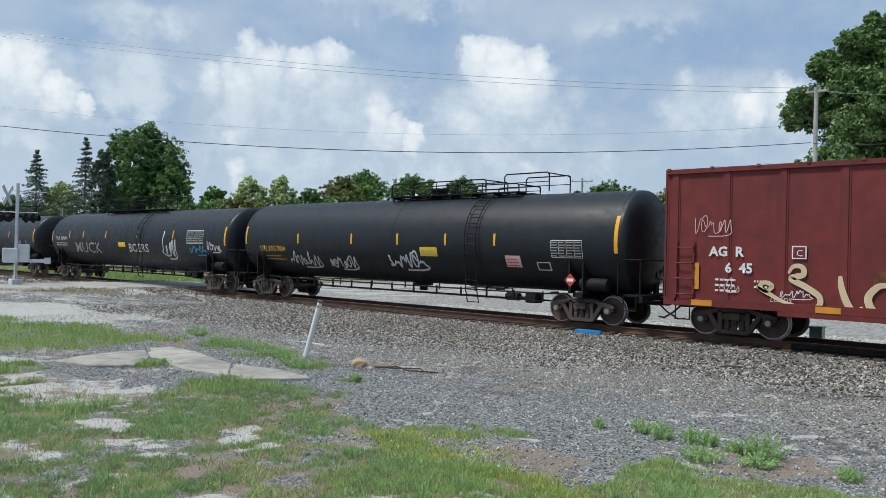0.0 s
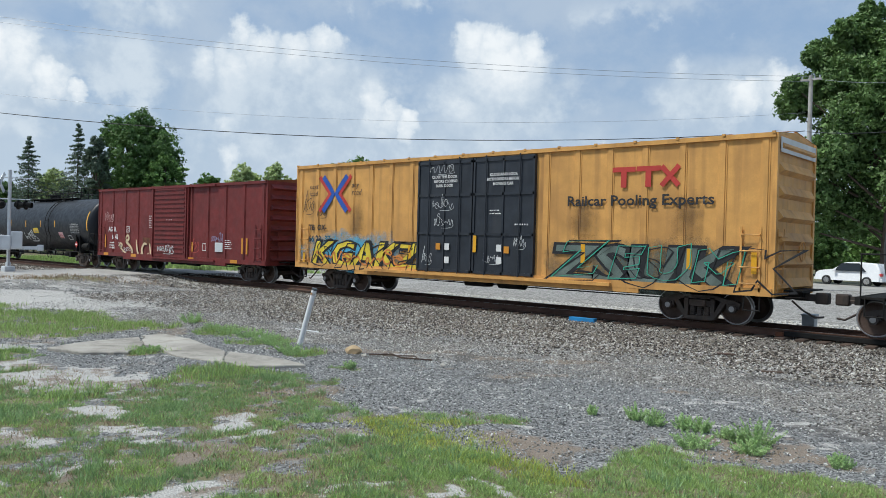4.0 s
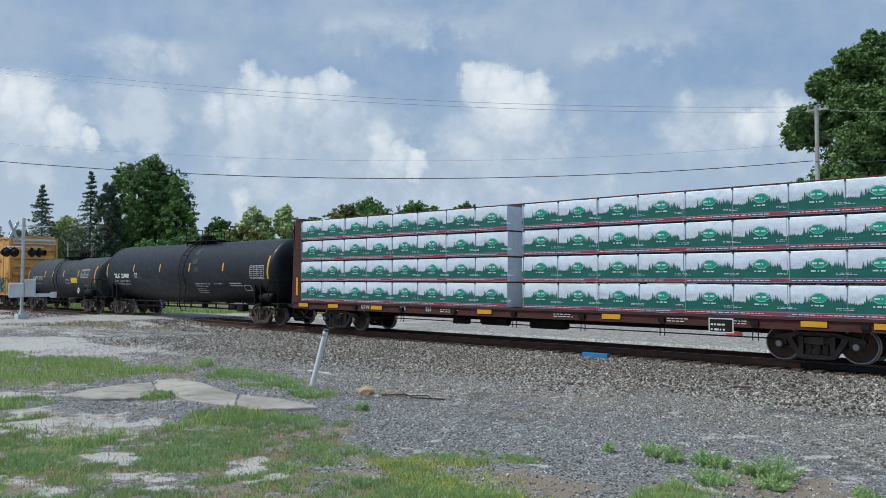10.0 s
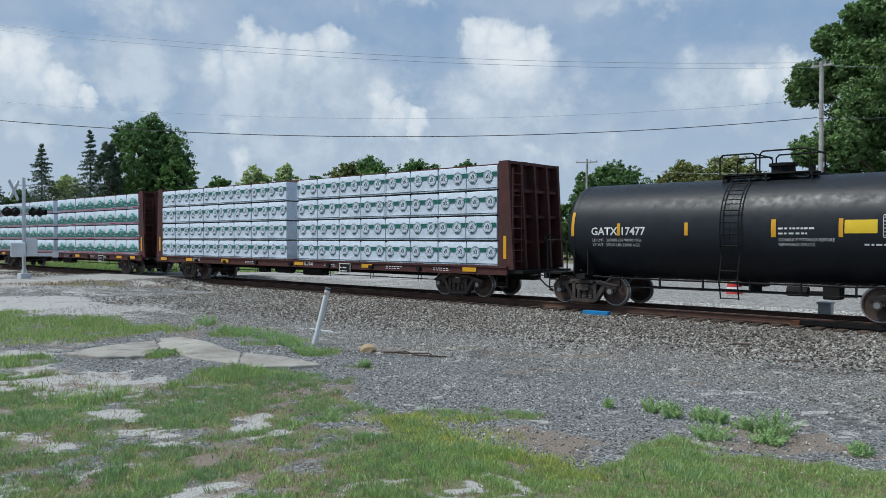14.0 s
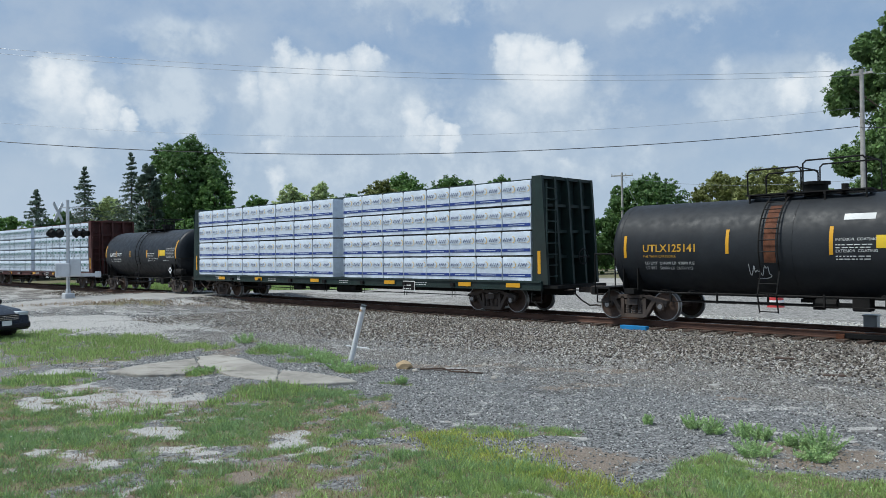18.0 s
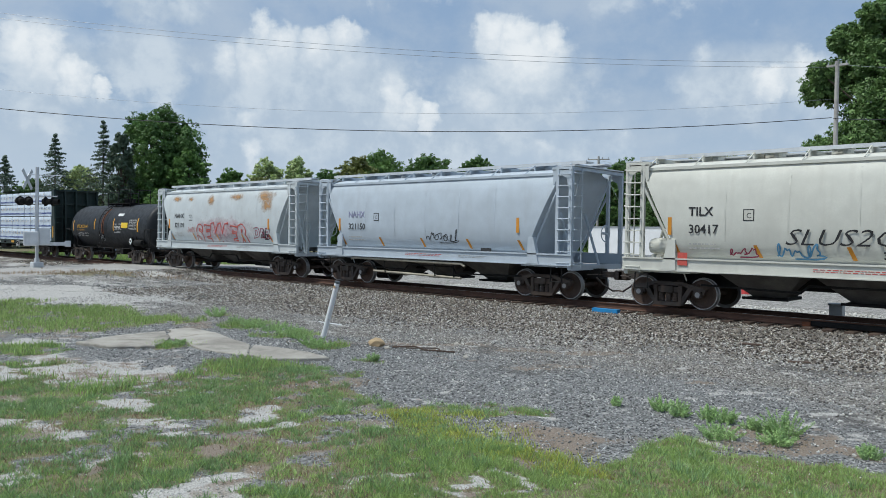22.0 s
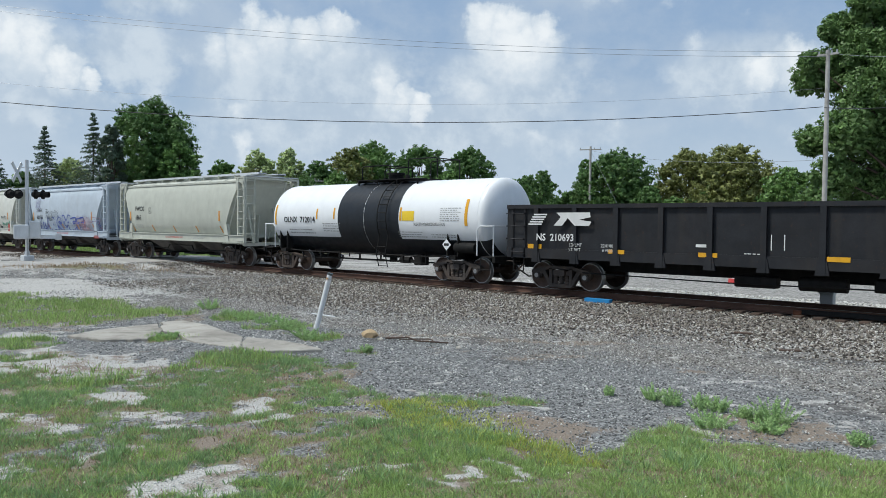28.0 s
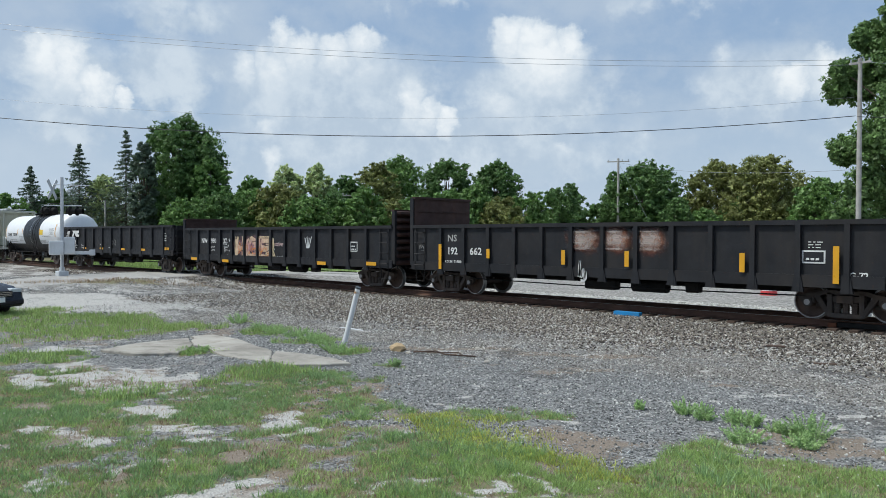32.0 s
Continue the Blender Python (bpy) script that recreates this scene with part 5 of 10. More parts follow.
def spring_mesh():
    """One coil nest of a truck, its turns as ridges."""
    b = B()
    prof = [(0.0, 0.20)]
    for k in range(5):
        prof += [(0.075, 0.205 + k * 0.05), (0.09, 0.23 + k * 0.05)]
    prof += [(0.075, 0.455), (0.0, 0.46)]
    n = 8
    for r, z in prof:
        b.v += [(r * math.cos(2 * math.pi * i / n), r * math.sin(2 * math.pi * i / n), z) for i in range(n)]
    b.f += [(j * n + i, j * n + (i + 1) % n, (j + 1) * n + (i + 1) % n, (j + 1) * n + i) for j in range(len(prof) - 1) for i in range(n)]
    return mesh_of("spring", b, M["truck"])


SPRING = spring_mesh()
BOLSTER = mesh_of("truck", B().box(-0.18, 0.18, -1.2, 1.2, 0.46, 0.64).box(-0.10, 0.10, -0.35, 0.35, 0.64, 0.78)
                  .box(-0.75, -0.60, -0.9, 0.9, 0.32, 0.40).box(0.60, 0.75, -0.9, 0.9, 0.32, 0.40), M["truck"])
WHEELS = []


def truck(parent, x):
    t = part("truck", BOLSTER, None, parent, "oily cast steel four-wheel truck")
    t.location = (x, 0, 0)
    for s in (-1, 1):
        part("side_frame", SIDE[s], None, t)
    for x, y in ((-0.2, -1.05), (0.0, -1.05), (0.2, -1.05), (-0.1, 1.05), (0.1, 1.05)):
        part("spring", SPRING, None, t).location = (x, y, 0)
    for q in (-1, 1):
        w = part("wheelset", WHEEL, None, t)
        w.location = (q * 0.89, 0, 0.44)
        WHEELS.append((w, q * 0.89))
    return t


def coupler(parent, x, s, y=0.0):
    """Drawbar, knuckle and air hose at the end x; s: the way out."""
    b = B()
    b.box(min(x, x + s * 0.55), max(x, x + s * 0.55), -0.09, 0.09, 0.72, 0.90)
    b.rbox(min(x + s * 0.5, x + s * 0.82), max(x + s * 0.5, x + s * 0.82), -0.16, 0.15, 0.66, 0.95, 0.04)
    b.tube([(x, -0.35, 0.72), (x + s * 0.25, -0.34, 0.50), (x + s * 0.55, -0.28, 0.32), (x + s * 0.75, -0.2, 0.34)], 0.028, 6)
    b.tube([(x, -0.9, 0.82), (x + s * 0.3, -0.85, 0.84), (x + s * 0.32, -0.2, 0.80)], 0.016, 5)
    return part("coupler", b, M["truck"], parent, "rusty knuckle coupler with air hose")


def ladder(parent, x0, x1, z0, z1, y, material, rungs=6, r=0.014, stand=0.08, name="ladder"):
    b = B()
    for i in range(rungs):
        z = z0 + (z1 - z0) * (i + 0.5) / rungs
        b.tube([(x0, y, z), (x0, y - stand, z), (x1, y - stand, z), (x1, y, z)], r, 5)
    for x in (x0, x1):
        b.box(x - 0.025, x + 0.025, y - 0.02, y, z0, z1)
    return part(name, b, material, parent)


def end_ladder(parent, xe, s, y0, y1, z0, z1, material, rungs=6):
    b = B()
    for i in range(rungs):
        z = z0 + (z1 - z0) * (i + 0.5) / rungs
        b.tube([(xe, y0, z), (xe + s * 0.08, y0, z), (xe + s * 0.08, y1, z), (xe, y1, z)], 0.014, 5)
    for y in (y0, y1):
        b.box(min(xe, xe + s * 0.02), max(xe, xe + s * 0.02), y - 0.025, y + 0.025, z0, z1)
    return part("end_ladder", b, material, parent)


def stirrup(parent, x, material, z=0.9, y=-1.5):
    return part("stirrup", B().tube([(x - 0.2, y, z), (x - 0.2, y - 0.02, z - 0.42), (x + 0.2, y - 0.02, z - 0.42), (x + 0.2, y, z)], 0.018, 5), material, parent)


def brake_wheel(parent, x, z, s, material):
    b = B()
    pts = [(x + s * 0.12, 0.35 + 0.26 * math.cos(a), z + 0.26 * math.sin(a)) for a in np.linspace(0, 2 * math.pi, 17)]
    b.tube(pts, 0.018, 5)
    for k in range(4):
        b.tube([(x + s * 0.12, 0.35, z), pts[k * 4]], 0.012, 4)
    b.cyl((x, 0.35, z), (x + s * 0.14, 0.35, z), 0.04, 8)
    return part("brake_wheel", b, material, parent)


def car_root(name, u0, u1, label, category):
    m = pose((u0 + u1) / 2, TRACK_Y, 0)
    ob = root(name, m, label, category, "train cars")
    CARS.append((ob, (u0 + u1) / 2))
    return ob


CARS = []             # every thing that rides the train, with its place on it at the start


# ---- tank cars ----
def tank_car(u0, u1, R, zc, trucks, mats, label, stripes, ladder_x, deck, seed, bottom_pipe=True, white_top=False, band=None, dome=0.42, placard=None, name="tank_car", reservoir=True):
    """u0, u1: the ends of the straight shell; trucks: centres along the train; deck: top platform ends (from the middle)."""
    c = car_root(name, u0, u1, label, "tank car")
    L = u1 - u0
    h = L / 2
    body, fr = mats
    prof = [(-h - dome, 0.02)] + [(-h - dome * math.sin(a), R * math.cos(a) + 0.0) for a in np.linspace(1.45, 0.0, 9)] + \
           [(-h + 0.02, R), (h - 0.02, R)] + [(h + dome * math.sin(a), R * math.cos(a)) for a in np.linspace(0.0, 1.45, 9)] + [(h + dome, 0.02)]
    shell = part("shell", B().turned_x(prof, 0, zc, 56), body, c, smooth=40)
    for x in (-h + 0.12, 0.0, h - 0.12):
        part("shell_seam", B().turned_x([(x - 0.02, R + 0.001), (x - 0.018, R + 0.007), (x + 0.018, R + 0.007), (x + 0.02, R + 0.001)], 0, zc, 48), body, shell)
    tk = (R, zc)
    t0, t1 = [t - (u0 + u1) / 2 for t in trucks]
    for t in (t0, t1):
        truck(c, t)
        b = B()
        b.box(t - 0.35, t + 0.35, -0.28, 0.28, 0.70, zc - R + 0.2)
        for dx in (-0.24, 0.24):
            b.box(t + dx - 0.02, t + dx + 0.02, -R * 0.93, -R * 0.70, 0.92, zc - 0.55)
        b.box(t - 0.16, t + 0.16, -1.35, 1.35, 0.80, 0.95)
        b.box(t - 0.02, t + 0.02, R * 0.70, R * 0.93, 0.92, zc - 0.55)
        part("bolster", b, fr, c)
    ends = (min(t0 - 1.15, -h - dome - 0.25), max(t1 + 1.15, h + dome + 0.25))
    for s, x, t in ((-1, ends[0], t0), (1, ends[1], t1)):
        part("end_sill", B().box(min(x, t), max(x, t), -0.25, 0.25, 0.66, 0.96).box(min(x, x - s * 0.55), max(x, x - s * 0.55), -1.45, 1.45, 0.93, 0.98)
             .box(x - 0.06, x + 0.06, -1.5, 1.5, 0.78, 0.98), fr, c)
        coupler(c, x, s)
        rl = B()
        for yy in (-1.45, 1.45):
            rl.tube([(x - s * 0.75, yy, 0.98), (x - s * 0.75, yy, 1.85), (x - s * 0.62, yy, 1.98), (x - s * 0.05, yy, 1.98), (x - s * 0.05, yy, 0.98)], 0.02, 6)
        rl.tube([(x - s * 0.03, -1.45, 1.98), (x - s * 0.03, 1.45, 1.98)], 0.02, 6)
        part("end_handrail", rl, M["white"] if white_top else fr, c)
        stirrup(c, x - s * 0.35, fr, 0.95, -1.48)
    brake_wheel(c, ends[1] - 0.45, 1.65, 1, fr)
    part("brake_stand", B().box(ends[1] - 0.5, ends[1] - 0.4, 0.25, 0.45, 0.95, 1.7), fr, c)
    # running pipes and brackets under the shell
    lo, hi = t0 + 1.3, t1 - 1.3
    zb = zc - R
    pb = B()
    pb.tube([(lo - 0.9, -1.25, 0.90), (lo, -1.28, 0.86), (hi, -1.28, 0.86), (hi + 0.9, -1.25, 0.90)], 0.026, 6)
    pb.tube([(lo, -1.28, 0.62), (hi, -1.28, 0.62)], 0.012, 5)
    nb = max(4, int((hi - lo) / 1.1))
    for i in range(nb + 1):
        x = lo + (hi - lo) * i / nb
        pb.box(x - 0.02, x + 0.02, -1.31, -1.25, 0.60, 0.92)
    for x in (t0 + 1.0, t1 - 1.0, 0.6 * t0, 0.6 * t1):
        pb.box(x - 0.035, x + 0.035, -1.28, -R * 0.55, 0.88, 0.93)
    part("safety_rail", pb, fr, c)
    part("brake_pipe", B().tube([(lo - 1.5, -0.5, 0.68), (lo, -0.5, 0.6), (hi, -0.5, 0.6), (hi + 1.5, -0.5, 0.68)], 0.03, 6), fr, c)
    part("bottom_outlet", B().cyl((0.2, 0, zb + 0.05), (0.2, 0, zb - 0.28), 0.16, 12).box(-0.2, 0.5, -0.2, 0.2, zb - 0.1, zb), fr, c)
    if reservoir:
        xr = t1 + 0.5
        part("air_reservoir", B().turned_x([(xr - 0.5, 0.02), (xr - 0.46, 0.16), (xr - 0.4, 0.19), (xr + 0.4, 0.19), (xr + 0.46, 0.16), (xr + 0.5, 0.02)], -1.2, 1.22, 16), fr, c, smooth=40)
        xv = t1 - 1.5
        part("brake_valve", B().rbox(xv - 0.6, xv - 0.2, -1.1, -0.7, 0.52, 0.86, 0.03).box(xv - 1.0, xv - 0.6, -0.9, -0.8, 0.62, 0.70).cyl((xv - 1.5, -0.85, 0.68), (xv - 1.0, -0.85, 0.68), 0.13, 10), fr, c)
    # side ladder over the shell
    b = B()
    lw = 0.24
    for x in (ladder_x - lw, ladder_x + lw):
        b.tube([(x, -1.42, 0.42), (x, -1.55, 0.9)] + [(x, -(R + 0.10) * math.sin(a), zc + (R + 0.10) * math.cos(a)) for a in np.linspace(2.0, 0.35, 10)], 0.02, 5)
    for k in range(4):
        z = 0.45 + k * 0.24
        b.tube([(ladder_x - lw, -1.44 - k * 0.03, z), (ladder_x + lw, -1.44 - k * 0.03, z)], 0.015, 5)
    for a in np.linspace(1.85, 0.4, 8):
        b.tube([(ladder_x - lw, -(R + 0.10) * math.sin(a), zc + (R + 0.10) * math.cos(a)), (ladder_x + lw, -(R + 0.10) * math.sin(a), zc + (R + 0.10) * math.cos(a))], 0.015, 5)
    part("ladder", b, fr, c)
    # top platform, rails and manway
    d0, d1, dm, loops = deck
    zt = zc + R
    pf = part("top_platform", B().box(d0, d1, -0.66, -0.20, zt + 0.05, zt + 0.085).box(d0, d1, 0.20, 0.66, zt + 0.05, zt + 0.085), fr, c, "black steel grating platform")
    for x in np.linspace(d0 + 0.1, d1 - 0.1, max(3, int((d1 - d0) / 0.9) + 1)):
        part("platform_bracket", B().box(x - 0.025, x + 0.025, -0.66, 0.66, zt - 0.02, zt + 0.05).box(x - 0.02, x + 0.02, -0.64, -0.60, zt - 0.16, zt + 0.05), fr, pf)
    mw = part("manway", B().cyl((dm, 0, zt - 0.1), (dm, 0, zt + 0.28), 0.30, 20).cyl((dm, 0, zt + 0.28), (dm, 0, zt + 0.36), 0.36, 20), fr, c, smooth=40)
    part("valve", B().cyl((dm + 0.75, -0.1, zt), (dm + 0.75, -0.1, zt + 0.26), 0.09, 10).cyl((dm - 0.7, 0.1, zt), (dm - 0.7, 0.1, zt + 0.2), 0.08, 10), fr, c)
    rl = B()
    for yy in (-0.62, 0.62):
        for x0, x1, hh in loops:
            rl.tube([(x0, yy, zt + 0.05), (x0, yy, zt + hh - 0.08), (x0 + 0.08, yy, zt + hh), (x1 - 0.08, yy, zt + hh), (x1, yy, zt + hh - 0.08), (x1, yy, zt + 0.05)], 0.022, 6)
            for k in range(1, int((x1 - x0) / 1.1)):
                px = x0 + (x1 - x0) * k / int((x1 - x0) / 1.1)
                rl.tube([(px, yy, zt + 0.05), (px, yy, zt + hh)], 0.017, 5)
            if x1 - x0 > 1.6:
                rl.tube([(x0, yy, zt + hh * 0.55), (x1, yy, zt + hh * 0.55)], 0.014, 5)
    for x0, x1, hh in loops:
        rl.tube([(x1, -0.62, zt + hh - 0.03), (x1, 0.62, zt + hh - 0.03)], 0.022, 6)
    part("guard_rail", rl, fr, c)
    # yellow reflective strips
    for x, z0, z1, w in stripes:
        patch(c, x - w / 2, x + w / 2, z0, z1, M["amber"], tank=tk, name="reflector_strip", off=0.008)
    if placard:
        x, col = placard
        b = B()
        yq = -1.47
        b.add([(x - 0.2, yq, 1.32), (x, yq, 1.12), (x + 0.2, yq, 1.32), (x, yq, 1.52)], [(0, 1, 2, 3)])
        b.add([(x - 0.2, yq + 0.01, 1.32), (x, yq + 0.01, 1.12), (x + 0.2, yq + 0.01, 1.32), (x, yq + 0.01, 1.52)], [(3, 2, 1, 0)])
        pl = part("placard", b, col, c, "diamond hazard placard")
        part("placard_post", B().box(x - 0.02, x + 0.02, yq + 0.012, yq + 0.03, 0.95, 1.5), fr, pl)
        part("placard_print", B().box(x - 0.11, x + 0.11, yq - 0.004, yq - 0.001, 1.28, 1.37), M["black_mark"] if col is M["white"] else M["white"], pl)
    return c, tk


# ---- box cars ----
def box_car(u0, u1, z0, z1, trucks, body, roof_m, label, door, posts_l, posts_r, corrug, end_m=None):
    c = car_root("box_car", u0, u1, label, "box car")
    h = (u1 - u0) / 2
    d0, d1 = door
    part("side_wall", B().box(-h, h, -HALF + 0.03, -HALF + 0.09, z0 + 0.1, z1), body, c)
    part("side_wall", B().box(-h, h, HALF - 0.09, HALF - 0.03, z0 + 0.1, z1), body, c)
    pm = mesh_of("side_post", B().prism([(-0.075, z0 + 0.2), (0.075, z0 + 0.2), (0.075, z1 - 0.12), (-0.075, z1 - 0.12)], -HALF - 0.005, -HALF + 0.03)
                 .box(-0.12, 0.12, -HALF + 0.015, -HALF + 0.03, z0 + 0.2, z1 - 0.12), body)
    for n, a, b_ in ((posts_l, -h + 0.25, d0 - 0.35), (posts_r, d1 + 0.35, h - 0.25)):
        for i in range(n):
            o = part("side_post", pm, None, c)
            o.location = (a + (b_ - a) * i / (n - 1), 0, 0)
    part("side_sill", B().box(-h, h, -HALF - 0.03, -HALF + 0.05, z0, z0 + 0.2).box(-h * 0.62, h * 0.62, -HALF - 0.025, -HALF + 0.04, z0 - 0.12, z0), body, c)
    part("top_chord", B().box(-h, h, -HALF - 0.04, -HALF + 0.06, z1 - 0.12, z1).box(-h, h, HALF - 0.06, HALF + 0.04, z1 - 0.12, z1), body, c)
    part("floor", B().box(-h + 0.05, h - 0.05, -HALF + 0.1, HALF - 0.1, z0 + 0.05, z0 + 0.2).box(-h, h, -0.25, 0.25, z0 - 0.12, z0 + 0.05), M["frame_black"], c)
    roof = part("roof", B().add([(-h, -HALF - 0.02, z1), (h, -HALF - 0.02, z1), (h, 0, z1 + 0.16), (-h, 0, z1 + 0.16), (-h, HALF + 0.02, z1), (h, HALF + 0.02, z1)],
                                [(0, 1, 2, 3), (3, 2, 5, 4), (0, 3, 4), (1, 5, 2)]), roof_m, c)
    nr = int(h * 2 / 1.2)
    for i in range(nr + 1):
        rs = B()
        x = -h + 0.05 + (2 * h - 0.1) * i / nr
        for s in (-1, 1):
            rs.add([(x - 0.04, s * (HALF + 0.03), z1 + 0.03), (x + 0.04, s * (HALF + 0.03), z1 + 0.03), (x + 0.04, 0, z1 + 0.20), (x - 0.04, 0, z1 + 0.20)], [(0, 1, 2, 3) if s < 0 else (3, 2, 1, 0)])
            rs.box(x - 0.04, x + 0.04, s * (HALF + 0.03) - 0.03, s * (HALF + 0.03) + 0.03, z1 - 0.03, z1 + 0.03)
        part("roof_seam", rs, roof_m, roof)
    for s in (-1, 1):
        x = s * h
        e = B().box(min(x, x - s * 0.06), max(x, x - s * 0.06), -HALF + 0.02, HALF - 0.02, z0, z1)
        e.box(min(x, x + s * 0.05), max(x, x + s * 0.05), -HALF, -HALF + 0.14, z0, z1)
        e.box(min(x, x + s * 0.05), max(x, x + s * 0.05), HALF - 0.14, HALF, z0, z1)
        end = part("end_wall", e, end_m or body, c)
        for k in range(corrug):
            zz = z0 + 0.28 + (z1 - z0 - 0.55) * k / (corrug - 1)
            hh = (z1 - z0) / corrug * 0.28
            rb = B()
            rb.add([(x, -HALF + 0.2, zz - hh), (x, HALF - 0.2, zz - hh), (x + s * 0.13, HALF - 0.30, zz - hh * 0.35), (x + s * 0.13, -HALF + 0.30, zz - hh * 0.35), (x, HALF - 0.2, zz + hh), (x, -HALF + 0.2, zz + hh)],
                   [(0, 1, 2, 3), (3, 2, 4, 5), (0, 3, 5), (1, 4, 2)] if s > 0 else [(3, 2, 1, 0), (5, 4, 2, 3), (5, 3, 0), (2, 4, 1)])
            part("end_rib", rb, end_m or body, end)
        end_ladder(c, x + s * 0.06, s, -HALF + 0.15, -HALF + 0.6, z0 + 0.1, z0 + 1.7, body, 4)
        coupler(c, x + s * 0.1, s)
        ladder(c, s * (h - 0.55) - 0.24, s * (h - 0.55) + 0.24, z0 + 0.1, z0 + 1.75, -HALF - 0.01, body, 4)
        stirrup(c, s * (h - 0.5), M["frame_black"], z0 + 0.05, -HALF + 0.02)
        part("crossover_platform", B().box(min(x, x + s * 0.5), max(x, x + s * 0.5), -0.9, 0.9, z0 + 0.12, z0 + 0.16).box(min(x, x + s * 0.35), max(x, x + s * 0.35), -0.3, 0.3, z0 - 0.1, z0 + 0.12), M["frame_black"], c)
    brake_wheel(c, h, 2.0, 1, body)
    for t in trucks:
        truck(c, t - (u0 + u1) / 2)
    part("underframe", B().box(-h + 1.6, h - 1.6, -0.2, 0.2, 0.62, z0).rbox(-0.9, 0.1, -1.1, -0.7, 0.55, 0.85, 0.05).cyl((0.5, -0.9, 0.7), (1.5, -0.9, 0.7), 0.17, 12)
         .tube([(-h + 2, -1.0, 0.66), (h - 2, -1.0, 0.62)], 0.02, 5), M["frame_black"], c)
    return c


def build_agr():
    z0, z1 = 0.80, 4.45
    c = box_car(-9.5, 6.17, z0, z1, (-7.8, 4.5), M["oxide"], M["roof_rust"], "oxide-red steel box car with corrugated sliding door and graffiti", (-1.63, 1.47), 5, 5, 8)
    b = B().box(-1.63, 1.47, -HALF - 0.06, -HALF + 0.03, z0 + 0.12, z1 - 0.12)
    door = part("door", b, M["oxide"], c, "corrugated oxide-red sliding door")
    ribs = B()
    for k in range(15):
        zz = z0 + 0.35 + k * 0.22
        ribs.prism([(-1.5, zz), (1.34, zz), (1.34, zz + 0.09), (-1.5, zz + 0.09)], -HALF - 0.10, -HALF - 0.06)
    part("door_ribs", ribs, M["oxide"], door)
    part("door_bar", B().box(-1.70, -1.60, -HALF - 0.12, -HALF - 0.02, z0 + 0.1, z1 - 0.1), M["oxide"], door)
    part("door_bar", B().box(1.44, 1.54, -HALF - 0.12, -HALF - 0.02, z0 + 0.1, z1 - 0.1).box(1.6, 1.68, -HALF - 0.08, -HALF, z0 + 0.1, z1 - 0.1), M["oxide"], door)
    part("door_track", B().box(-1.8, 4.0, -HALF - 0.14, -HALF - 0.02, z0 + 0.02, z0 + 0.10), M["oxide"], c)
    part("door_track", B().box(-1.8, 4.0, -HALF - 0.12, -HALF - 0.02, z1 - 0.13, z1 - 0.05), M["oxide"], c)
    yy = -HALF - 0.008
    letters(c, "AG  R", -6.62, 2.14, 0.25, M["white_mark"], yy, bold=0.012, wide=1.0)
    letters(c, "6  45", -6.2, 1.72, 0.25, M["white_mark"], yy, bold=0.012, wide=1.0)
    small_print(c, -6.45, 1.22, 0.5, 0.42, 3, M["white_mark"], yy, seed=3)
    small_print(c, -5.45, 1.35, 0.5, 0.28, 2, M["white_mark"], yy, seed=4)
    small_print(c, -2.15, 2.35, 0.35, 0.7, 6, M["white_mark"], yy, seed=5)
    small_print(c, 4.75, 1.45, 0.5, 0.45, 5, M["white_mark"], yy, seed=6)
    small_print(c, -0.3, 2.75, 0.6, 0.06, 1, M["white_mark"], -HALF - 0.105, seed=8)
    for x, z, w, hh in ((-4.55, 2.1, 0.34, 0.32), (2.9, 1.32, 0.3, 0.34), (3.95, 1.30, 0.62, 0.42)):
        patch(c, x, x + w, z, z + hh, M["white_mark"], yy, name="stencil_frame")
        patch(c, x + 0.03, x + w - 0.03, z + 0.03, z + hh - 0.03, M["oxide"] if w < 0.4 else M["grey_n"], yy - 0.004, name="stencil_field")
    letters(c, "C", -4.45, 2.17, 0.16, M["white_mark"], yy - 0.009)
    for x in (-6.95, 0.4 + 1.6, 6.1, 6.75 - 0.3):
        patch(c, x - 0.06, x + 0.06, 1.25, 1.95 if abs(x) > 6 else 1.7, M["orange"], yy, name="reflector_strip")
    for x in (-6.8, -3.7, 1.0 + 0.9, 5.5):
        patch(c, x - 0.28, x + 0.28, 0.82, 0.97, M["orange"], -HALF - 0.034, name="reflector_plate")
    swash(c, ((-5.4, 1.40), (-5.15, 1.28), (-5.0, 1.42), (-5.2, 1.50), (-5.3, 1.36), (-5.0, 1.18), (-4.75, 1.05), (-4.45, 0.97)), 0.05, 0.11, M["spray_cream"], yy - 0.006)
    swash(c, ((-4.62, 1.74), (-4.5, 1.92), (-4.3, 1.90), (-4.28, 1.72), (-4.55, 1.62), (-4.2, 1.42), (-3.9, 1.2), (-3.95, 0.95), (-4.4, 0.86), (-4.6, 1.02)), 0.05, 0.15, M["spray_cream"], yy - 0.007)
    swash(c, ((-3.45, 1.72), (-3.42, 1.45), (-3.30, 1.10), (-3.15, 0.90), (-2.95, 1.0)), 0.07, 0.16, M["spray_cream"], yy - 0.006)
    swash(c, ((-2.35, 1.50), (-2.62, 1.52), (-2.85, 1.25), (-2.75, 0.95), (-2.45, 0.86), (-2.15, 1.05)), 0.06, 0.17, M["spray_cream"], yy - 0.008)
    swash(c, ((-2.05, 1.55), (-1.98, 1.2), (-1.9, 0.92), (-1.72, 0.90)), 0.06, 0.15, M["spray_cream"], yy - 0.006)
    swash(c, ((-5.0, 0.93), (-4.2, 0.82), (-3.0, 0.84), (-2.3, 0.80)), 0.02, 0.05, M["spray_cream"], yy - 0.009)
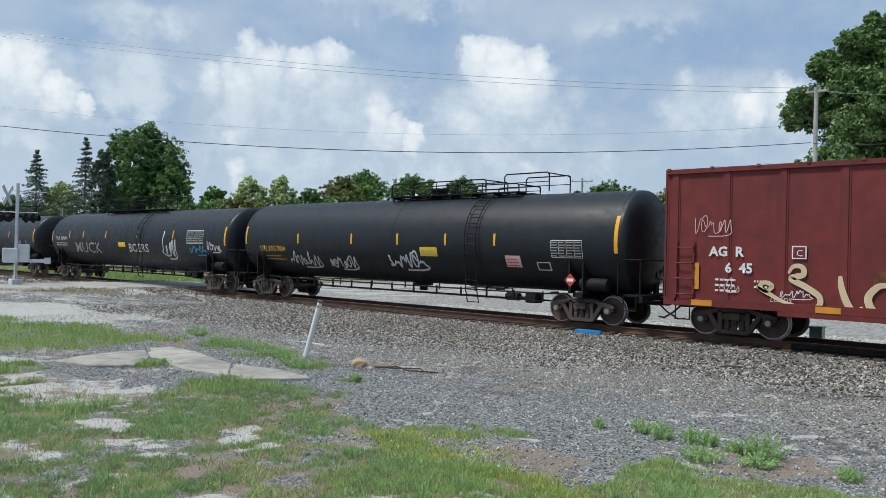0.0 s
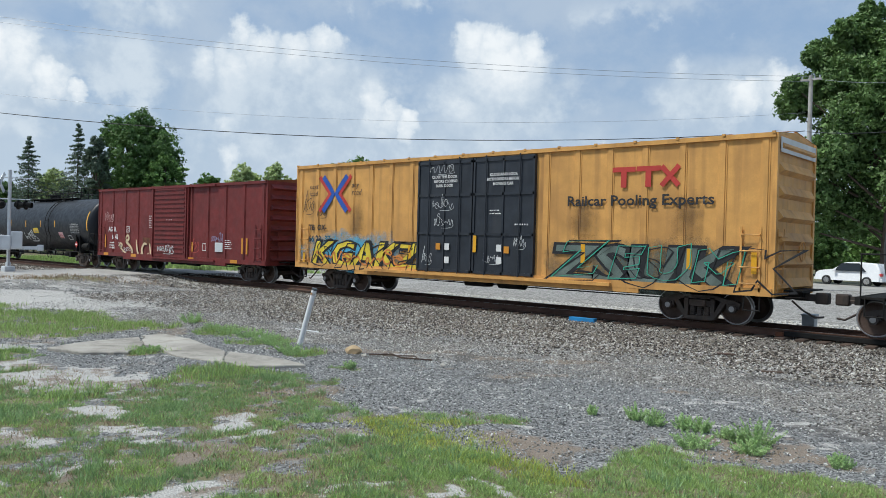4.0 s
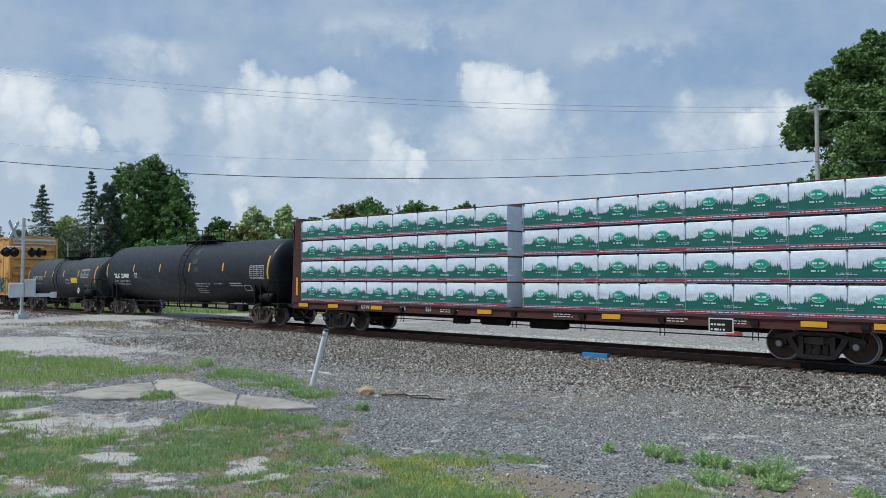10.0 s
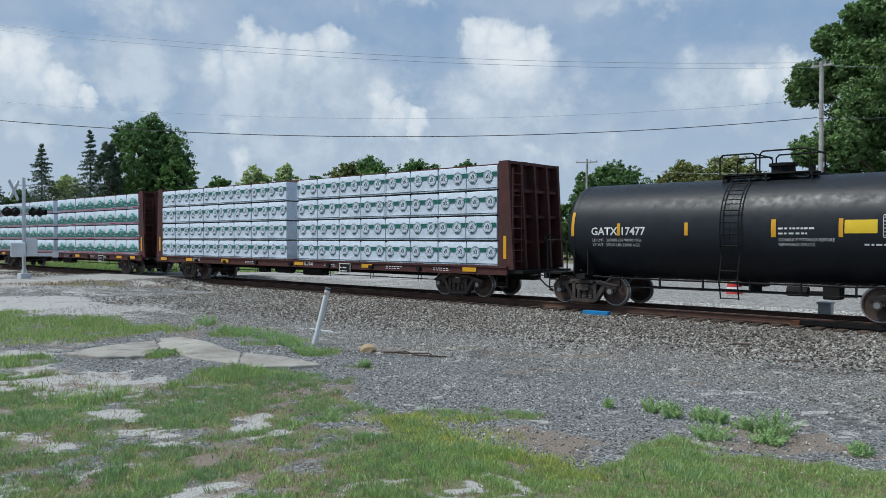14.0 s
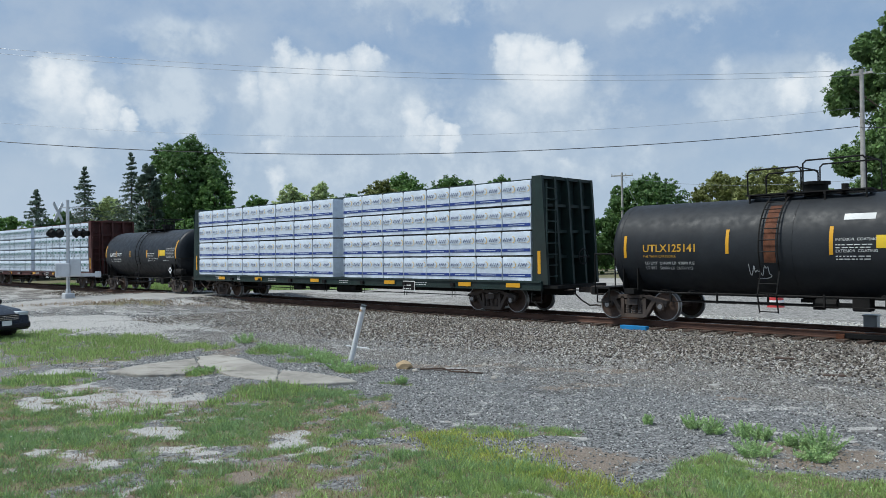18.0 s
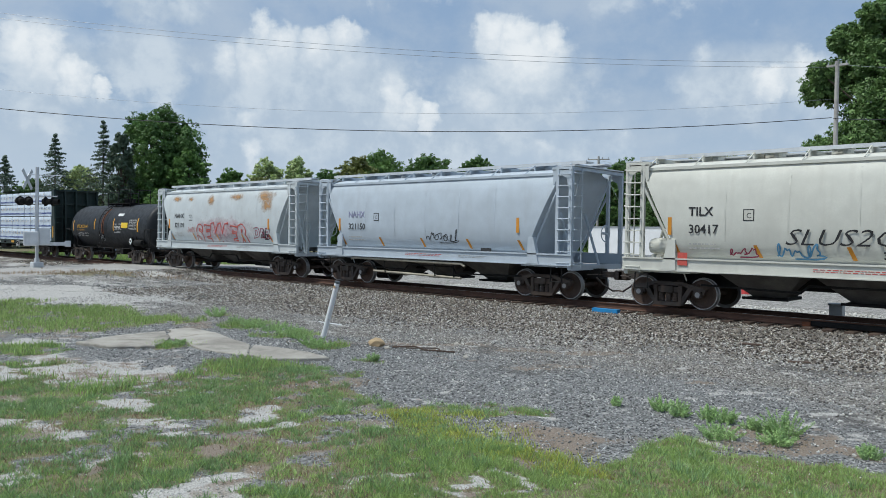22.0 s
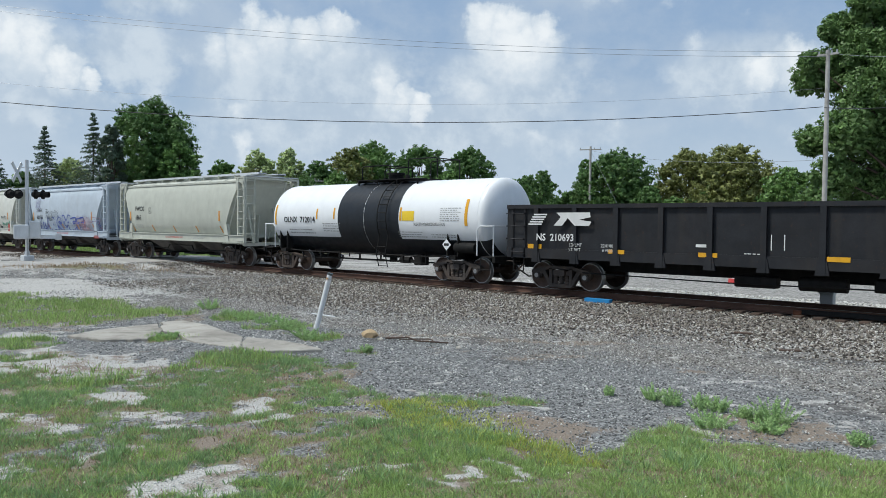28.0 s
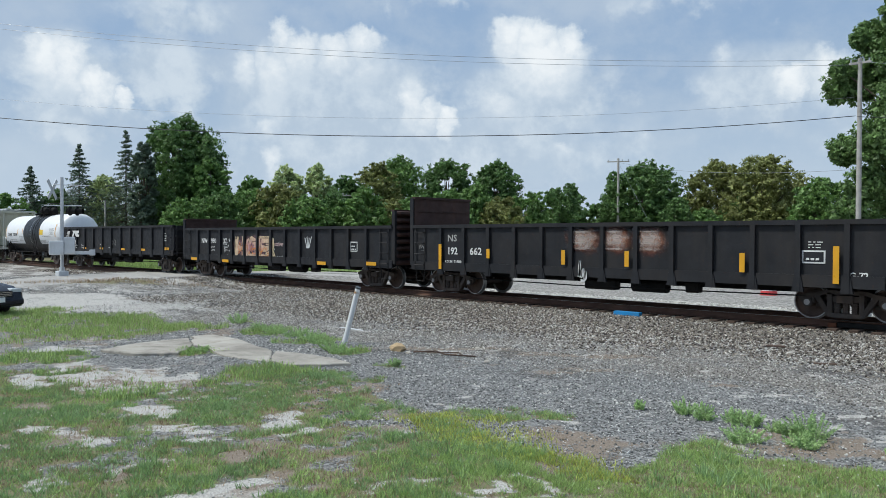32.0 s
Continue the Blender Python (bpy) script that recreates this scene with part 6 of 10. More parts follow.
    letters(c, "LORDS", -5.05, 1.02, 0.12, M["spray_white"], yy - 0.004, shear=0.1, name="graffiti_tag")
    scribble(c, -7.1, 2.72, 1.0, 0.5, M["spray_pink"], 3, 5, 0.02, yy)
    scribble(c, -6.35, 1.25, 0.5, 0.35, M["spray_pink"], 4, 4, 0.018, yy)
    scribble(c, -1.2, 1.15, 1.6, 0.55, M["spray_white"], 5, 7, 0.03, -HALF - 0.105)
    scribble(c, 2.6 - 1.1, 1.3, 1.0, 0.6, M["spray_red"], 6, 5, 0.02, yy)
    scribble(c, 3.6, 1.75, 0.9, 0.5, M["spray_lilac"], 7, 6, 0.02, yy)
    scribble(c, -4.9, 1.15, 0.8, 0.25, M["spray_white"], 9, 5, 0.02, yy)
    patch(c, -2.75, -2.05, 1.5, 1.85, M["rust"], yy, name="rust_patch")
    return c


def build_tbox():
    z0, z1 = 0.85, 4.95
    c = box_car(8.25, 27.15, z0, z1, (10.45, 25.1), M["yellow"], M["yellow"], "faded yellow high-cube box car with black plug doors and sprayed graffiti", (-2.65, 2.35), 7, 7, 7)
    for a, b_ in ((-2.62, -0.16), (-0.12, 2.32)):
        d = part("door", B().box(a, b_, -HALF - 0.05, -HALF + 0.03, z0 + 0.15, z1 - 0.15), M["door_black"], c, "black double plug door")
        fr = B()
        for z in (z0 + 0.2, z0 + 1.45, z0 + 2.75, z1 - 0.25):
            fr.box(a, b_, -HALF - 0.085, -HALF - 0.05, z - 0.04, z + 0.04)
        for x in (a + 0.04, (a + b_) / 2, b_ - 0.04):
            fr.box(x - 0.035, x + 0.035, -HALF - 0.085, -HALF - 0.05, z0 + 0.15, z1 - 0.15)
        part("door_frame", fr, M["door_black"], d)
        part("lock_rod", B().tube([(a + 0.55, -HALF - 0.11, z0 + 0.1), (a + 0.55, -HALF - 0.11, z1 - 0.1)], 0.022, 6).tube([(b_ - 0.55, -HALF - 0.11, z0 + 0.1), (b_ - 0.55, -HALF - 0.11, z1 - 0.1)], 0.022, 6), M["door_black"], d)
    part("door_track", B().box(-5.2, 5.0, -HALF - 0.14, -HALF - 0.02, z0 + 0.02, z0 + 0.12), M["yellow"], c)
    yy = -HALF - 0.014
    yd = -HALF - 0.092
    for i, t in enumerate(("CLOSE THIS DOOR", "BEFORE CLOSING", "MAIN DOOR")):
        letters(c, t, -1.95 + 0.1 * i, 4.18 - 0.15 * i, 0.095, M["white_mark"], yd, bold=0.003)
    for i, t in enumerate(("CLOSE AND LOCK", "BOTH DOORS BEFORE", "MOVING CAR")):
        letters(c, t, 0.45 + (0.12, 0.0, 0.25)[i], 4.18 - 0.15 * i, 0.095, M["white_mark"], yd, bold=0.003)
    letters(c, "next", -8.65, 4.0, 0.21, M["black_mark"], yy, shear=0.25)
    letters(c, "load", -8.65, 3.72, 0.21, M["black_mark"], yy, shear=0.25)
    letters(c, "any", -6.15, 4.0, 0.21, M["black_mark"], yy, shear=0.25)
    letters(c, "road", -6.15, 3.72, 0.21, M["black_mark"], yy, shear=0.25)
    letters(c, "TB  OX-", -8.65, 2.36, 0.22, M["black_mark"], yy, bold=0.01, shear=0.1)
    letters(c, "66 23  37", -8.65, 1.90, 0.25, M["black_mark"], yy, bold=0.01)
    letters(c, "Railcar Pooling Experts", 3.45, 3.18, 0.30, M["black_mark"], yy - 0.004, bold=0.008, wide=1.16)
    # crossed-arrow emblem: red and blue bent bands that meet in the middle
    for s_ in (-1, 1):
        for mt_, off, w, k in ((M["red_mark"], 0.30, 0.17, 0), (M["blue_mark"], 0.08, 0.21, 1)):
            b = B()
            ribbon(b, [(-7.1 + s_ * (off + 0.62), 4.46), (-7.1 + s_ * (off + 0.2), 4.02), (-7.1 + s_ * off, 3.78), (-7.1 + s_ * (off + 0.2), 3.54), (-7.1 + s_ * (off + 0.62), 3.10)], w, yy - 0.004 - 0.003 * k)
            part("emblem_band", b, mt_, c)
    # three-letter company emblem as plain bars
    b = B()
    for x, w in ((4.95, 0.72), (5.70, 0.72)):
        b.box(x, x + w, yy - 0.008, yy - 0.003, 4.12, 4.26)
        b.box(x + w * 0.38, x + w * 0.62, yy - 0.008, yy - 0.003, 3.68, 4.12)
    b2 = B()
    ribbon(b2, [(6.45, 4.24), (6.95, 3.70)], 0.14, yy - 0.010)
    ribbon(b2, [(6.95, 4.24), (6.45, 3.70)], 0.14, yy - 0.012)
    part("emblem", b, M["red_mark"], c)
    part("emblem", b2, M["red_mark"], c)
    # graffiti
    stain(c, -9.4, -2.6, 0.75, 2.45, M["haze_cyan"], yy - 0.001, name="graffiti_ground", label="cyan sprayed ground of a graffiti piece")
    letters(c, "KGAKZ", -8.5, 1.0, 0.95, M["spray_black"], yy - 0.004, bold=0.10, wide=1.35, shear=0.25, name="graffiti_piece", label="black sprayed letter shadows")
    letters(c, "KGAKZ", -8.5, 1.03, 0.92, M["spray_yellow"], yy - 0.008, bold=0.03, wide=1.37, shear=0.25, name="graffiti_piece", label="yellow sprayed letter fill")
    outline(c, "SRKEK", -8.4, 1.02, 0.9, M["spray_black"], yy - 0.012, 1.35, 0.35, 0.035, seed=14)
    scribble(c, -8.3, 1.1, 5.0, 0.6, M["spray_orange"], 21, 9, 0.07, yy - 0.014)
    stain(c, 2.3, 9.3, 0.55, 2.35, M["haze_moss"], yy - 0.001, name="graffiti_ground", label="dark sprayed ground of a graffiti piece")
    letters(c, "ZSUK", 2.9, 0.95, 1.1, M["spray_black"], yy - 0.004, bold=0.11, wide=1.5, shear=0.12, name="graffiti_piece", label="black sprayed letter shadows")
    letters(c, "ZSUK", 2.9, 0.98, 1.07, M["spray_moss"], yy - 0.008, bold=0.03, wide=1.5, shear=0.12, name="graffiti_piece", label="grey-green sprayed letter fill")
    outline(c, "ZSUK", 3.0, 1.05, 1.0, M["spray_black"], yy - 0.012, 1.45, 0.3, 0.03, seed=15)
    outline(c, "ZEUM", 3.2, 1.15, 0.8, M["spray_teal"], yy - 0.018, 1.5, 0.2, 0.018, seed=16)
    for x in (-6.4, 3.4, 6.6):
        stain(c, x, x + 1.2, 1.9, 3.6, M["soot"], yy + 0.003, name="grime_streak")
    scribble(c, -9.1, 3.1, 0.7, 0.9, M["spray_black"], 24, 4, 0.02, yy)
    scribble(c, -8.2, 2.9, 0.6, 0.5, M["spray_black"], 25, 4, 0.02, yy)
    for x, z, w, hh, sd in ((-2.0, 3.15, 1.0, 0.5, 31), (-1.9, 2.55, 0.9, 0.5, 32), (-2.2, 4.35, 1.2, 0.3, 33), (-2.4, 1.3, 0.5, 0.6, 34), (1.5, 1.9, 0.5, 0.5, 35), (0.3, 1.4, 0.8, 0.5, 36)):
        scribble(c, x, z, w, hh, M["spray_white"], sd, 5, 0.012, yd)
    for x, z, mt_ in ((-1.7, 1.75, M["orange"]), (-1.3, 1.75, M["white_mark"]), (0.9, 1.75, M["white_mark"]), (1.2, 1.7, M["orange"]), (0.9, 1.35, M["white_mark"]), (-1.3, 1.3, M["white_mark"])):
        patch(c, x, x + 0.2, z, z + 0.22, mt_, yd, name="sticker")
    for x, zz in ((-8.9, 0.9), (-3.0, 1.4), (0.0, 1.7), (4.05, 1.5), (7.3, 1.45), (9.0, 1.4)):
        patch(c, x - 0.07, x + 0.07, zz, zz + 0.55, M["amber"], yy - 0.01 if abs(x) > 2.7 else yd, name="reflector_strip")
    small_print(c, 0.6, 2.95, 0.5, 0.2, 2, M["white_mark"], yd, seed=9)
    small_print(c, 1.6, 2.6, 0.6, 0.12, 1, M["white_mark"], yd, seed=10)
    x = 9.45
    part("end_top_panel", B().box(x + 0.052, x + 0.075, -1.42, 1.42, 4.48, 4.86), M["white_mark"], c, "unpainted pale panel at the top of the end")
    return c


build_agr()
build_tbox()


# ---- tank cars of the train ----
def small_set(c, tk, x, z, w, h, n, m=None, seed=0):
    return small_print(c, x, z, w, h, n, m or M["white_mark"], tank=tk, seed=seed)


def data_panel(c, tk, x, z, w, h, seed):
    p = patch(c, x, x + w, z + h, z + h + 0.025, M["white_mark"], tank=tk, name="data_panel", off=0.008)
    b = B()
    r = random.Random(seed)
    for i in range(6):
        for j in range(4):
            z0, z1 = z + h * (i + 0.30) / 6, z + h * (i + 0.66) / 6
            x0 = x + w * (j + 0.06) / 4
            x1 = x0 + w / 4 * r.uniform(0.6, 0.9)
            b.add([(x0, on_shell(z0, tk, 0.012), z0), (x1, on_shell(z0, tk, 0.012), z0), (x1, on_shell(z1, tk, 0.012), z1), (x0, on_shell(z1, tk, 0.012), z1)], [(0, 1, 2, 3)])
    part("data_rows", b, M["grey_mark"], p)
    for j in range(5):
        patch(p, x + w * j / 4 - 0.006, x + w * j / 4 + 0.006, z, z + h, M["white_mark"], tank=tk, name="data_rule", off=0.010)
    patch(p, x, x + w, z - 0.015, z, M["white_mark"], tank=tk, name="data_rule", off=0.008)


def strips(h, zc, xs, big=0.62):
    out = [(-h + 0.08, zc - big * 0.3, zc + big * 0.7, 0.10), (h - 0.10, zc - big * 0.45, zc + big * 0.95, 0.12)]
    return out + [(x, zc + 0.02, zc + 0.42, 0.10) for x in xs]


def build_tanks():
    blk, fr = M["black"], M["frame_black"]
    # leading tank car, only its rear is seen
    c, tk = tank_car(-70.5, -53.6, 1.52, 2.45, (-69.5, -54.6), (blk, fr), "long black tank car at the head of the visible train", strips(8.4, 2.45, (-5, 0, 4)), 1.0, (-2, 3, 0.2, ((-2, 1, .5), (1.2, 3, .8))), 1)
    scribble(c, 5.0, 1.7, 2.2, 0.6, M["spray_lilac"], 91, 5, 0.05, tank=tk)
    # long tank with tags
    c, tk = tank_car(-50.6, -31.1, 1.55, 2.45, (-49.6, -32.6), (blk, fr), "long black tank car with white graffiti tags", strips(9.75, 2.45, (-7.2, -5.3, -2.4, 1.2, 5.0)), 1.6, (-4.2, 2.6, -1.6, ((-4.2, -1.0, .72), (-0.8, 2.6, .78))), 2)
    letters(c, "TILX  290697", -9.1, 2.35, 0.2, M["white_mark"], tank=tk)
    small_set(c, tk, -9.1, 2.0, 1.6, 0.25, 2, seed=2)
    burner(c, "MUCK", -6.6, 1.62, 0.62, M["grey_mark"], blk, wide=1.4, tank=tk, line_w=0.01)
    burner(c, "BOERS", 0.2, 1.75, 0.45, M["spray_white"], blk, wide=1.2, tank=tk, line_w=0.01)
    scribble(c, 3.6, 1.6, 1.4, 1.2, M["spray_white"], 93, 4, 0.07, tank=tk)
    scribble(c, 6.4, 1.75, 1.6, 0.5, M["cyan"], 94, 5, 0.05, tank=tk)
    scribble(c, 8.0, 1.9, 1.2, 0.5, M["spray_white"], 95, 4, 0.05, tank=tk)
    patch(c, -0.9, -0.1, 2.0, 2.25, M["lemon"], tank=tk, name="notice_panel")
    data_panel(c, tk, 6.3, 2.25, 1.5, 0.6, 5)
    # UTLX long tank
    c, tk = tank_car(-29.5, -10.95, 1.58, 2.50, (-28.45, -12.43), (blk, fr), "long matt black tank car with yellow reflector strips and white tags",
                     strips(9.27, 2.50, (-4.6, -0.9, 1.6, 3.9, 6.0 + 0.1), 0.78)[:2] + [(x, 2.32, 2.72, 0.09) for x in (-5.5, -2.2, 0.3, 2.63, 4.76)],
                     3.8, (-1.0, 5.0, 0.9, ((-1.0, 3.6, .55), (3.2, 5.0, .35), (4.4, 6.2, .66))), 3, placard=(7.6, M["red_mark"]))
    letters(c, "UTLX957884", -8.2, 1.98, 0.235, M["ochre"], tank=tk, bold=0.004)
    small_set(c, tk, -8.0, 1.62, 1.5, 0.26, 2, M["ochre"], 7)
    scribble(c, -6.3, 1.42, 1.9, 0.55, M["spray_white"], 41, 7, 0.05, tank=tk)
    scribble(c, -3.85, 1.40, 1.6, 0.6, M["spray_white"], 42, 6, 0.055, tank=tk)
    scribble(c, -0.35, 1.5, 1.9, 0.65, M["spray_white"], 43, 6, 0.07, tank=tk)
    patch(c, 1.4, 2.22, 1.93, 2.25, M["lemon"], tank=tk, name="notice_panel")
    small_print(c, 1.47, 1.99, 0.7, 0.2, 2, M["grey_mark"], tank=(tk[0] + 0.005, tk[1]), seed=8)
    patch(c, 5.15, 5.75, 1.65, 2.02, M["pink"], tank=tk, name="notice_panel")
    small_print(c, 5.2, 1.68, 0.5, 0.3, 3, M["red_mark"], tank=(tk[0] + 0.005, tk[1]), seed=9)
    data_panel(c, tk, 6.95, 2.0, 1.1, 0.50, 3)
    patch(c, 6.35, 6.85, 1.58, 1.84, M["white_mark"], tank=tk, name="stencil_frame")
    patch(c, 6.39, 6.81, 1.61, 1.81, blk, tank=tk, name="stencil_field", off=0.010)
    # GATX small grey tank
    c, tk = tank_car(29.75, 40.1, 1.28, 2.06, (30.2, 38.75), (M["tank_grey"], fr), "weathered grey-black tank car on sooty trucks",
                     strips(5.17, 2.1, (-2.36, -1.11, 0.57, 2.74), 0.7), -0.5, (-0.9, 1.5, 0.7, ((-0.9, 0.4, .45), (0.65, 2.1, .85))), 4, placard=(3.3, M["white"]))
    letters(c, "GATX 6320", -4.3, 1.96, 0.23, M["white_mark"], tank=tk)
    small_set(c, tk, -4.3, 1.68, 1.7, 0.12, 1, M["grey_mark"], 12)
    patch(c, 1.7, 2.6, 1.76, 2.08, M["lemon"], tank=tk, name="notice_panel")
    data_panel(c, tk, 3.14, 2.1, 1.06, 0.45, 6)
    small_set(c, tk, 0.9, 1.7, 0.7, 0.35, 4, M["grey_mark"], 13)
    small_set(c, tk, 3.5, 1.4, 0.7, 0.3, 3, M["grey_mark"], 14)
    # TILX tank
    c, tk = tank_car(42.05, 57.75, 1.5, 2.37, (42.86, 56.77), (blk, fr), "black tank car with faded grey patches and white stencils",
                     strips(7.85, 2.37, (-4.6, -1.74, 1.18, 4.19), 0.72), 0.6, (-0.67, 2.4, 0.4, ((-0.67, 0.9, .62), (1.42, 2.6, .80))), 5)
    letters(c, "TILX  254089", -6.88, 2.08, 0.23, M["white_mark"], tank=tk, bold=0.012)
    patch(c, -4.5, -4.23, 2.1, 2.34, M["white_mark"], tank=tk, name="stencil_frame")
    patch(c, -4.47, -4.26, 2.13, 2.31, blk, tank=tk, name="stencil_field", off=0.010)
    letters(c, "C", -4.43, 2.15, 0.13, M["white_mark"], tank=tk, off=0.016)
    letters(c, "LD LMT  211100 LB  95700 KG", -6.9, 1.86, 0.10, M["white_mark"], tank=tk)
    letters(c, "LT WT   74900 LB  34000 KG", -6.9, 1.70, 0.10, M["white_mark"], tank=tk)
    small_set(c, tk, 1.6, 1.66, 1.4, 0.22, 2, seed=15)
    small_set(c, tk, 1.65, 1.36, 0.9, 0.25, 3, seed=16)
    small_set(c, tk, 3.3, 1.78, 0.9, 0.10, 1, seed=17)
    small_set(c, tk, 4.6, 1.7, 1.2, 0.22, 2, seed=18)
    data_panel(c, tk, 6.4, 2.05, 1.06, 0.55, 7)
    patch(c, 5.75, 6.3, 1.5, 1.76, M["white_mark"], tank=tk, name="stencil_frame")
    patch(c, 5.79, 6.26, 1.53, 1.73, blk, tank=tk, name="stencil_field", off=0.010)
    for x, z, w, hh, sd in ((1.35, 2.75, 0.5, 0.25, 1), (1.6, 2.35, 0.4, 0.25, 2), (1.3, 3.2, 0.3, 0.3, 3)):
        patch(c, x, x + w, z, z + hh, M["tank_grey"], tank=tk, name="primer_patch")
    scribble(c, -4.2, 1.85, 2.4, 0.35, M["tank_grey"], 44, 6, 0.16, tank=tk, name="faded_patch")
    # GATX 17477
    c, tk = tank_car(109.6, 119.3, 1.42, 2.24, (109.9, 118.76), (blk, fr), "glossy black tank car with a yellow notice panel",
                     strips(4.85, 2.3, (-2.95, -0.3, 1.95, 3.05 - 0.3), 0.72)[:2] + [(-3.22, 2.1, 2.45, 0.10), (-1.17, 2.1, 2.45, 0.10), (1.14, 2.05, 2.5, 0.12), (2.7, 2.05, 2.5, 0.10)],
                     0.04, (-0.57, 1.9, 0.9, ((-0.57, 0.4, .62), (0.5, 1.76, .66))), 6, placard=(4.2, M["white"]))
    letters(c, "GATX 17477", -4.13, 2.12, 0.23, M["white_mark"], tank=tk, bold=0.006)
    letters(c, "LD LMT  207900 LBS 94300 KGS", -4.1, 1.93, 0.085, M["white_mark"], tank=tk)
    letters(c, "LT WT   55100 LBS 25000 KGS", -4.1, 1.79, 0.085, M["white_mark"], tank=tk)
    patch(c, 2.78, 3.48, 2.14, 2.46, M["lemon"], tank=tk, name="notice_panel")
    data_panel(c, tk, 3.6, 2.05, 1.0, 0.5, 8)
    small_set(c, tk, 1.25, 2.12, 0.9, 0.25, 2, seed=19)
    letters(c, "CONSULT FITTINGS BEFORE", 1.25, 1.95, 0.075, M["white_mark"], tank=tk)
    letters(c, "REPAIRING TRUCK", 1.25, 1.83, 0.075, M["white_mark"], tank=tk)
    small_set(c, tk, 3.2, 1.85, 0.7, 0.12, 1, seed=20)
    # UTLX 125141
    c, tk = tank_car(147.35, 157.5, 1.36, 2.10, (147.75, 155.85), (M["tank_soot"], fr), "black tank car with ochre lettering and a rusty ladder strip",
                     [(-4.78, 1.85, 2.5, 0.09), (-1.67, 1.95, 2.6, 0.09), (0.95, 1.9, 2.6, 0.09), (4.0, 1.85, 2.6, 0.11)], -0.55, (-1.45, 1.65, 0.15, ((-1.4, 0.0, .74), (0.05, 1.55, .88))), 7, placard=(3.4, M["white"]))
    letters(c, "UTLX125141", -4.2, 2.02, 0.22, M["ochre"], tank=tk, bold=0.004)
    letters(c, "THE TANK CAR PEOPLE", -4.2, 1.86, 0.07, M["ochre"], tank=tk)
    letters(c, "LD LMT  204600 LB  92800 KG", -4.15, 1.66, 0.085, M["white_mark"], tank=tk)
    letters(c, "LT WT   58400 LB  26500 KG", -4.15, 1.52, 0.085, M["white_mark"], tank=tk)
    patch(c, 1.95, 2.78, 2.05, 2.36, M["lemon"], tank=tk, name="notice_panel")
    data_panel(c, tk, 2.95, 2.0, 0.9, 0.5, 9)
    letters(c, "INTERIOR  COATING", 1.05, 2.24, 0.07, M["white_mark"], tank=tk)
    small_set(c, tk, 1.05, 2.06, 0.8, 0.14, 2, seed=22)
    letters(c, "EXTERIOR  COATING", 1.05, 1.96, 0.07, M["white_mark"], tank=tk)
    small_set(c, tk, 1.05, 1.78, 0.8, 0.14, 2, seed=28)
    patch(c, 1.2, 1.9, 2.75, 2.9, M["white_mark"], tank=tk, name="sticker")
    patch(c, -0.7, -0.4, 1.7, 3.2, M["rust"], tank=tk, name="rust_streak")
    scribble(c, -1.2, 1.35, 0.6, 0.4, M["spray_white"], 47, 3, 0.02, tank=tk)
    # white tank with a black band
    c, tk = tank_car(229.35, 240.95, 1.44, 2.24, (229.9, 239.66), (M["white"], fr), "clean white tank car with black belly and black middle band",
                     [(-5.7, 1.95, 2.8, 0.10), (-2.87, 2.2, 2.62, 0.09), (-1.78, 2.2, 2.64, 0.09), (2.02, 2.15, 2.64, 0.10), (5.2, 1.98, 2.9, 0.13)], 1.1,
                     (-1.3, 2.2, 0.3, ((-1.0, 0.6, .62), (1.6, 3.1, .80))), 8, placard=(4.35, M["white"]), white_top=True)
    h = 11.6 / 2
    part("belly_paint", B().turned_x([(-h - 0.3, 1.30), (-h - 0.15, 1.42), (-h, 1.444), (h, 1.444), (h + 0.15, 1.42), (h + 0.3, 1.30)], 0, 2.24, 40, 2.13, 4.15), M["black"], c, "black painted belly", 40)
    part("middle_band", B().turned_x([(-1.54, 1.447), (1.92, 1.447)], 0, 2.24, 48), M["black"], c, "black painted middle band", 40)
    tk2 = (1.445, 2.24)
    letters(c, "OLNX  712014", -5.1, 2.06, 0.24, M["black_mark"], tank=tk2, bold=0.008)
    small_set(c, tk2, -4.8, 1.60, 1.9, 0.26, 2, M["grey_mark"], 23)
    small_set(c, tk2, -2.5, 1.7, 1.1, 0.4, 4, M["grey_mark"], 24)
    patch(c, 2.1, 2.72, 2.15, 2.5, M["lemon"], tank=tk2, name="notice_panel")
    letters(c, "SODIUM HYDROXIDE SOLUTION", 2.7, 1.97, 0.12, M["black_mark"], tank=tk2, wide=0.62)
    small_set(c, tk2, 1.85, 1.55, 1.4, 0.25, 3, M["grey_mark"], 25)
    small_set(c, tk2, 3.5, 1.56, 1.4, 0.16, 2, M["grey_mark"], 26)
    small_set(c, tk2, 4.0, 2.15, 1.0, 0.5, 7, M["grey_mark"], 27)


build_tanks()


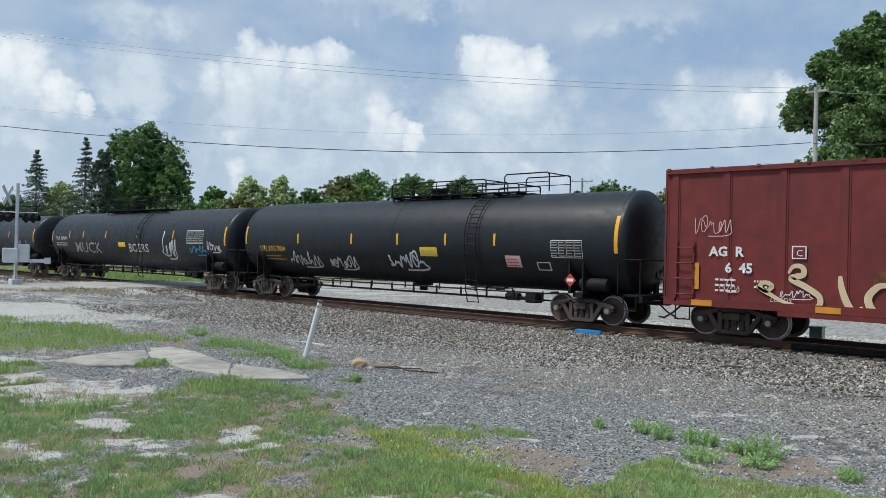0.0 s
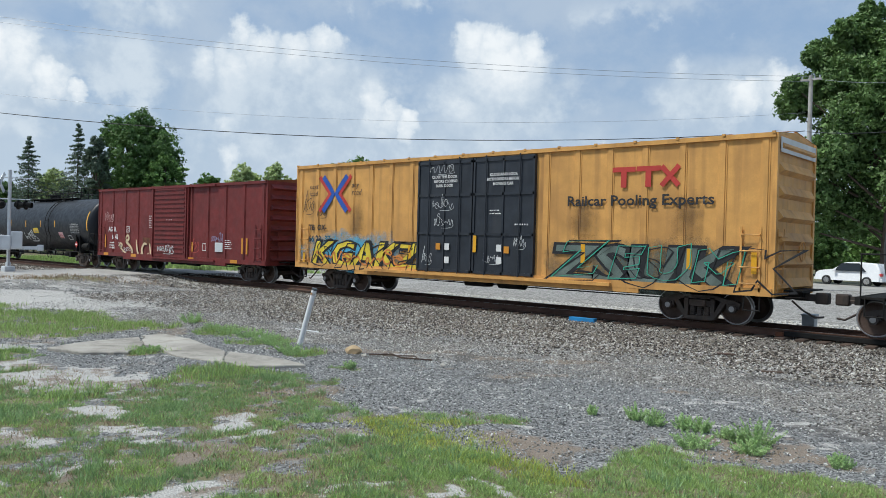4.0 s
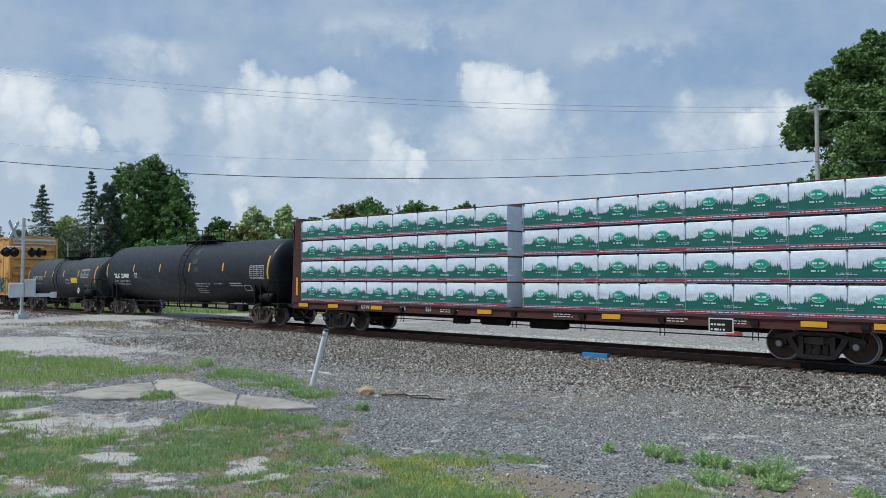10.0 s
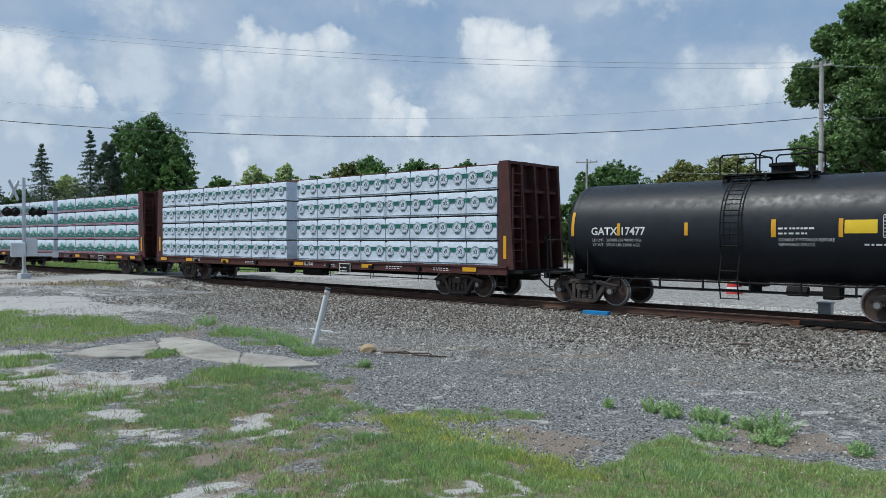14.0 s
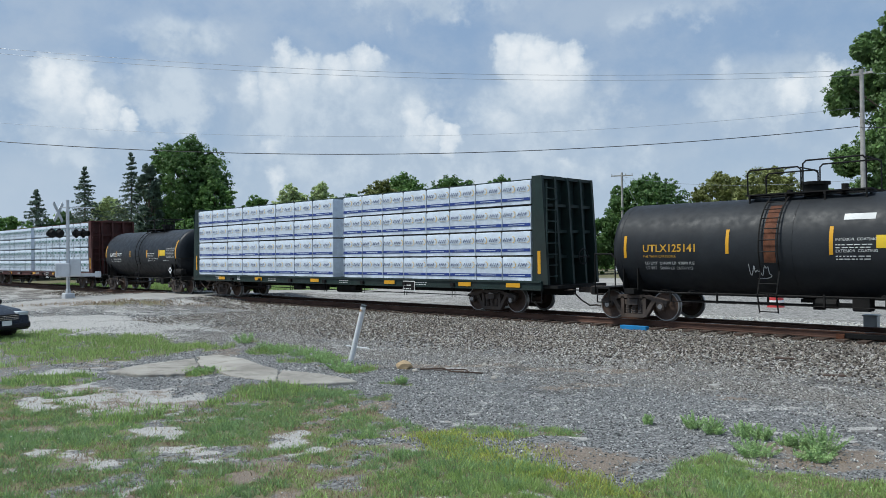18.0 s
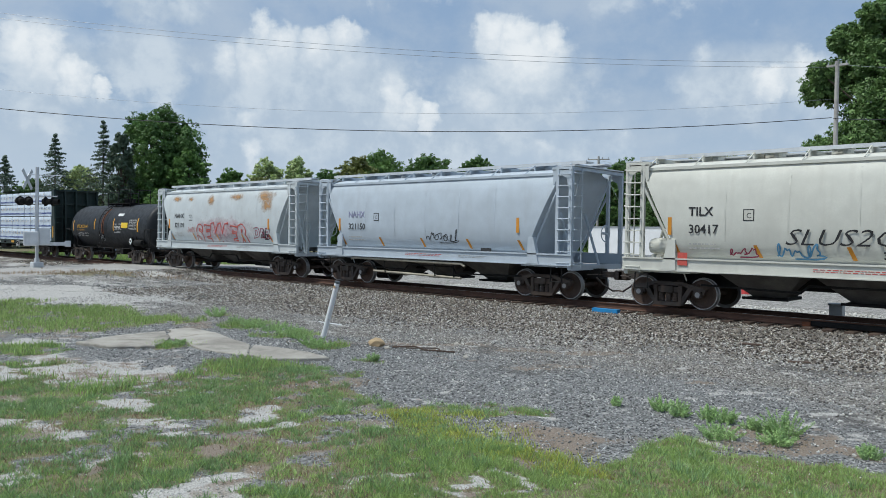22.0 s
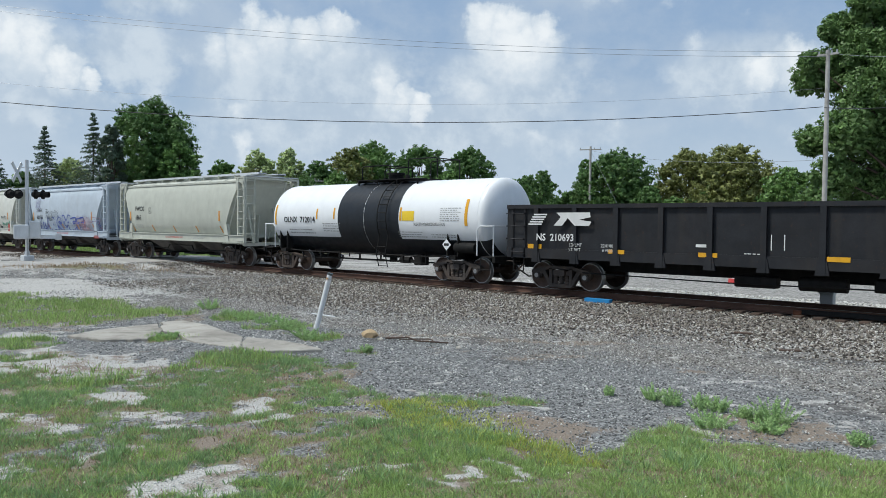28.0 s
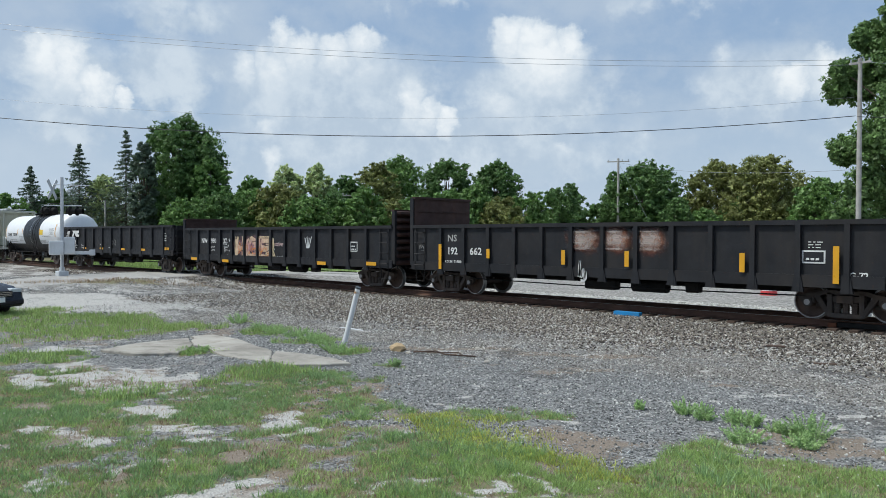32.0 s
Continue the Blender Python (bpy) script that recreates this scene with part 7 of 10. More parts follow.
# ---- centre-beam flat cars and their lumber ----
def beam_car(u0, u1, trucks, paint, label, marks):
    c = car_root("centre_beam_flat_car", u0, u1, label, "flat car")
    h = (u1 - u0) / 2
    part("deck", B().box(-h, h, -1.45, 1.45, 1.0, 1.09), paint, c)
    part("side_sill", B().box(-h - 0.4, h + 0.4, -1.52, -1.42, 0.82, 1.12), paint, c)
    part("sill_flange", B().box(-h - 0.4, h + 0.4, -1.56, -1.52, 1.06, 1.12), paint, c)
    part("sill_flange", B().box(-h - 0.4, h + 0.4, -1.56, -1.52, 0.82, 0.87), paint, c)
    part("side_sill", B().box(-h - 0.4, h + 0.4, 1.42, 1.52, 0.82, 1.12), paint, c)
    part("centre_sill", B().box(-h - 0.5, h + 0.5, -0.25, 0.25, 0.62, 1.0), M["frame_black"], c)
    n = int(2 * h / 1.85)
    pm = mesh_of("beam_post", B().box(-0.06, 0.06, -0.12, 0.12, 1.09, 4.5), paint)
    for i in range(n + 1):
        o = part("beam_post", pm, None, c)
        o.location = (-h + 2 * h * i / n, 0, 0)
    part("top_chord", B().box(-h, h, -0.2, 0.2, 4.48, 4.62), paint, c)
    for i in range(n):
        a, b_ = -h + 2 * h * i / n, -h + 2 * h * (i + 1) / n
        dg = B().tube([(a, 0, 3.6 if i % 2 else 4.45), (b_, 0, 4.45 if i % 2 else 3.6)], 0.05, 6)
        part("beam_brace", dg, paint, c)
    for s in (-1, 1):
        x = s * h
        bh = part("bulkhead", B().box(min(x, x + s * 0.14), max(x, x + s * 0.14), -1.45, 1.45, 1.0, 4.55), paint, c, "ribbed steel bulkhead")
        rb = B()
        for y in (-1.40, -0.72, 0.0, 0.72, 1.40):
            wv = 0.05 if abs(y) < 1.3 else 0.055
            rb.add([(x + s * 0.14, y - wv, 1.0), (x + s * 0.62, y - wv, 1.0), (x + s * 0.40, y - wv, 4.55), (x + s * 0.14, y - wv, 4.55),
                    (x + s * 0.14, y + wv, 1.0), (x + s * 0.62, y + wv, 1.0), (x + s * 0.40, y + wv, 4.55), (x + s * 0.14, y + wv, 4.55)],
                   [(0, 1, 2, 3), (7, 6, 5, 4), (1, 5, 6, 2), (3, 2, 6, 7), (0, 4, 5, 1)])
        for z in (1.9, 2.75, 3.6, 4.5):
            rb.box(min(x + s * 0.14, x + s * 0.36), max(x + s * 0.14, x + s * 0.36), -1.42, 1.42, z - 0.05, z + 0.05)
        part("bulkhead_rib", rb, paint, bh)
        end_ladder(c, x + s * 0.55, s, -1.40, -0.95, 1.1, 4.3, paint, 9)
        part("end_platform", B().box(min(x, x + s * 0.95), max(x, x + s * 0.95), -1.4, 1.4, 0.88, 0.98), M["frame_black"], c)
        coupler(c, x + s * 0.85, s)
        stirrup(c, x + s * 0.2, M["frame_black"], 0.86, -1.5)
    brake_wheel(c, h + 0.62, 1.9, 1, M["frame_black"])
    for t in trucks:
        truck(c, t - (u0 + u1) / 2)
    sb = mesh_of("strap_winch", B().box(-0.09, 0.09, -1.62, -1.5, 0.88, 1.0).tube([(-0.07, -1.5, 0.84), (-0.07, -1.52, 0.50)], 0.014, 4).tube([(0.07, -1.5, 0.84), (0.07, -1.52, 0.50)], 0.014, 4), M["frame_black"])
    for i in range(9):
        x = -h + 1.0 + (2 * h - 2.0) * i / 8
        if all(abs(x - (t - (u0 + u1) / 2)) > 1.2 for t in trucks):
            o = part("strap_winch", sb, None, c)
            o.location = (x, 0, 0)
    part("underframe_gear", B().rbox(0.3, 1.6, -1.15, -0.75, 0.48, 0.80, 0.06).cyl((-1.8, -0.9, 0.66), (-0.7, -0.9, 0.66), 0.16, 12).rbox(-3.0, -2.4, -1.1, -0.8, 0.5, 0.75, 0.04)
         .tube([(-h + 3, -1.2, 0.6), (h - 3, -1.2, 0.56)], 0.018, 5), M["frame_black"], c)
    for x in marks["plates"]:
        patch(c, x - 0.3, x + 0.3, 0.9, 1.04, M["amber"], -1.565, name="reflector_plate")
    for x, w in marks["print"]:
        small_print(c, x, 0.9, w, 0.14, 2, M["white_mark"], -1.525, seed=int(x * 10) + 50)
    for x, t in marks["text"]:
        letters(c, t, x, 0.91, 0.15, M["white_mark"], -1.528, bold=0.006)
    if marks.get("plate"):
        x = marks["plate"]
        patch(c, x, x + 0.66, 0.66, 1.04, M["white_mark"], -1.575, name="stencil_frame")
        patch(c, x + 0.03, x + 0.63, 0.69, 1.01, M["frame_black"], -1.579, name="stencil_field")
        small_print(c, x + 0.06, 0.72, 0.5, 0.26, 2, M["white_mark"], -1.583, seed=77)
    for x in (-h - 0.25, h + 0.27):
        patch(c, x - 0.06, x + 0.06, 1.35, 2.1, M["amber"], -1.46, name="reflector_strip")
    return c


TIER, PACK_Z = 0.838, 1.10


def wrap_body(L, seed):
    """A wrapped lumber pack, slightly slack, raised over the gap below it; its near face at y = 0."""
    r = random.Random(seed)
    n = 10
    b = B()
    ring = [(0.0, 0.03), (0.0, 0.04), (0.004, 0.25), (0.006, 0.5), (0.0, 0.785), (0.02, 0.812), (0.6, 0.815), (1.2, 0.81), (1.22, 0.785), (1.22, 0.04), (1.2, 0.03), (0.6, 0.03)]
    k = len(ring)
    for i in range(n + 1):
        x = 0.002 + (L - 0.004) * i / n
        for j, (y, z) in enumerate(ring):
            w = r.uniform(-0.006, 0.006)
            b.v.append((x, y + w, z + (r.uniform(-0.006, 0.006) if 3 < j < 8 else 0)))
    for i in range(n):
        b.f += [(i * k + j, i * k + (j + 1) % k, (i + 1) * k + (j + 1) % k, (i + 1) * k + j) for j in range(k)]
    b.f += [tuple(range(k - 1, -1, -1)), tuple(range(n * k, n * k + k))]
    return b


def pack(style, L, seed, label):
    p = root("lumber_pack", pose(0, 0, 0), label, "lumber pack", "lumber packs on the train")
    part("wrap", wrap_body(L, seed), M["wrap"], p, smooth=50)
    # one dark sheet for battens and the shade between them, filling the tier gap
    part("batten", B().box(0.02, L - 0.02, 0.02, 1.2, 0.0, 0.034), M["gap_shade_and_guard"], p)
    y = -0.012
    if style == "forest":
        r = random.Random(seed)
        b = B()
        x = 0.03
        b.add([(0.005, y, 0.15), (L - 0.005, y, 0.15), (L - 0.005, y, 0.345), (0.005, y, 0.345)], [(0, 1, 2, 3)])
        while x < L - 0.14:
            w = r.uniform(0.04, 0.085)
            hh = r.uniform(0.10, 0.26) if (x % 1.3) > 0.35 else r.uniform(0.03, 0.09)
            b.add([(x, y - 0.001, 0.34), (x + w, y - 0.001, 0.34), (x + w / 2, y - 0.001, 0.34 + hh)], [(0, 1, 2)])
            x += w * 0.7
        part("printed_treeline", b, M["print_green"], p)
        part("printed_stripe", B().add([(0.005, y, 0.05), (L - 0.005, y, 0.05), (L - 0.005, y, 0.125), (0.005, y, 0.125)], [(0, 1, 2, 3)]), M["print_red"], p)
        small_print(p, 0.1, 0.075, L - 0.2, 0.05, 1, M["wrap"], y - 0.003, seed=seed, fill=0.5)
        for x in (L * 0.27, L * 0.77):
            b = B()
            b.add([(x - 0.25, y - 0.004, 0.50), (x - 0.08, y - 0.004, 0.375), (x + 0.08, y - 0.004, 0.375), (x + 0.25, y - 0.004, 0.50), (x + 0.08, y - 0.004, 0.62), (x - 0.08, y - 0.004, 0.62)], [(0, 1, 2, 3, 4, 5)])
            e = part("printed_emblem", b, M["print_teal"], p)
            rim = B()
            hexa = [(x - 0.22, 0.50), (x - 0.07, 0.392), (x + 0.07, 0.392), (x + 0.22, 0.50), (x + 0.07, 0.605), (x - 0.07, 0.605), (x - 0.22, 0.50)]
            ribbon(rim, hexa, 0.010, y - 0.008)
            part("emblem_rim", rim, M["wrap"], e)
            small_print(e, x - 0.15, 0.478, 0.24, 0.05, 1, M["wrap"], y - 0.006, seed=seed + 5, fill=0.95)
            small_print(e, x - 0.18, 0.30, 0.3, 0.045, 1, M["wrap"], y - 0.004, seed=seed + 6, fill=0.8)
            small_print(e, x + 0.38, 0.22, 0.42, 0.07, 2, M["wrap"], y - 0.004, seed=seed + 7, fill=0.4)
    elif style == "ring":
        part("printed_band", B().add([(0.005, y, 0.455), (L - 0.005, y, 0.455), (L - 0.005, y, 0.60), (0.005, y, 0.60)], [(0, 1, 2, 3)]), M["print_green"], p)
        part("printed_stripe", B().add([(0.005, y, 0.06), (L - 0.005, y, 0.06), (L - 0.005, y, 0.085), (0.005, y, 0.085)], [(0, 1, 2, 3)]), M["print_dark"], p)
        for i in range(4):
            x = L * (i + 0.5) / 4 + (0.06 if seed % 2 else -0.05)
            zc = 0.46

            def disc(r, yy):
                return [(x + r * math.cos(a), yy, zc + r * math.sin(a)) for a in np.linspace(0, 2 * math.pi, 25)[:-1]]
            e = part("printed_emblem", B().add(disc(0.205, y - 0.003), [tuple(range(24))]), M["wrap"], p)
            rg = B()
            for r0, r1 in ((0.196, 0.184), (0.152, 0.143)):
                o, n_ = disc(r0, y - 0.005), disc(r1, y - 0.005)
                rg.add(o + n_, [(k, (k + 1) % 24, 24 + (k + 1) % 24, 24 + k) for k in range(24)])
            for k in range(14):
                a = 0.35 + k * 0.2
                ribbon(rg, [(x + 0.160 * math.cos(a), zc + 0.160 * math.sin(a)), (x + 0.177 * math.cos(a + 0.05), zc + 0.177 * math.sin(a + 0.05))], 0.012, y - 0.005)
            ribbon(rg, [(x - 0.07, zc - 0.06), (x - 0.015, zc + 0.02), (x + 0.02, zc + 0.09), (x + 0.06, zc + 0.05), (x + 0.045, zc - 0.02), (x + 0.08, zc - 0.06)], 0.035, y - 0.006)
            ribbon(rg, [(x - 0.08, zc + 0.04), (x - 0.04, zc - 0.02), (x + 0.02, zc - 0.07)], 0.022, y - 0.007)
            part("emblem_ring", rg, M["print_ink"], e)
            part("emblem_bar", B().add([(x - 0.085, y - 0.008, zc - 0.215), (x + 0.085, y - 0.008, zc - 0.215), (x + 0.085, y - 0.008, zc - 0.165), (x - 0.085, y - 0.008, zc - 0.165)], [(0, 1, 2, 3)]), M["print_ink"], e)
    else:
        for x0, x1 in ((0.02, L * 0.49), (L * 0.51, L - 0.02)):
            part("printed_stripe", B().add([(x0, y, 0.15), (x1, y, 0.15), (x1, y, 0.25), (x0, y, 0.25)], [(0, 1, 2, 3)]), M["print_blue"], p)
            part("stripe_bar", B().add([(x0 + 0.25, y - 0.002, 0.19), (x1 - 0.25, y - 0.002, 0.19), (x1 - 0.25, y - 0.002, 0.21), (x0 + 0.25, y - 0.002, 0.21)], [(0, 1, 2, 3)]), M["wrap"], p)
        for i in range(4):
            x = L * i / 4 + 0.1
            b = B()
            ribbon(b, [(x - 0.03 + 0.05 * k + 0.012 * (k % 2), 0.60 if k % 2 else 0.495) for k in range(8)], 0.034, y - 0.002)
            e = part("printed_word_bar", b, M["navy"], p)
            a = B()
            ribbon(a, [(x + 0.40 + 0.08 * math.sin(q), 0.55 - 0.10 * math.cos(q)) for q in np.linspace(-0.2, 3.3, 9)], 0.022, y - 0.002)
            part("printed_arc", a, M["print_yellow"], e)
            part("slogan_bar", B().add([(x + 0.02, y - 0.002, 0.44), (x + 0.34, y - 0.002, 0.44), (x + 0.34, y - 0.002, 0.46), (x + 0.02, y - 0.002, 0.46)], [(0, 1, 2, 3)]), M["grey_mark"], e)
    for x in (L * 0.02, L * 0.5):
        part("strap", B().box(x - 0.005, x + 0.005, y - 0.003, y + 0.02, 0.03, 0.81), M["strap"], p)
        part("edge_guard", B().box(x - 0.022, x + 0.022, y - 0.006, y + 0.06, 0.775, 0.822), M["gap_shade_and_guard"], p)
    return p


def load_car(u0, u1, gap, style, label, end_label):
    """Four tiers of packs on both sides of the beam, in two blocks with a gap near the middle."""
    for a, b_ in ((u0, gap[0]), (gap[1], u1)):
        L = (b_ - a) / 4
        protos = [pack(style, L, k, label) for k in range(2)]
        first = [True, True]
        for tier in range(4):
            for i in range(4):
                k = (tier + i) % 2
                x = a + i * L
                z = PACK_Z + tier * TIER
                for far in (False, True):
                    jx, jy = random.uniform(-0.015, 0.015), random.uniform(-0.015, 0.015)
                    m = pose(x + jx, TRACK_Y - 1.46 + jy, z) if not far else pose(x + L + jx, TRACK_Y + 1.46 + jy, z, 0, 0, 180)
                    if first[k] and not far:
                        o = protos[k]
                        o.matrix_world = m
                        first[k] = False
                    else:
                        o = copy_thing(protos[k], m)
                    CARS.append((o, None))


def build_beams():
    beam_car(59.95, 82.2, (62.05, 80.0), M["brown"], "oxide-brown centre-beam flat car loaded with wrapped lumber",
             dict(plates=(-10.8, -8.9, -6.4, -1.2, 3.5, 9.0, 10.6), print=((-3.2, 0.8), (1.5, 0.7), (5.2, 0.6), (6.9, 0.5)), text=((-7.3, "GTW"), (-5.2, "623"), (-3.9, "551")), plate=6.4))
    load_car(59.97, 82.15, (70.75, 71.35), "forest", "white-wrapped lumber pack printed with a green forest band", "")
    beam_car(84.75, 106.85, (86.85, 104.8), M["brown"], "rusty brown centre-beam flat car loaded with white and green lumber packs",
             dict(plates=(-10.7, -8.2, -5.0, 0.6, 4.8, 9.9), print=((-3.4, 0.8), (2.2, 0.7), (5.8, 0.9), (8.2, 0.7)), text=((-7.9, "120318"), (0.9, "IL 73-0")), plate=3.2))
    load_car(84.77, 106.8, (95.4, 96.15), "ring", "white-wrapped lumber pack with green band and round emblems", "")
    beam_car(121.95, 144.25, (123.8, 142.15), M["green_car"], "dark green centre-beam flat car loaded with white and blue lumber packs",
             dict(plates=(-8.6, -5.2, -0.7, 4.2, 8.2, 10.4), print=((-4.4, 0.7), (1.0, 0.6), (5.6, 0.6)), text=((-9.3, "TTZX"), (-7.2, "222")), plate=5.0))
    load_car(121.97, 144.2, (133.6, 134.3), "stripe", "white-wrapped lumber pack with blue stripes and dark word bars", "")
    c = CARS[-1]


build_beams()


# ---- covered hoppers ----
HOP = [(1.30, 1.30), (1.42, 1.52), (1.55, 1.84), (1.60, 2.30), (1.60, 2.80), (1.56, 3.30), (1.48, 3.70), (1.38, 3.92), (0.95, 4.08), (0.45, 4.16)]


def hopper_extent(z):
    return 4.45 + 1.15 * min(1.0, max(0.0, (z - 1.45) / 2.25))


def hop_y(z, off=0.0):
    ys, zs = [p[0] for p in HOP], [p[1] for p in HOP]
    return -float(np.interp(z, zs, ys)) - off


def hopper(uc, paint, label, trucks):
    h = 6.2
    c = car_root("covered_hopper", uc - h, uc + h, label, "hopper car")
    b = B()
    n = len(HOP)
    fine = []
    for (y0, z0), (y1, z1) in zip(HOP, HOP[1:]):
        fine += [(y0 + (y1 - y0) * t, z0 + (z1 - z0) * t) for t in (0, 0.5)]
    fine.append(HOP[-1])
    n = len(fine)
    for y, z in fine:
        e = hopper_extent(z)
        b.v += [(-e, -y, z), (e, -y, z), (e, y, z), (-e, y, z)]
    for i in range(n - 1):
        k = 4 * i
        b.f += [(k + j, k + (j + 1) % 4, k + 4 + (j + 1) % 4, k + 4 + j) for j in range(4)]
    b.f += [(4 * (n - 1), 4 * (n - 1) + 1, 4 * (n - 1) + 2, 4 * (n - 1) + 3), (3, 2, 1, 0)]
    body = part("hopper_body", b, paint, c, smooth=28)
    part("roof_edge", B().box(-5.6, 5.6, -1.45, -1.36, 3.88, 3.96).box(-5.6, 5.6, 1.36, 1.45, 3.88, 3.96), paint, c)
    for x in (-3.2, -1.6, 0.0, 1.6, 3.2):
        sm = B()
        for z in np.linspace(1.75, 3.75, 11):
            sm.v += [(x - 0.02, hop_y(z, 0.006), z), (x + 0.02, hop_y(z, 0.006), z)]
        sm.f += [(2 * i, 2 * i + 1, 2 * i + 3, 2 * i + 2) for i in range(10)]
        part("side_seam", sm, paint, body)
    part("side_sill", B().prism([(-6.2, 1.08), (6.2, 1.08), (6.2, 1.44), (-6.2, 1.44)], -1.56, -1.44), paint, c)
    part("side_sill", B().prism([(-6.2, 1.08), (6.2, 1.08), (6.2, 1.44), (-6.2, 1.44)], 1.44, 1.56), paint, c)
    part("sill_flange", B().box(-6.2, 6.2, -1.60, -1.56, 1.40, 1.44), paint, c)
    part("sill_flange", B().box(-6.2, 6.2, -1.60, -1.56, 1.08, 1.11), paint, c)
    part("centre_sill", B().box(-6.4, 6.4, -0.22, 0.22, 0.66, 0.98), M["frame_black"], c)
    for s in (-1, 1):
        x = s * 6.1
        fr = B()
        for y in (-1.48, 1.48):
            fr.box(x - 0.06, x + 0.06, y - 0.05, y + 0.05, 0.96, 4.12)
            fr.box(min(x, s * 5.4), max(x, s * 5.4), y - 0.04, y + 0.04, 4.02, 4.12)
            fr.box(s * 5.62 - 0.05, s * 5.62 + 0.05, y - 0.05, y + 0.05, 1.4, 4.05)
            fr.tube([(s * 5.6, y, 3.4), (s * 4.6, y * 0.95, 1.45)], 0.04, 6)
        fr.box(x - 0.05, x + 0.05, -1.48, 1.48, 4.02, 4.12)
        fr.box(x - 0.05, x + 0.05, -1.48, 1.48, 0.94, 1.1)
        fr.tube([(x, -0.9, 4.05), (s * 5.1, -0.5, 1.25)], 0.03, 5)
        fr.tube([(x, 0.9, 4.05), (s * 5.1, 0.5, 1.25)], 0.03, 5)
        part("end_frame", fr, paint, c, "open angle-iron end frame")
        part("end_platform", B().box(min(x, s * 4.2), max(x, s * 4.2), -1.44, 1.44, 1.02, 1.06), paint, c)
        part("slope_strut", B().tube([(s * 5.75, -0.75, 1.06), (s * 5.2, -0.7, 2.75)], 0.045, 6), paint, c)
        part("slope_strut", B().tube([(s * 5.75, 0.75, 1.06), (s * 5.2, 0.7, 2.75)], 0.045, 6), paint, c)
        part("centre_web", B().prism([(s * 4.55, 1.06), (s * 5.0, 1.06), (s * 5.1, 2.4), (s * 4.95, 2.4)][::s], -0.03, 0.03), paint, c)
        for y in (-1.5, 1.5):
            part("corner_plate", B().prism([(s * 5.45, 4.05), (s * 5.45, 3.6), (s * 5.52, 3.6), (s * 5.6, 3.8), (s * 5.78, 3.87), (s * 5.95, 3.78), (s * 6.02, 3.5), (s * 6.1, 3.5), (s * 6.1, 4.05)][::s], y - 0.02, y + 0.02), paint, c)
        part("bolster_web", B().prism([(s * 5.0, 1.1), (s * 4.55, 1.1), (s * 4.58, 1.95), (s * 4.78, 1.95)][::s], -1.60, -1.46), paint, c)
        ladder(c, s * 5.88 - 0.22, s * 5.88 + 0.22, 1.0, 4.05, -1.52, paint, 9, stand=0.06)
        end_ladder(c, x + s * 0.06, s, -1.45, -0.98, 1.0, 4.1, paint, 9)
        coupler(c, s * 6.35, s)
        stirrup(c, s * 5.62, M["frame_black"], 1.0, -1.5)
    lt = B()
    lt.turned_x([(-5.75, 0.02), (-5.7, 0.2), (-5.6, 0.24), (-4.75, 0.24), (-4.65, 0.2), (-4.6, 0.02)], -0.75, 1.75, 16)
    part("air_reservoir", lt, paint, c, smooth=40)
    part("brake_gear", B().box(-5.9, -5.5, -0.4, 0.1, 1.06, 1.5).cyl((-5.4, -0.2, 1.2), (-4.9, -0.2, 1.2), 0.12, 10).tube([(-5.9, -1.2, 1.3), (-4.6, -1.2, 1.3), (-4.5, -1.0, 0.8)], 0.02, 5), paint, c)
    brake_wheel(c, 6.1, 2.1, 1, paint)
    for x in (-2.45, 0.0, 2.45):
        o = B()
        lo, hi_ = (0.42, 0.45), (1.15, 1.25)
        z0, z1 = 0.46, 1.13
        o.v = [(x - hi_[0], -hi_[1], z1), (x + hi_[0], -hi_[1], z1), (x + hi_[0], hi_[1], z1), (x - hi_[0], hi_[1], z1),
               (x - lo[0], -lo[1], z0), (x + lo[0], -lo[1], z0), (x + lo[0], lo[1], z0), (x - lo[0], lo[1], z0)]
        o.f = [(0, 4, 5, 1), (1, 5, 6, 2), (2, 6, 7, 3), (3, 7, 4, 0), (4, 7, 6, 5)]
        bay = part("outlet_bay", o, M["bay_grime"], c)
        part("outlet_gate", B().box(x - 0.5, x + 0.5, -0.62, 0.62, 0.38, 0.46).cyl((x - 0.6, -0.7, 0.42), (x + 0.6, -0.7, 0.42), 0.035, 8), M["frame_black"], bay)
    part("brake_pipe", B().tube([(-4.0, -1.15, 0.72), (-1.4, -1.2, 0.66), (-1.2, -1.2, 0.85), (1.0, -1.2, 0.85), (1.2, -1.2, 0.62), (4.0, -1.15, 0.66)], 0.03, 6), M["frame_black"], c)
    wk = part("roof_walk", B().box(-6.15, 6.15, -0.72, -0.32, 4.30, 4.34).box(-6.15, 6.15, 0.32, 0.72, 4.30, 4.34).box(-6.15, 6.15, -0.76, -0.72, 4.26, 4.36).box(-6.15, 6.15, 0.72, 0.76, 4.26, 4.36), M["silver"], c)
    for i in range(9):
        x = -5.6 + 1.4 * i
        sp = B()
        sp.box(x - 0.03, x + 0.03, -0.78, 0.78, 4.12, 4.30)
        sp.tube([(x, -0.74, 4.3), (x, -1.3, 3.98)], 0.018, 4)
        part("walk_support", sp, paint, wk)
    part("end_walk", B().box(-6.2, -5.7, -1.45, 1.45, 4.14, 4.18), M["silver"], c)
    part("end_walk", B().box(5.7, 6.2, -1.45, 1.45, 4.14, 4.18), M["silver"], c)
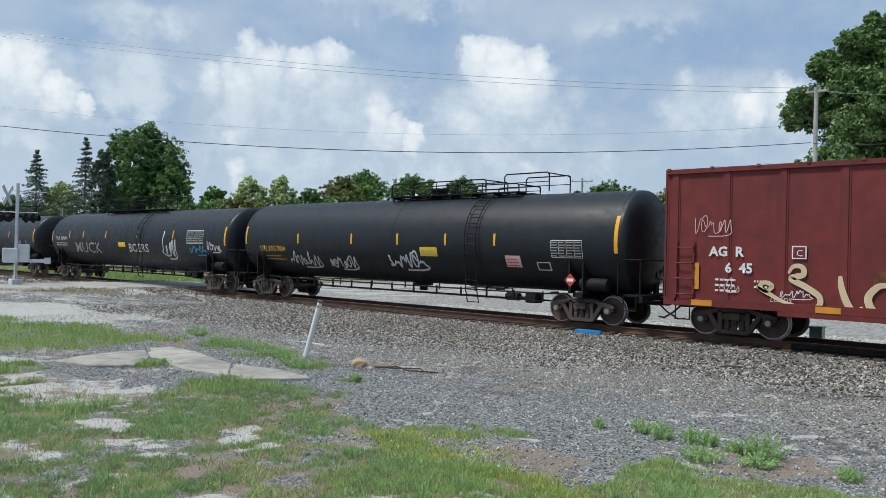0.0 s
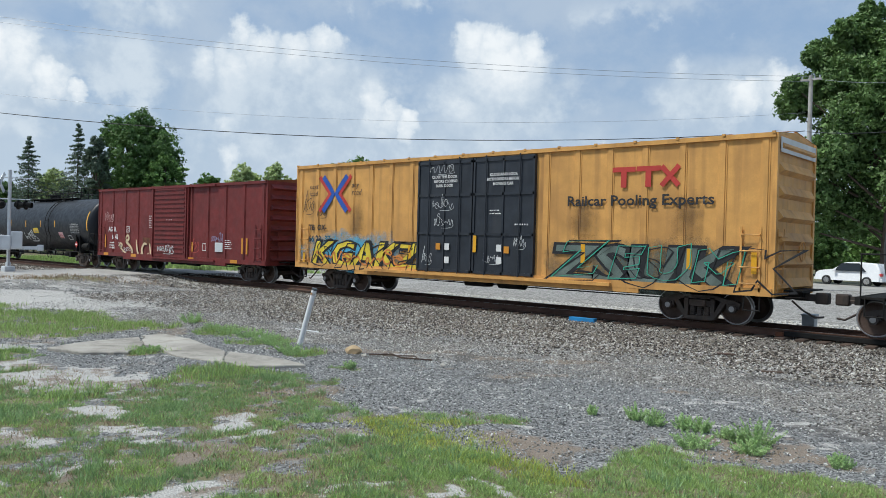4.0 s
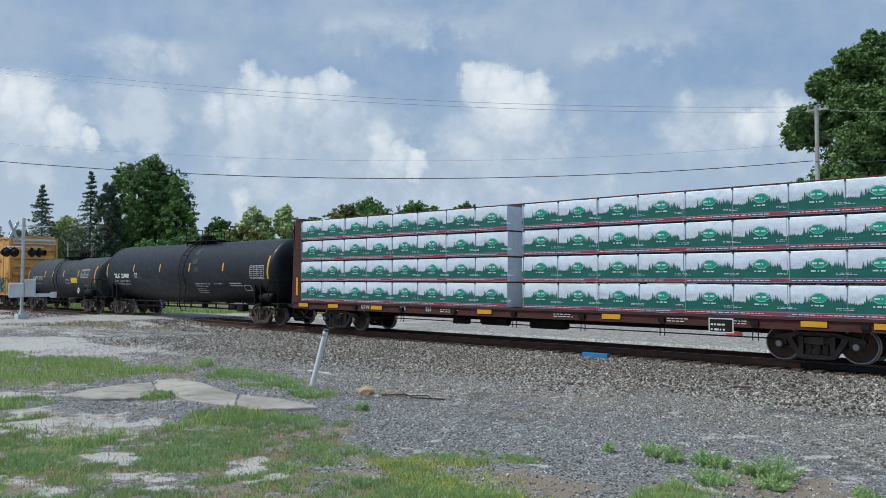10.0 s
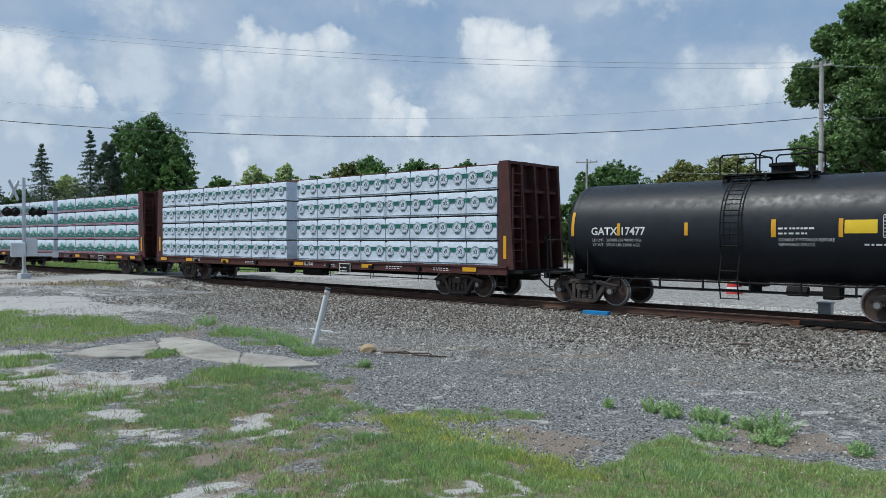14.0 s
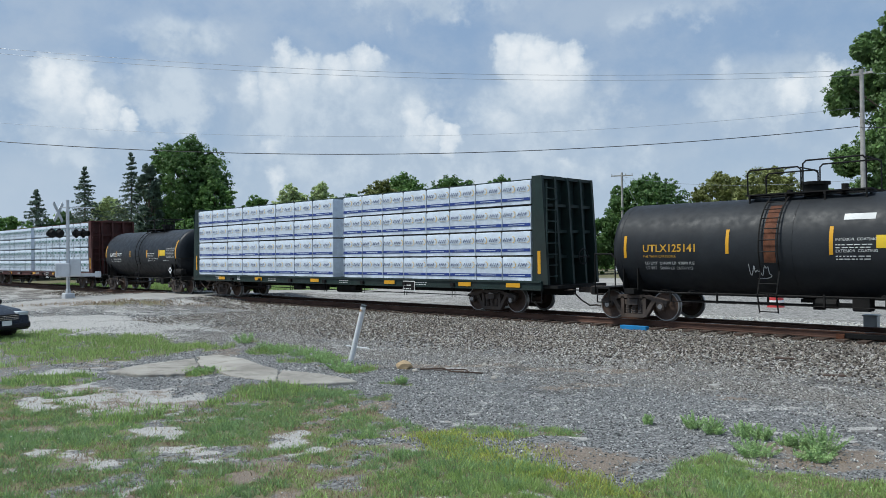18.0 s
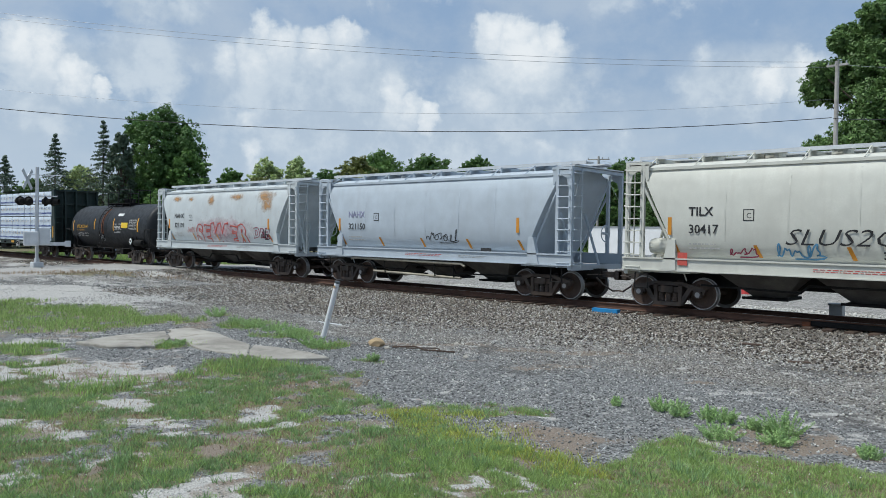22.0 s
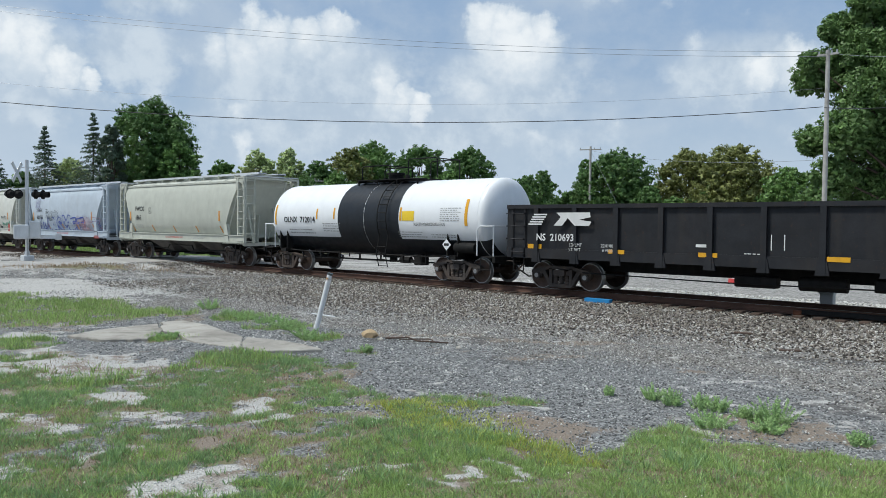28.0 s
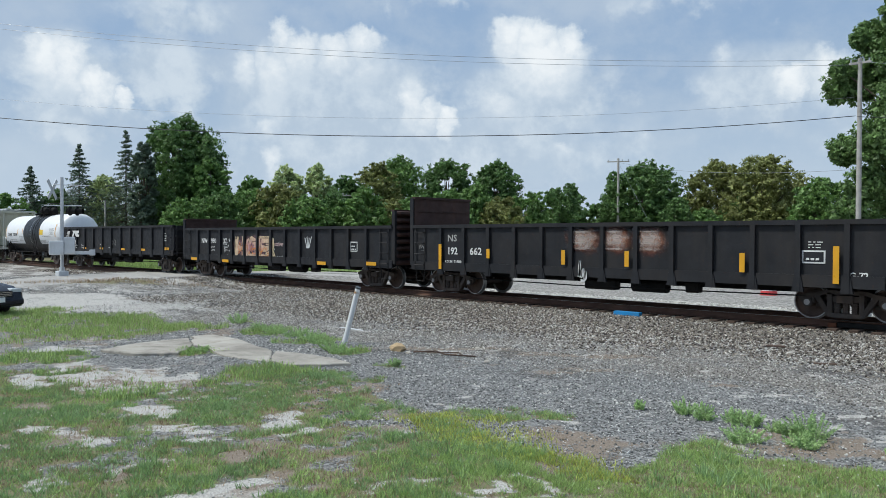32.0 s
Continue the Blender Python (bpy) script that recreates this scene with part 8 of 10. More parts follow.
    hm = mesh_of("hatch", B().cyl((0, 0, 4.14), (0, 0, 4.32), 0.26, 14).cyl((0, 0, 4.32), (0, 0, 4.36), 0.30, 14), paint)
    for i in range(6):
        o = part("hatch", hm, None, c)
        o.location = (-4.2 + 1.68 * i, 0, 0)
    for t in trucks:
        truck(c, t - uc)
    return c


def hop_words(c, l1, l2, x, z1, z2, size, m, m2=None):
    for t, z, ink in ((l1, z1, m), (l2, z2, m2 or m)):
        cu = letters(c, t, x, z, size, ink, hop_y(z + size / 2, 0.012), bold=0.005)
    small_print(c, x + 0.02, z2 - 0.42, 0.9, 0.22, 2, M["grey_mark"], hop_y(z2 - 0.3, 0.02), seed=int(x * 31) + 5)


def hop_marks(c, m):
    for x in (-4.74, 4.17):
        patch(c, x - 0.055, x + 0.055, 2.08, 2.56, M["orange"], hop_y(2.3, 0.004), name="reflector_strip")
    for i in range(5):
        x = -4.5 + 2.2 * i
        b = B()
        for k in range(2):
            z = 1.52 + 0.32 * k
            b.v += [(x - 0.05 - 0.12 * k, hop_y(z, 0.012), z), (x + 0.05 - 0.12 * k, hop_y(z, 0.012), z)]
        b.f += [(0, 1, 3, 2)]
        part("reflector_strip", b, M["orange"], c)
    small_print(c, -1.0, 1.22, 2.0, 0.10, 2, M["red_mark"], -1.565, seed=5, fill=0.35)
    small_print(c, 1.6, 1.22, 1.4, 0.10, 2, M["grey_mark"], -1.565, seed=6, fill=0.35)
    small_print(c, 2.0, 1.32, 0.8, 0.16, 3, M["grey_mark"], hop_y(1.4, 0.02), seed=7)
    x, z = -2.72, 2.46
    patch(c, x, x + 0.28, z, z + 0.3, M["black_mark"], hop_y(z + 0.15, 0.003), name="stencil_frame")
    patch(c, x + 0.025, x + 0.255, z + 0.025, z + 0.275, m, hop_y(z + 0.15, 0.007), name="stencil_field")
    letters(c, "C", x + 0.08, z + 0.07, 0.14, M["black_mark"], hop_y(z + 0.15, 0.012))


def hop_tag(c, x, z, w, h_, m, seed, loops=6, stroke=0.04):
    return scribble(c, x, z, w, h_, m, seed, loops, stroke, lambda q: hop_y(q, 0.014))


def side(z):
    return hop_y(z, 0.010)


def build_hoppers():
    c = hopper(165.3, M["grey_n"], "pale grey covered hopper with red graffiti and rust stains", (160.25, 169.96))
    hop_words(c, "NAHX", "321191", -4.2, 2.60, 2.13, 0.24, M["black_mark"])
    hop_marks(c, M["grey_n"])
    stain(c, -2.7, 3.3, 1.30, 2.75, M["haze_pink"], side)
    outline(c, "SEWER", -2.1, 1.42, 0.86, M["spray_red"], side, 1.02, 0.12, 0.05, seed=3)
    outline(c, "BCN", -2.9, 1.92, 0.2, M["spray_red"], side, 1.0, 0.2, 0.015, seed=5)
    outline(c, "DBR", 2.95, 1.72, 0.40, M["spray_maroon"], side, 1.1, 0.15, 0.03, seed=6)
    hop_tag(c, 3.5, 1.68, 0.6, 0.4, M["spray_black"], 52, 5, 0.03)
    for x, z, w, hh in ((-4.6, 3.4, 1.1, 0.35), (3.0, 3.25, 1.7, 0.62), (3.55, 2.75, 0.9, 0.8), (-1.1, 3.15, 0.7, 0.6), (0.8, 3.4, 1.4, 0.36), (-3.0, 3.4, 0.6, 0.3)):
        stain(c, x, x + w, z, z + hh, M["rust_wash"], side, name="rust_stain", label="orange rust bloom")
    c = hopper(179.15, M["grey_b"], "bluish grey covered hopper with faded lettering", (174.3, 183.95))
    hop_words(c, "NAHX", "321150", -4.2, 2.60, 2.13, 0.24, M["spray_lilac"], M["black_mark"])
    hop_marks(c, M["grey_b"])
    hop_tag(c, 0.0, 1.75, 1.5, 0.45, M["spray_black"], 53, 7, 0.025)
    part("steam_pipe", B().tube([(-4.1, -1.5, 0.98), (-3.95, -1.52, 1.02), (1.7, -1.52, 0.98), (1.85, -1.5, 0.9)], 0.045, 8), M["pipe_tan"], c)
    part("steam_pipe", B().tube([(-2.9, -1.4, 0.55), (1.6, -1.4, 0.48)], 0.045, 8), M["pipe_tan"], c)
    for x in (-2.2, 0.4, 1.3):
        part("pipe_hanger", B().tube([(x, -1.5, 1.1), (x, -1.45, 0.5)], 0.025, 5), M["frame_black"], c)
    patch(c, 2.5, 2.95, 1.4, 1.6, M["black_mark"], hop_y(1.5, 0.02), name="sticker")
    c = hopper(193.3, M["grey_w"], "warm white covered hopper with black and green tags", (188.3, 197.9))
    hop_words(c, "TILX", "30417", -4.2, 2.60, 2.13, 0.24, M["black_mark"])
    hop_marks(c, M["grey_w"])
    letters(c, "SLUS2CK", -1.7, 1.86, 0.42, M["spray_black"], hop_y(2.3, 0.02), wide=1.3, shear=0.3, bold=-0.004, name="graffiti_tag")
    hop_tag(c, 0.4, 1.56, 2.1, 0.30, M["spray_black"], 54, 7, 0.035)
    hop_tag(c, 3.0 - 0.2, 2.15, 1.0, 0.3, M["spray_grey"], 55, 5, 0.03)
    hop_tag(c, 2.9, 1.60, 1.5, 0.4, M["spray_teal"], 56, 7, 0.045)
    hop_tag(c, -2.0, 1.56, 1.2, 0.32, M["spray_sky"], 57, 5, 0.04)
    hop_tag(c, -3.2, 1.56, 0.8, 0.28, M["spray_maroon"], 58, 4, 0.03)
    patch(c, 2.35, 2.75, 1.45, 1.68, M["black_mark"], hop_y(1.55, 0.02), name="sticker")
    patch(c, 4.22, 4.5, 1.25, 1.75, M["spray_red"], -1.585, name="paint_panel")
    patch(c, -4.5, -4.22, 1.25, 1.6, M["spray_red"], -1.585, name="paint_panel")
    c = hopper(207.07, M["grey_b"], "bluish grey covered hopper with large blue graffiti", (202.04, 211.8))
    hop_words(c, "NAHX", "321116", -4.2, 2.60, 2.13, 0.24, M["black_mark"])
    hop_marks(c, M["grey_b"])
    stain(c, -2.6, 2.2, 1.15, 2.6, M["haze_blue"], side)
    stain(c, 1.2, 4.6, 1.2, 2.4, M["haze_pink"], side)
    outline(c, "ASMET", -2.15, 1.28, 0.95, M["spray_blue"], side, 1.12, 0.1, 0.062, seed=7)
    outline(c, "CERRATE", 1.25, 1.38, 0.72, M["spray_lilac"], side, 0.92, 0.25, 0.022, seed=9)
    outline(c, "RATE", 2.5, 1.45, 0.72, M["spray_maroon"], side, 1.0, 0.3, 0.016, seed=10)
    outline(c, "KWRRE", -2.7, 2.28, 0.33, M["spray_grey"], side, 1.0, 0.2, 0.016, seed=11)
    outline(c, "DEE", -3.9, 1.3, 0.5, M["spray_blue"], side, 1.0, 0.2, 0.02, seed=12)
    outline(c, "RS", 4.2, 1.2, 0.7, M["spray_blue"], side, 0.8, 0.1, 0.025, seed=13)
    hop_tag(c, -4.5, 3.0 - 0.2, 0.8, 0.8, M["spray_lilac"], 61, 4, 0.03)
    hop_tag(c, -4.1, 1.4, 1.7, 0.9, M["spray_blue"], 62, 6, 0.04)
    hop_tag(c, -2.6, 2.1, 0.9, 0.4, M["spray_grey"], 63, 5, 0.035)
    hop_tag(c, 2.4, 1.3, 1.9, 0.4, M["spray_pink"], 64, 7, 0.04)
    letters(c, "VON", 4.55, 1.0, 0.2, M["spray_red"], -1.61, bold=0.01)
    c = hopper(221.0, M["grey_f"], "clean beige-grey covered hopper with orange reflectors", (215.8, 225.57))
    hop_words(c, "FWCX", "1865", -4.2, 2.60, 2.13, 0.24, M["black_mark"])
    hop_marks(c, M["grey_f"])


M["bay_grime"] = mat("grimy_outlet_steel", (0.10, 0.095, 0.09), 0.8, var=0.4, dirt=(0.2, 0.18, 0.15), amount=0.4)
M["pipe_tan"] = mat("tan_pipe_paint", (0.36, 0.33, 0.26), 0.6, var=0.2, dirt=(0.12, 0.10, 0.08), amount=0.4)
M["spray_sky"] = mat("sky_blue_spray_paint", (0.10, 0.28, 0.46), 0.6, var=0.25)
M["spray_maroon"] = mat("maroon_spray", (0.30, 0.03, 0.08), 0.6)
build_hoppers()


# ---- gondolas ----
def gondola(u0, u1, z0, z1, trucks, label, ribs, wide_rib=0.15, inset=1.15):
    c = car_root("gondola", u0, u1, label, "gondola car")
    h = (u1 - u0) / 2
    g = M["gon"]
    for s in (-1, 1):
        part("side_panel", B().box(-h, h, min(s * 1.5, s * 1.54), max(s * 1.5, s * 1.54), z0 + 0.25, z1), g, c)
        part("top_chord", B().box(-h, h, min(s * 1.42, s * 1.62), max(s * 1.42, s * 1.62), z1 - 0.05, z1 + 0.07), g, c)
    sill = B().box(-h, h, -1.60, -1.50, z0 + 0.12, z0 + 0.42)
    part("side_sill", sill, g, c)
    part("side_sill", B().box(-h, h, 1.50, 1.60, z0 + 0.12, z0 + 0.42), g, c)
    rm = mesh_of("side_rib", B().prism([(-wide_rib / 2, z0), (wide_rib / 2, z0), (wide_rib / 2, z1 - 0.05), (-wide_rib / 2, z1 - 0.05)], -1.64, -1.54)
                 .prism([(-wide_rib * 1.1, z0 - 0.0), (wide_rib * 1.1, z0), (wide_rib * 0.7, z0 + 0.35), (-wide_rib * 0.7, z0 + 0.35)], -1.63, -1.55), g)
    fm = mesh_of("side_rib", B().prism([(-wide_rib / 2, z0), (wide_rib / 2, z0), (wide_rib / 2, z1 - 0.05), (-wide_rib / 2, z1 - 0.05)], 1.54, 1.64), g)
    for i in range(ribs):
        x = -h + inset + (2 * h - 2 * inset) * i / (ribs - 1)
        for me in (rm, fm):
            o = part("side_rib", me, None, c)
            o.location = (x, 0, 0)
    part("floor", B().box(-h, h, -1.5, 1.5, z0 + 0.30, z0 + 0.38).box(-h - 0.3, h + 0.3, -0.22, 0.22, 0.62, z0 + 0.3), M["frame_black"], c)
    for s in (-1, 1):
        x = s * h
        e = part("end_wall", B().box(min(x, x - s * 0.05), max(x, x - s * 0.05), -1.5, 1.5, z0 + 0.2, z1 + 0.05), g, c)
        for k in range(4):
            z = z0 + 0.45 + (z1 - z0 - 0.6) * k / 3
            part("end_rib", B().box(min(x, x + s * 0.1), max(x, x + s * 0.1), -1.45, 1.45, z - 0.05, z + 0.05), g, e)
        ladder(c, s * (h - 0.45) - 0.24, s * (h - 0.45) + 0.24, z0 + 0.1, z1, -1.58, g, 4)
        end_ladder(c, x + s * 0.1, s, -1.4, -0.95, z0 + 0.1, z1, g, 4)
        coupler(c, x + s * 0.25, s)
        stirrup(c, s * (h - 0.45), M["frame_black"], z0 + 0.12, -1.55)
        part("end_platform", B().box(min(x, x + s * 0.5), max(x, x + s * 0.5), -0.8, 0.8, z0 + 0.12, z0 + 0.16), M["frame_black"], c)
    brake_wheel(c, h + 0.05, 1.9, 1, M["frame_black"])
    for t in trucks:
        truck(c, t - (u0 + u1) / 2)
    part("underframe_gear", B().rbox(-0.9, 0.2, -1.2, -0.85, 0.46, 0.76, 0.05).cyl((0.7, -0.95, 0.62), (1.8, -0.95, 0.62), 0.18, 12).rbox(2.4, 2.8, -1.1, -0.8, 0.5, 0.8, 0.04)
         .tube([(-h + 2.6, -1.2, 0.6), (-1.2, -1.25, 0.55), (h - 2.6, -1.2, 0.6)], 0.02, 5), M["frame_black"], c)
    return c


def build_gondolas():
    y = -1.646
    y2 = -1.545
    c = gondola(242.25, 258.5, 0.88, 2.60, (244.0, 256.8), "clean black steel gondola with white stencils and yellow plates", 11)
    letters(c, "NS  210693", -6.95, 1.56, 0.22, M["white_mark"], y, bold=0.006, wide=0.95)
    letters(c, "LD LMT", -5.75, 1.40, 0.10, M["white_mark"], y2 - 0.1)
    letters(c, "224100", -4.65, 1.40, 0.10, M["white_mark"], y2 - 0.1)
    letters(c, "LT WT", -5.75, 1.26, 0.10, M["white_mark"], y2 - 0.1)
    letters(c, "61900", -4.6, 1.26, 0.10, M["white_mark"], y2 - 0.1)
    # company emblem: slanted bars and a block
    b = B()
    for i in range(5):
        z = 2.06 + i * 0.075
        ribbon(b, [(-7.25 + i * 0.05, z), (-6.75 + i * 0.05, z)], 0.045, y)
    part("emblem_bars", b, M["white_mark"], c)
    b = B()
    b.add([(-6.3, y, 2.02), (-6.0, y, 2.02), (-5.8, y, 2.25), (-5.55, y, 2.02), (-5.05, y, 2.02), (-4.97, y, 2.15), (-5.4, y, 2.2), (-5.0, y, 2.28), (-5.03, y, 2.42), (-6.2, y, 2.42), (-6.05, y, 2.28)], [tuple(range(11))])
    part("emblem_block", b, M["white_mark"], c)
    for x in (-7.05, -4.16, -1.44, 1.75, 4.5, 7.4):
        patch(c, x - 0.26, x + 0.26, 1.22 if abs(x) < 6.5 else 1.26, 1.34 if abs(x) < 6.5 else 1.44, M["amber"], y2 - 0.002 - (0.06 if abs(x) < 6.5 else 0.03), name="reflector_plate")
    small_print(c, -0.5, 1.2, 0.45, 0.2, 3, M["white_mark"], y2, seed=41)
    small_print(c, 6.9, 1.8, 0.4, 0.5, 4, M["white_mark"], y2, seed=42)
    letters(c, "G122", 7.0, 1.3, 0.13, M["white_mark"], y2 - 0.004)
    for x in (0.16, 0.48):
        patch(c, x, x + 0.025, 1.45, 1.85, M["white_mark"], y2 - 0.002, name="stencil_line")
    patch(c, -1.8, -1.5, 1.48, 1.56, M["white_mark"], y2 - 0.002, name="sticker")
    c = gondola(259.75, 276.4, 0.72, 2.42, (261.3, 274.9), "worn black gondola with raised ends and pink and white graffiti", 13, 0.13, 1.53)
    letters(c, "NW", -6.47, 1.72, 0.24, M["white_mark"], y2 - 0.004, bold=0.008)
    letters(c, "990", -5.5, 1.72, 0.24, M["white_mark"], y2 - 0.004, bold=0.008)
    letters(c, "37", -4.3, 1.72, 0.24, M["white_mark"], y2 - 0.004, bold=0.008)
    letters(c, "LD LMT", -5.5, 1.48, 0.09, M["white_mark"], y2 - 0.004)
    letters(c, "LT WT", -5.5, 1.32, 0.09, M["white_mark"], y2 - 0.004)
    letters(c, "216800", -4.25, 1.48, 0.09, M["white_mark"], y2 - 0.004)
    letters(c, "63200", -4.2, 1.33, 0.09, M["white_mark"], y2 - 0.004)
    patch(c, -3.3, -0.1, 0.92, 1.12, M["spray_white"], y2 - 0.004, name="graffiti_ground", label="white sprayed ground of a graffiti piece")
    stain(c, -3.5, 0.2, 0.85, 2.2, M["haze_pink"], y2 - 0.016, name="graffiti_ground", label="pink overspray of a graffiti piece")
    letters(c, "HOER", -3.22, 1.02, 1.0, M["spray_cream"], y2 - 0.013, bold=0.10, wide=0.96, shear=0.05, name="graffiti_piece", label="cream sprayed letter fill")
    outline(c, "HOER", -3.2, 1.05, 0.95, M["spray_black"], y2 - 0.014, 0.98, 0.1, 0.028, seed=21)
    scribble(c, -3.1, 1.2, 2.8, 0.55, M["spray_orange"], 73, 6, 0.03, y2 - 0.022)
    letters(c, "ACHOO", -3.2, 0.93, 0.14, M["spray_black"], y2 - 0.016, bold=0.004)
    letters(c, "DUKZ", -0.72, 0.93, 0.14, M["spray_black"], y2 - 0.016, bold=0.004)
    dots = random.Random(74)
    for k in range(26):
        x = dots.choice((dots.uniform(-4.3, -3.4), dots.uniform(0.0, 0.9)))
        z, q = dots.uniform(0.9, 2.0), dots.uniform(0.025, 0.055)
        part("paint_dot", B().add([(x + q * math.cos(a_), y2 - 0.006, z + q * math.sin(a_)) for a_ in np.linspace(0, 6.283, 9)[:-1]], [tuple(range(8))]), M["spray_white"], c)
    letters(c, "I", 0.16, 1.86, 0.13, M["spray_white"], y2 - 0.006, bold=0.003, name="graffiti_tag")
    letters(c, "GROUPIES", 0.08, 1.62, 0.15, M["spray_pink"], y2 - 0.006, bold=0.003, shear=0.1, name="graffiti_tag")
    letters(c, "2F", -3.15, 1.93, 0.15, M["spray_black"], y2 - 0.018, bold=0.004, name="graffiti_tag")
    hand = B()
    for k in range(4):
        ribbon(hand, [(2.75 + 0.05 * k, 1.55), (2.6 + 0.16 * k, 2.0 + 0.05 * (k % 2))], 0.05, y2 - 0.006)
    part("graffiti_fan", hand, M["spray_white"], c)
    patch(c, 5.75, 6.2, 1.45, 1.85, M["white_mark"], y2 - 0.004, name="stencil_frame")
    patch(c, 5.79, 6.16, 1.49, 1.81, M["gon"], y2 - 0.009, name="stencil_field")
    small_print(c, 5.82, 1.52, 0.28, 0.25, 2, M["white_mark"], y2 - 0.014, seed=43)
    for x, z in ((-7.1, 0.82), (-3.94, 0.78), (3.92, 0.86), (7.16, 0.92)):
        patch(c, x - 0.3, x + 0.3, z, z + 0.14, M["amber"], -1.645, name="reflector_plate")
    c2 = gondola(277.5, 294.1, 0.72, 2.42, (279.1, 292.4), "dark rusty gondola with raised ends and bare rust panels", 13, 0.13, 1.53)
    letters(c2, "NS", -6.48, 1.90, 0.24, M["grey_mark"], y2 - 0.004, bold=0.006, wide=1.15)
    letters(c2, "192", -6.49, 1.44, 0.25, M["white_mark"], y2 - 0.004, bold=0.008)
    letters(c2, "662", -5.40, 1.44, 0.25, M["white_mark"], y2 - 0.004, bold=0.008, wide=1.08)
    letters(c2, "LDLM  216800", -6.58, 1.13, 0.10, M["white_mark"], y2 - 0.004, bold=0.004)
    letters(c2, "LT WT   69400", -6.58, 0.98, 0.10, M["white_mark"], y2 - 0.004, bold=0.004)
    small_print(c2, -5.3, 0.98, 0.5, 0.08, 1, M["grey_mark"], y2 - 0.004, seed=45)
    scribble(c2, -7.95, 1.6, 0.3, 0.3, M["grey_mark"], 48, 4, 0.012, y2 - 0.004)
    for x, z0, z1 in ((-6.75, 0.90, 1.79), (-4.47, 1.33, 1.65), (-1.38, 1.2, 1.65), (0.86, 1.2, 1.65), (4.26, 1.15, 1.65), (6.54, 0.95, 1.85)):
        patch(c2, x - 0.07, x + 0.07, z0, z1, M["amber"], y if abs(x) < 6.8 else y2 - 0.004, name="reflector_strip")
    for x, w in ((-1.28, 1.15), (-0.05, 1.0), (1.02, 1.05)):
        stain(c2, x - 0.15, x + w + 0.15, 1.45, 2.42, M["rust_dark"], y2 - 0.004, name="rust_patch", label="bare rust where paint has burnt off")
        stain(c2, x - 0.1, x + w + 0.1, 1.6, 2.36, M["rust_bright"], y2 - 0.006, name="rust_patch", label="orange rust bloom")
        stain(c2, x, x + w, 1.64, 2.32, M["chalk_wash"], y2 - 0.008, name="chalk_smear", label="whitish remains of old paint")
        for k in range(4):
            stain(c2, x, x + w * (0.95 - 0.1 * (k % 2)), 1.66 + 0.17 * k, 1.76 + 0.17 * k, M["chalk_wash"], y2 - 0.010, name="chalk_smear", label="whitish remains of old paint")
    patch(c2, 5.72, 6.27, 1.42, 1.74, M["white_mark"], y2 - 0.004, name="stencil_frame")
    patch(c2, 5.76, 6.23, 1.46, 1.70, M["gon"], y2 - 0.009, name="stencil_field")
    small_print(c2, 5.82, 1.5, 0.35, 0.15, 1, M["white_mark"], y2 - 0.014, seed=47)
    small_print(c2, 5.87, 1.8, 0.25, 0.2, 3, M["white_mark"], y2 - 0.004, seed=46)
    letters(c2, "G-72", 6.8, 1.08, 0.15, M["white_mark"], y2 - 0.004, bold=0.006)
    scribble(c2, -0.85, 0.8, 0.3, 0.5, M["spray_white"], 72, 3, 0.07, y - 0.01, name="paint_spill")
    # raised, ribbed bulkheads at the ends of the two worn gondolas
    for car, half, side_, zt in ((c, 8.325, -1, 2.95), (c, 8.325, 1, 3.05), (c2, 8.3, -1, 3.5), (c2, 8.3, 1, 3.05)):
        x = side_ * half
        bk = part("raised_end", B().box(min(x, x - side_ * 0.08), max(x, x - side_ * 0.08), -1.5, 1.5, 2.48, zt), M["scrap"], car, "rust-brown raised steel end")
        part("rim", B().box(min(x + side_ * 0.05, x - side_ * 0.14), max(x + side_ * 0.05, x - side_ * 0.14), -1.54, 1.54, zt - 0.03, zt + 0.05), M["scrap"], bk)
        part("seam", B().box(min(x - side_ * 0.08, x - side_ * 0.11), max(x - side_ * 0.08, x - side_ * 0.11), -1.45, 1.45, 2.48 + (zt - 2.48) * 0.5, 2.48 + (zt - 2.48) * 0.5 + 0.05), M["scrap"], bk)
        n = int((zt - 0.95) / 0.24)
        for k in range(n):
            z = 1.05 + (zt - 1.15) * k / (n - 1)
            part("end_rib", B().tube([(x + side_ * 0.06, -1.42, z), (x + side_ * 0.13, -1.3, z), (x + side_ * 0.13, 1.3, z), (x + side_ * 0.06, 1.42, z)], 0.085, 8), M["scrap"], bk)
        for y in (-1.5, 1.5):
            part("corner_post", B().box(min(x - side_ * 0.05, x + side_ * 0.12), max(x - side_ * 0.05, x + side_ * 0.12), y - 0.06, y + 0.06, 1.0, zt), M["gon"], bk)


build_gondolas()


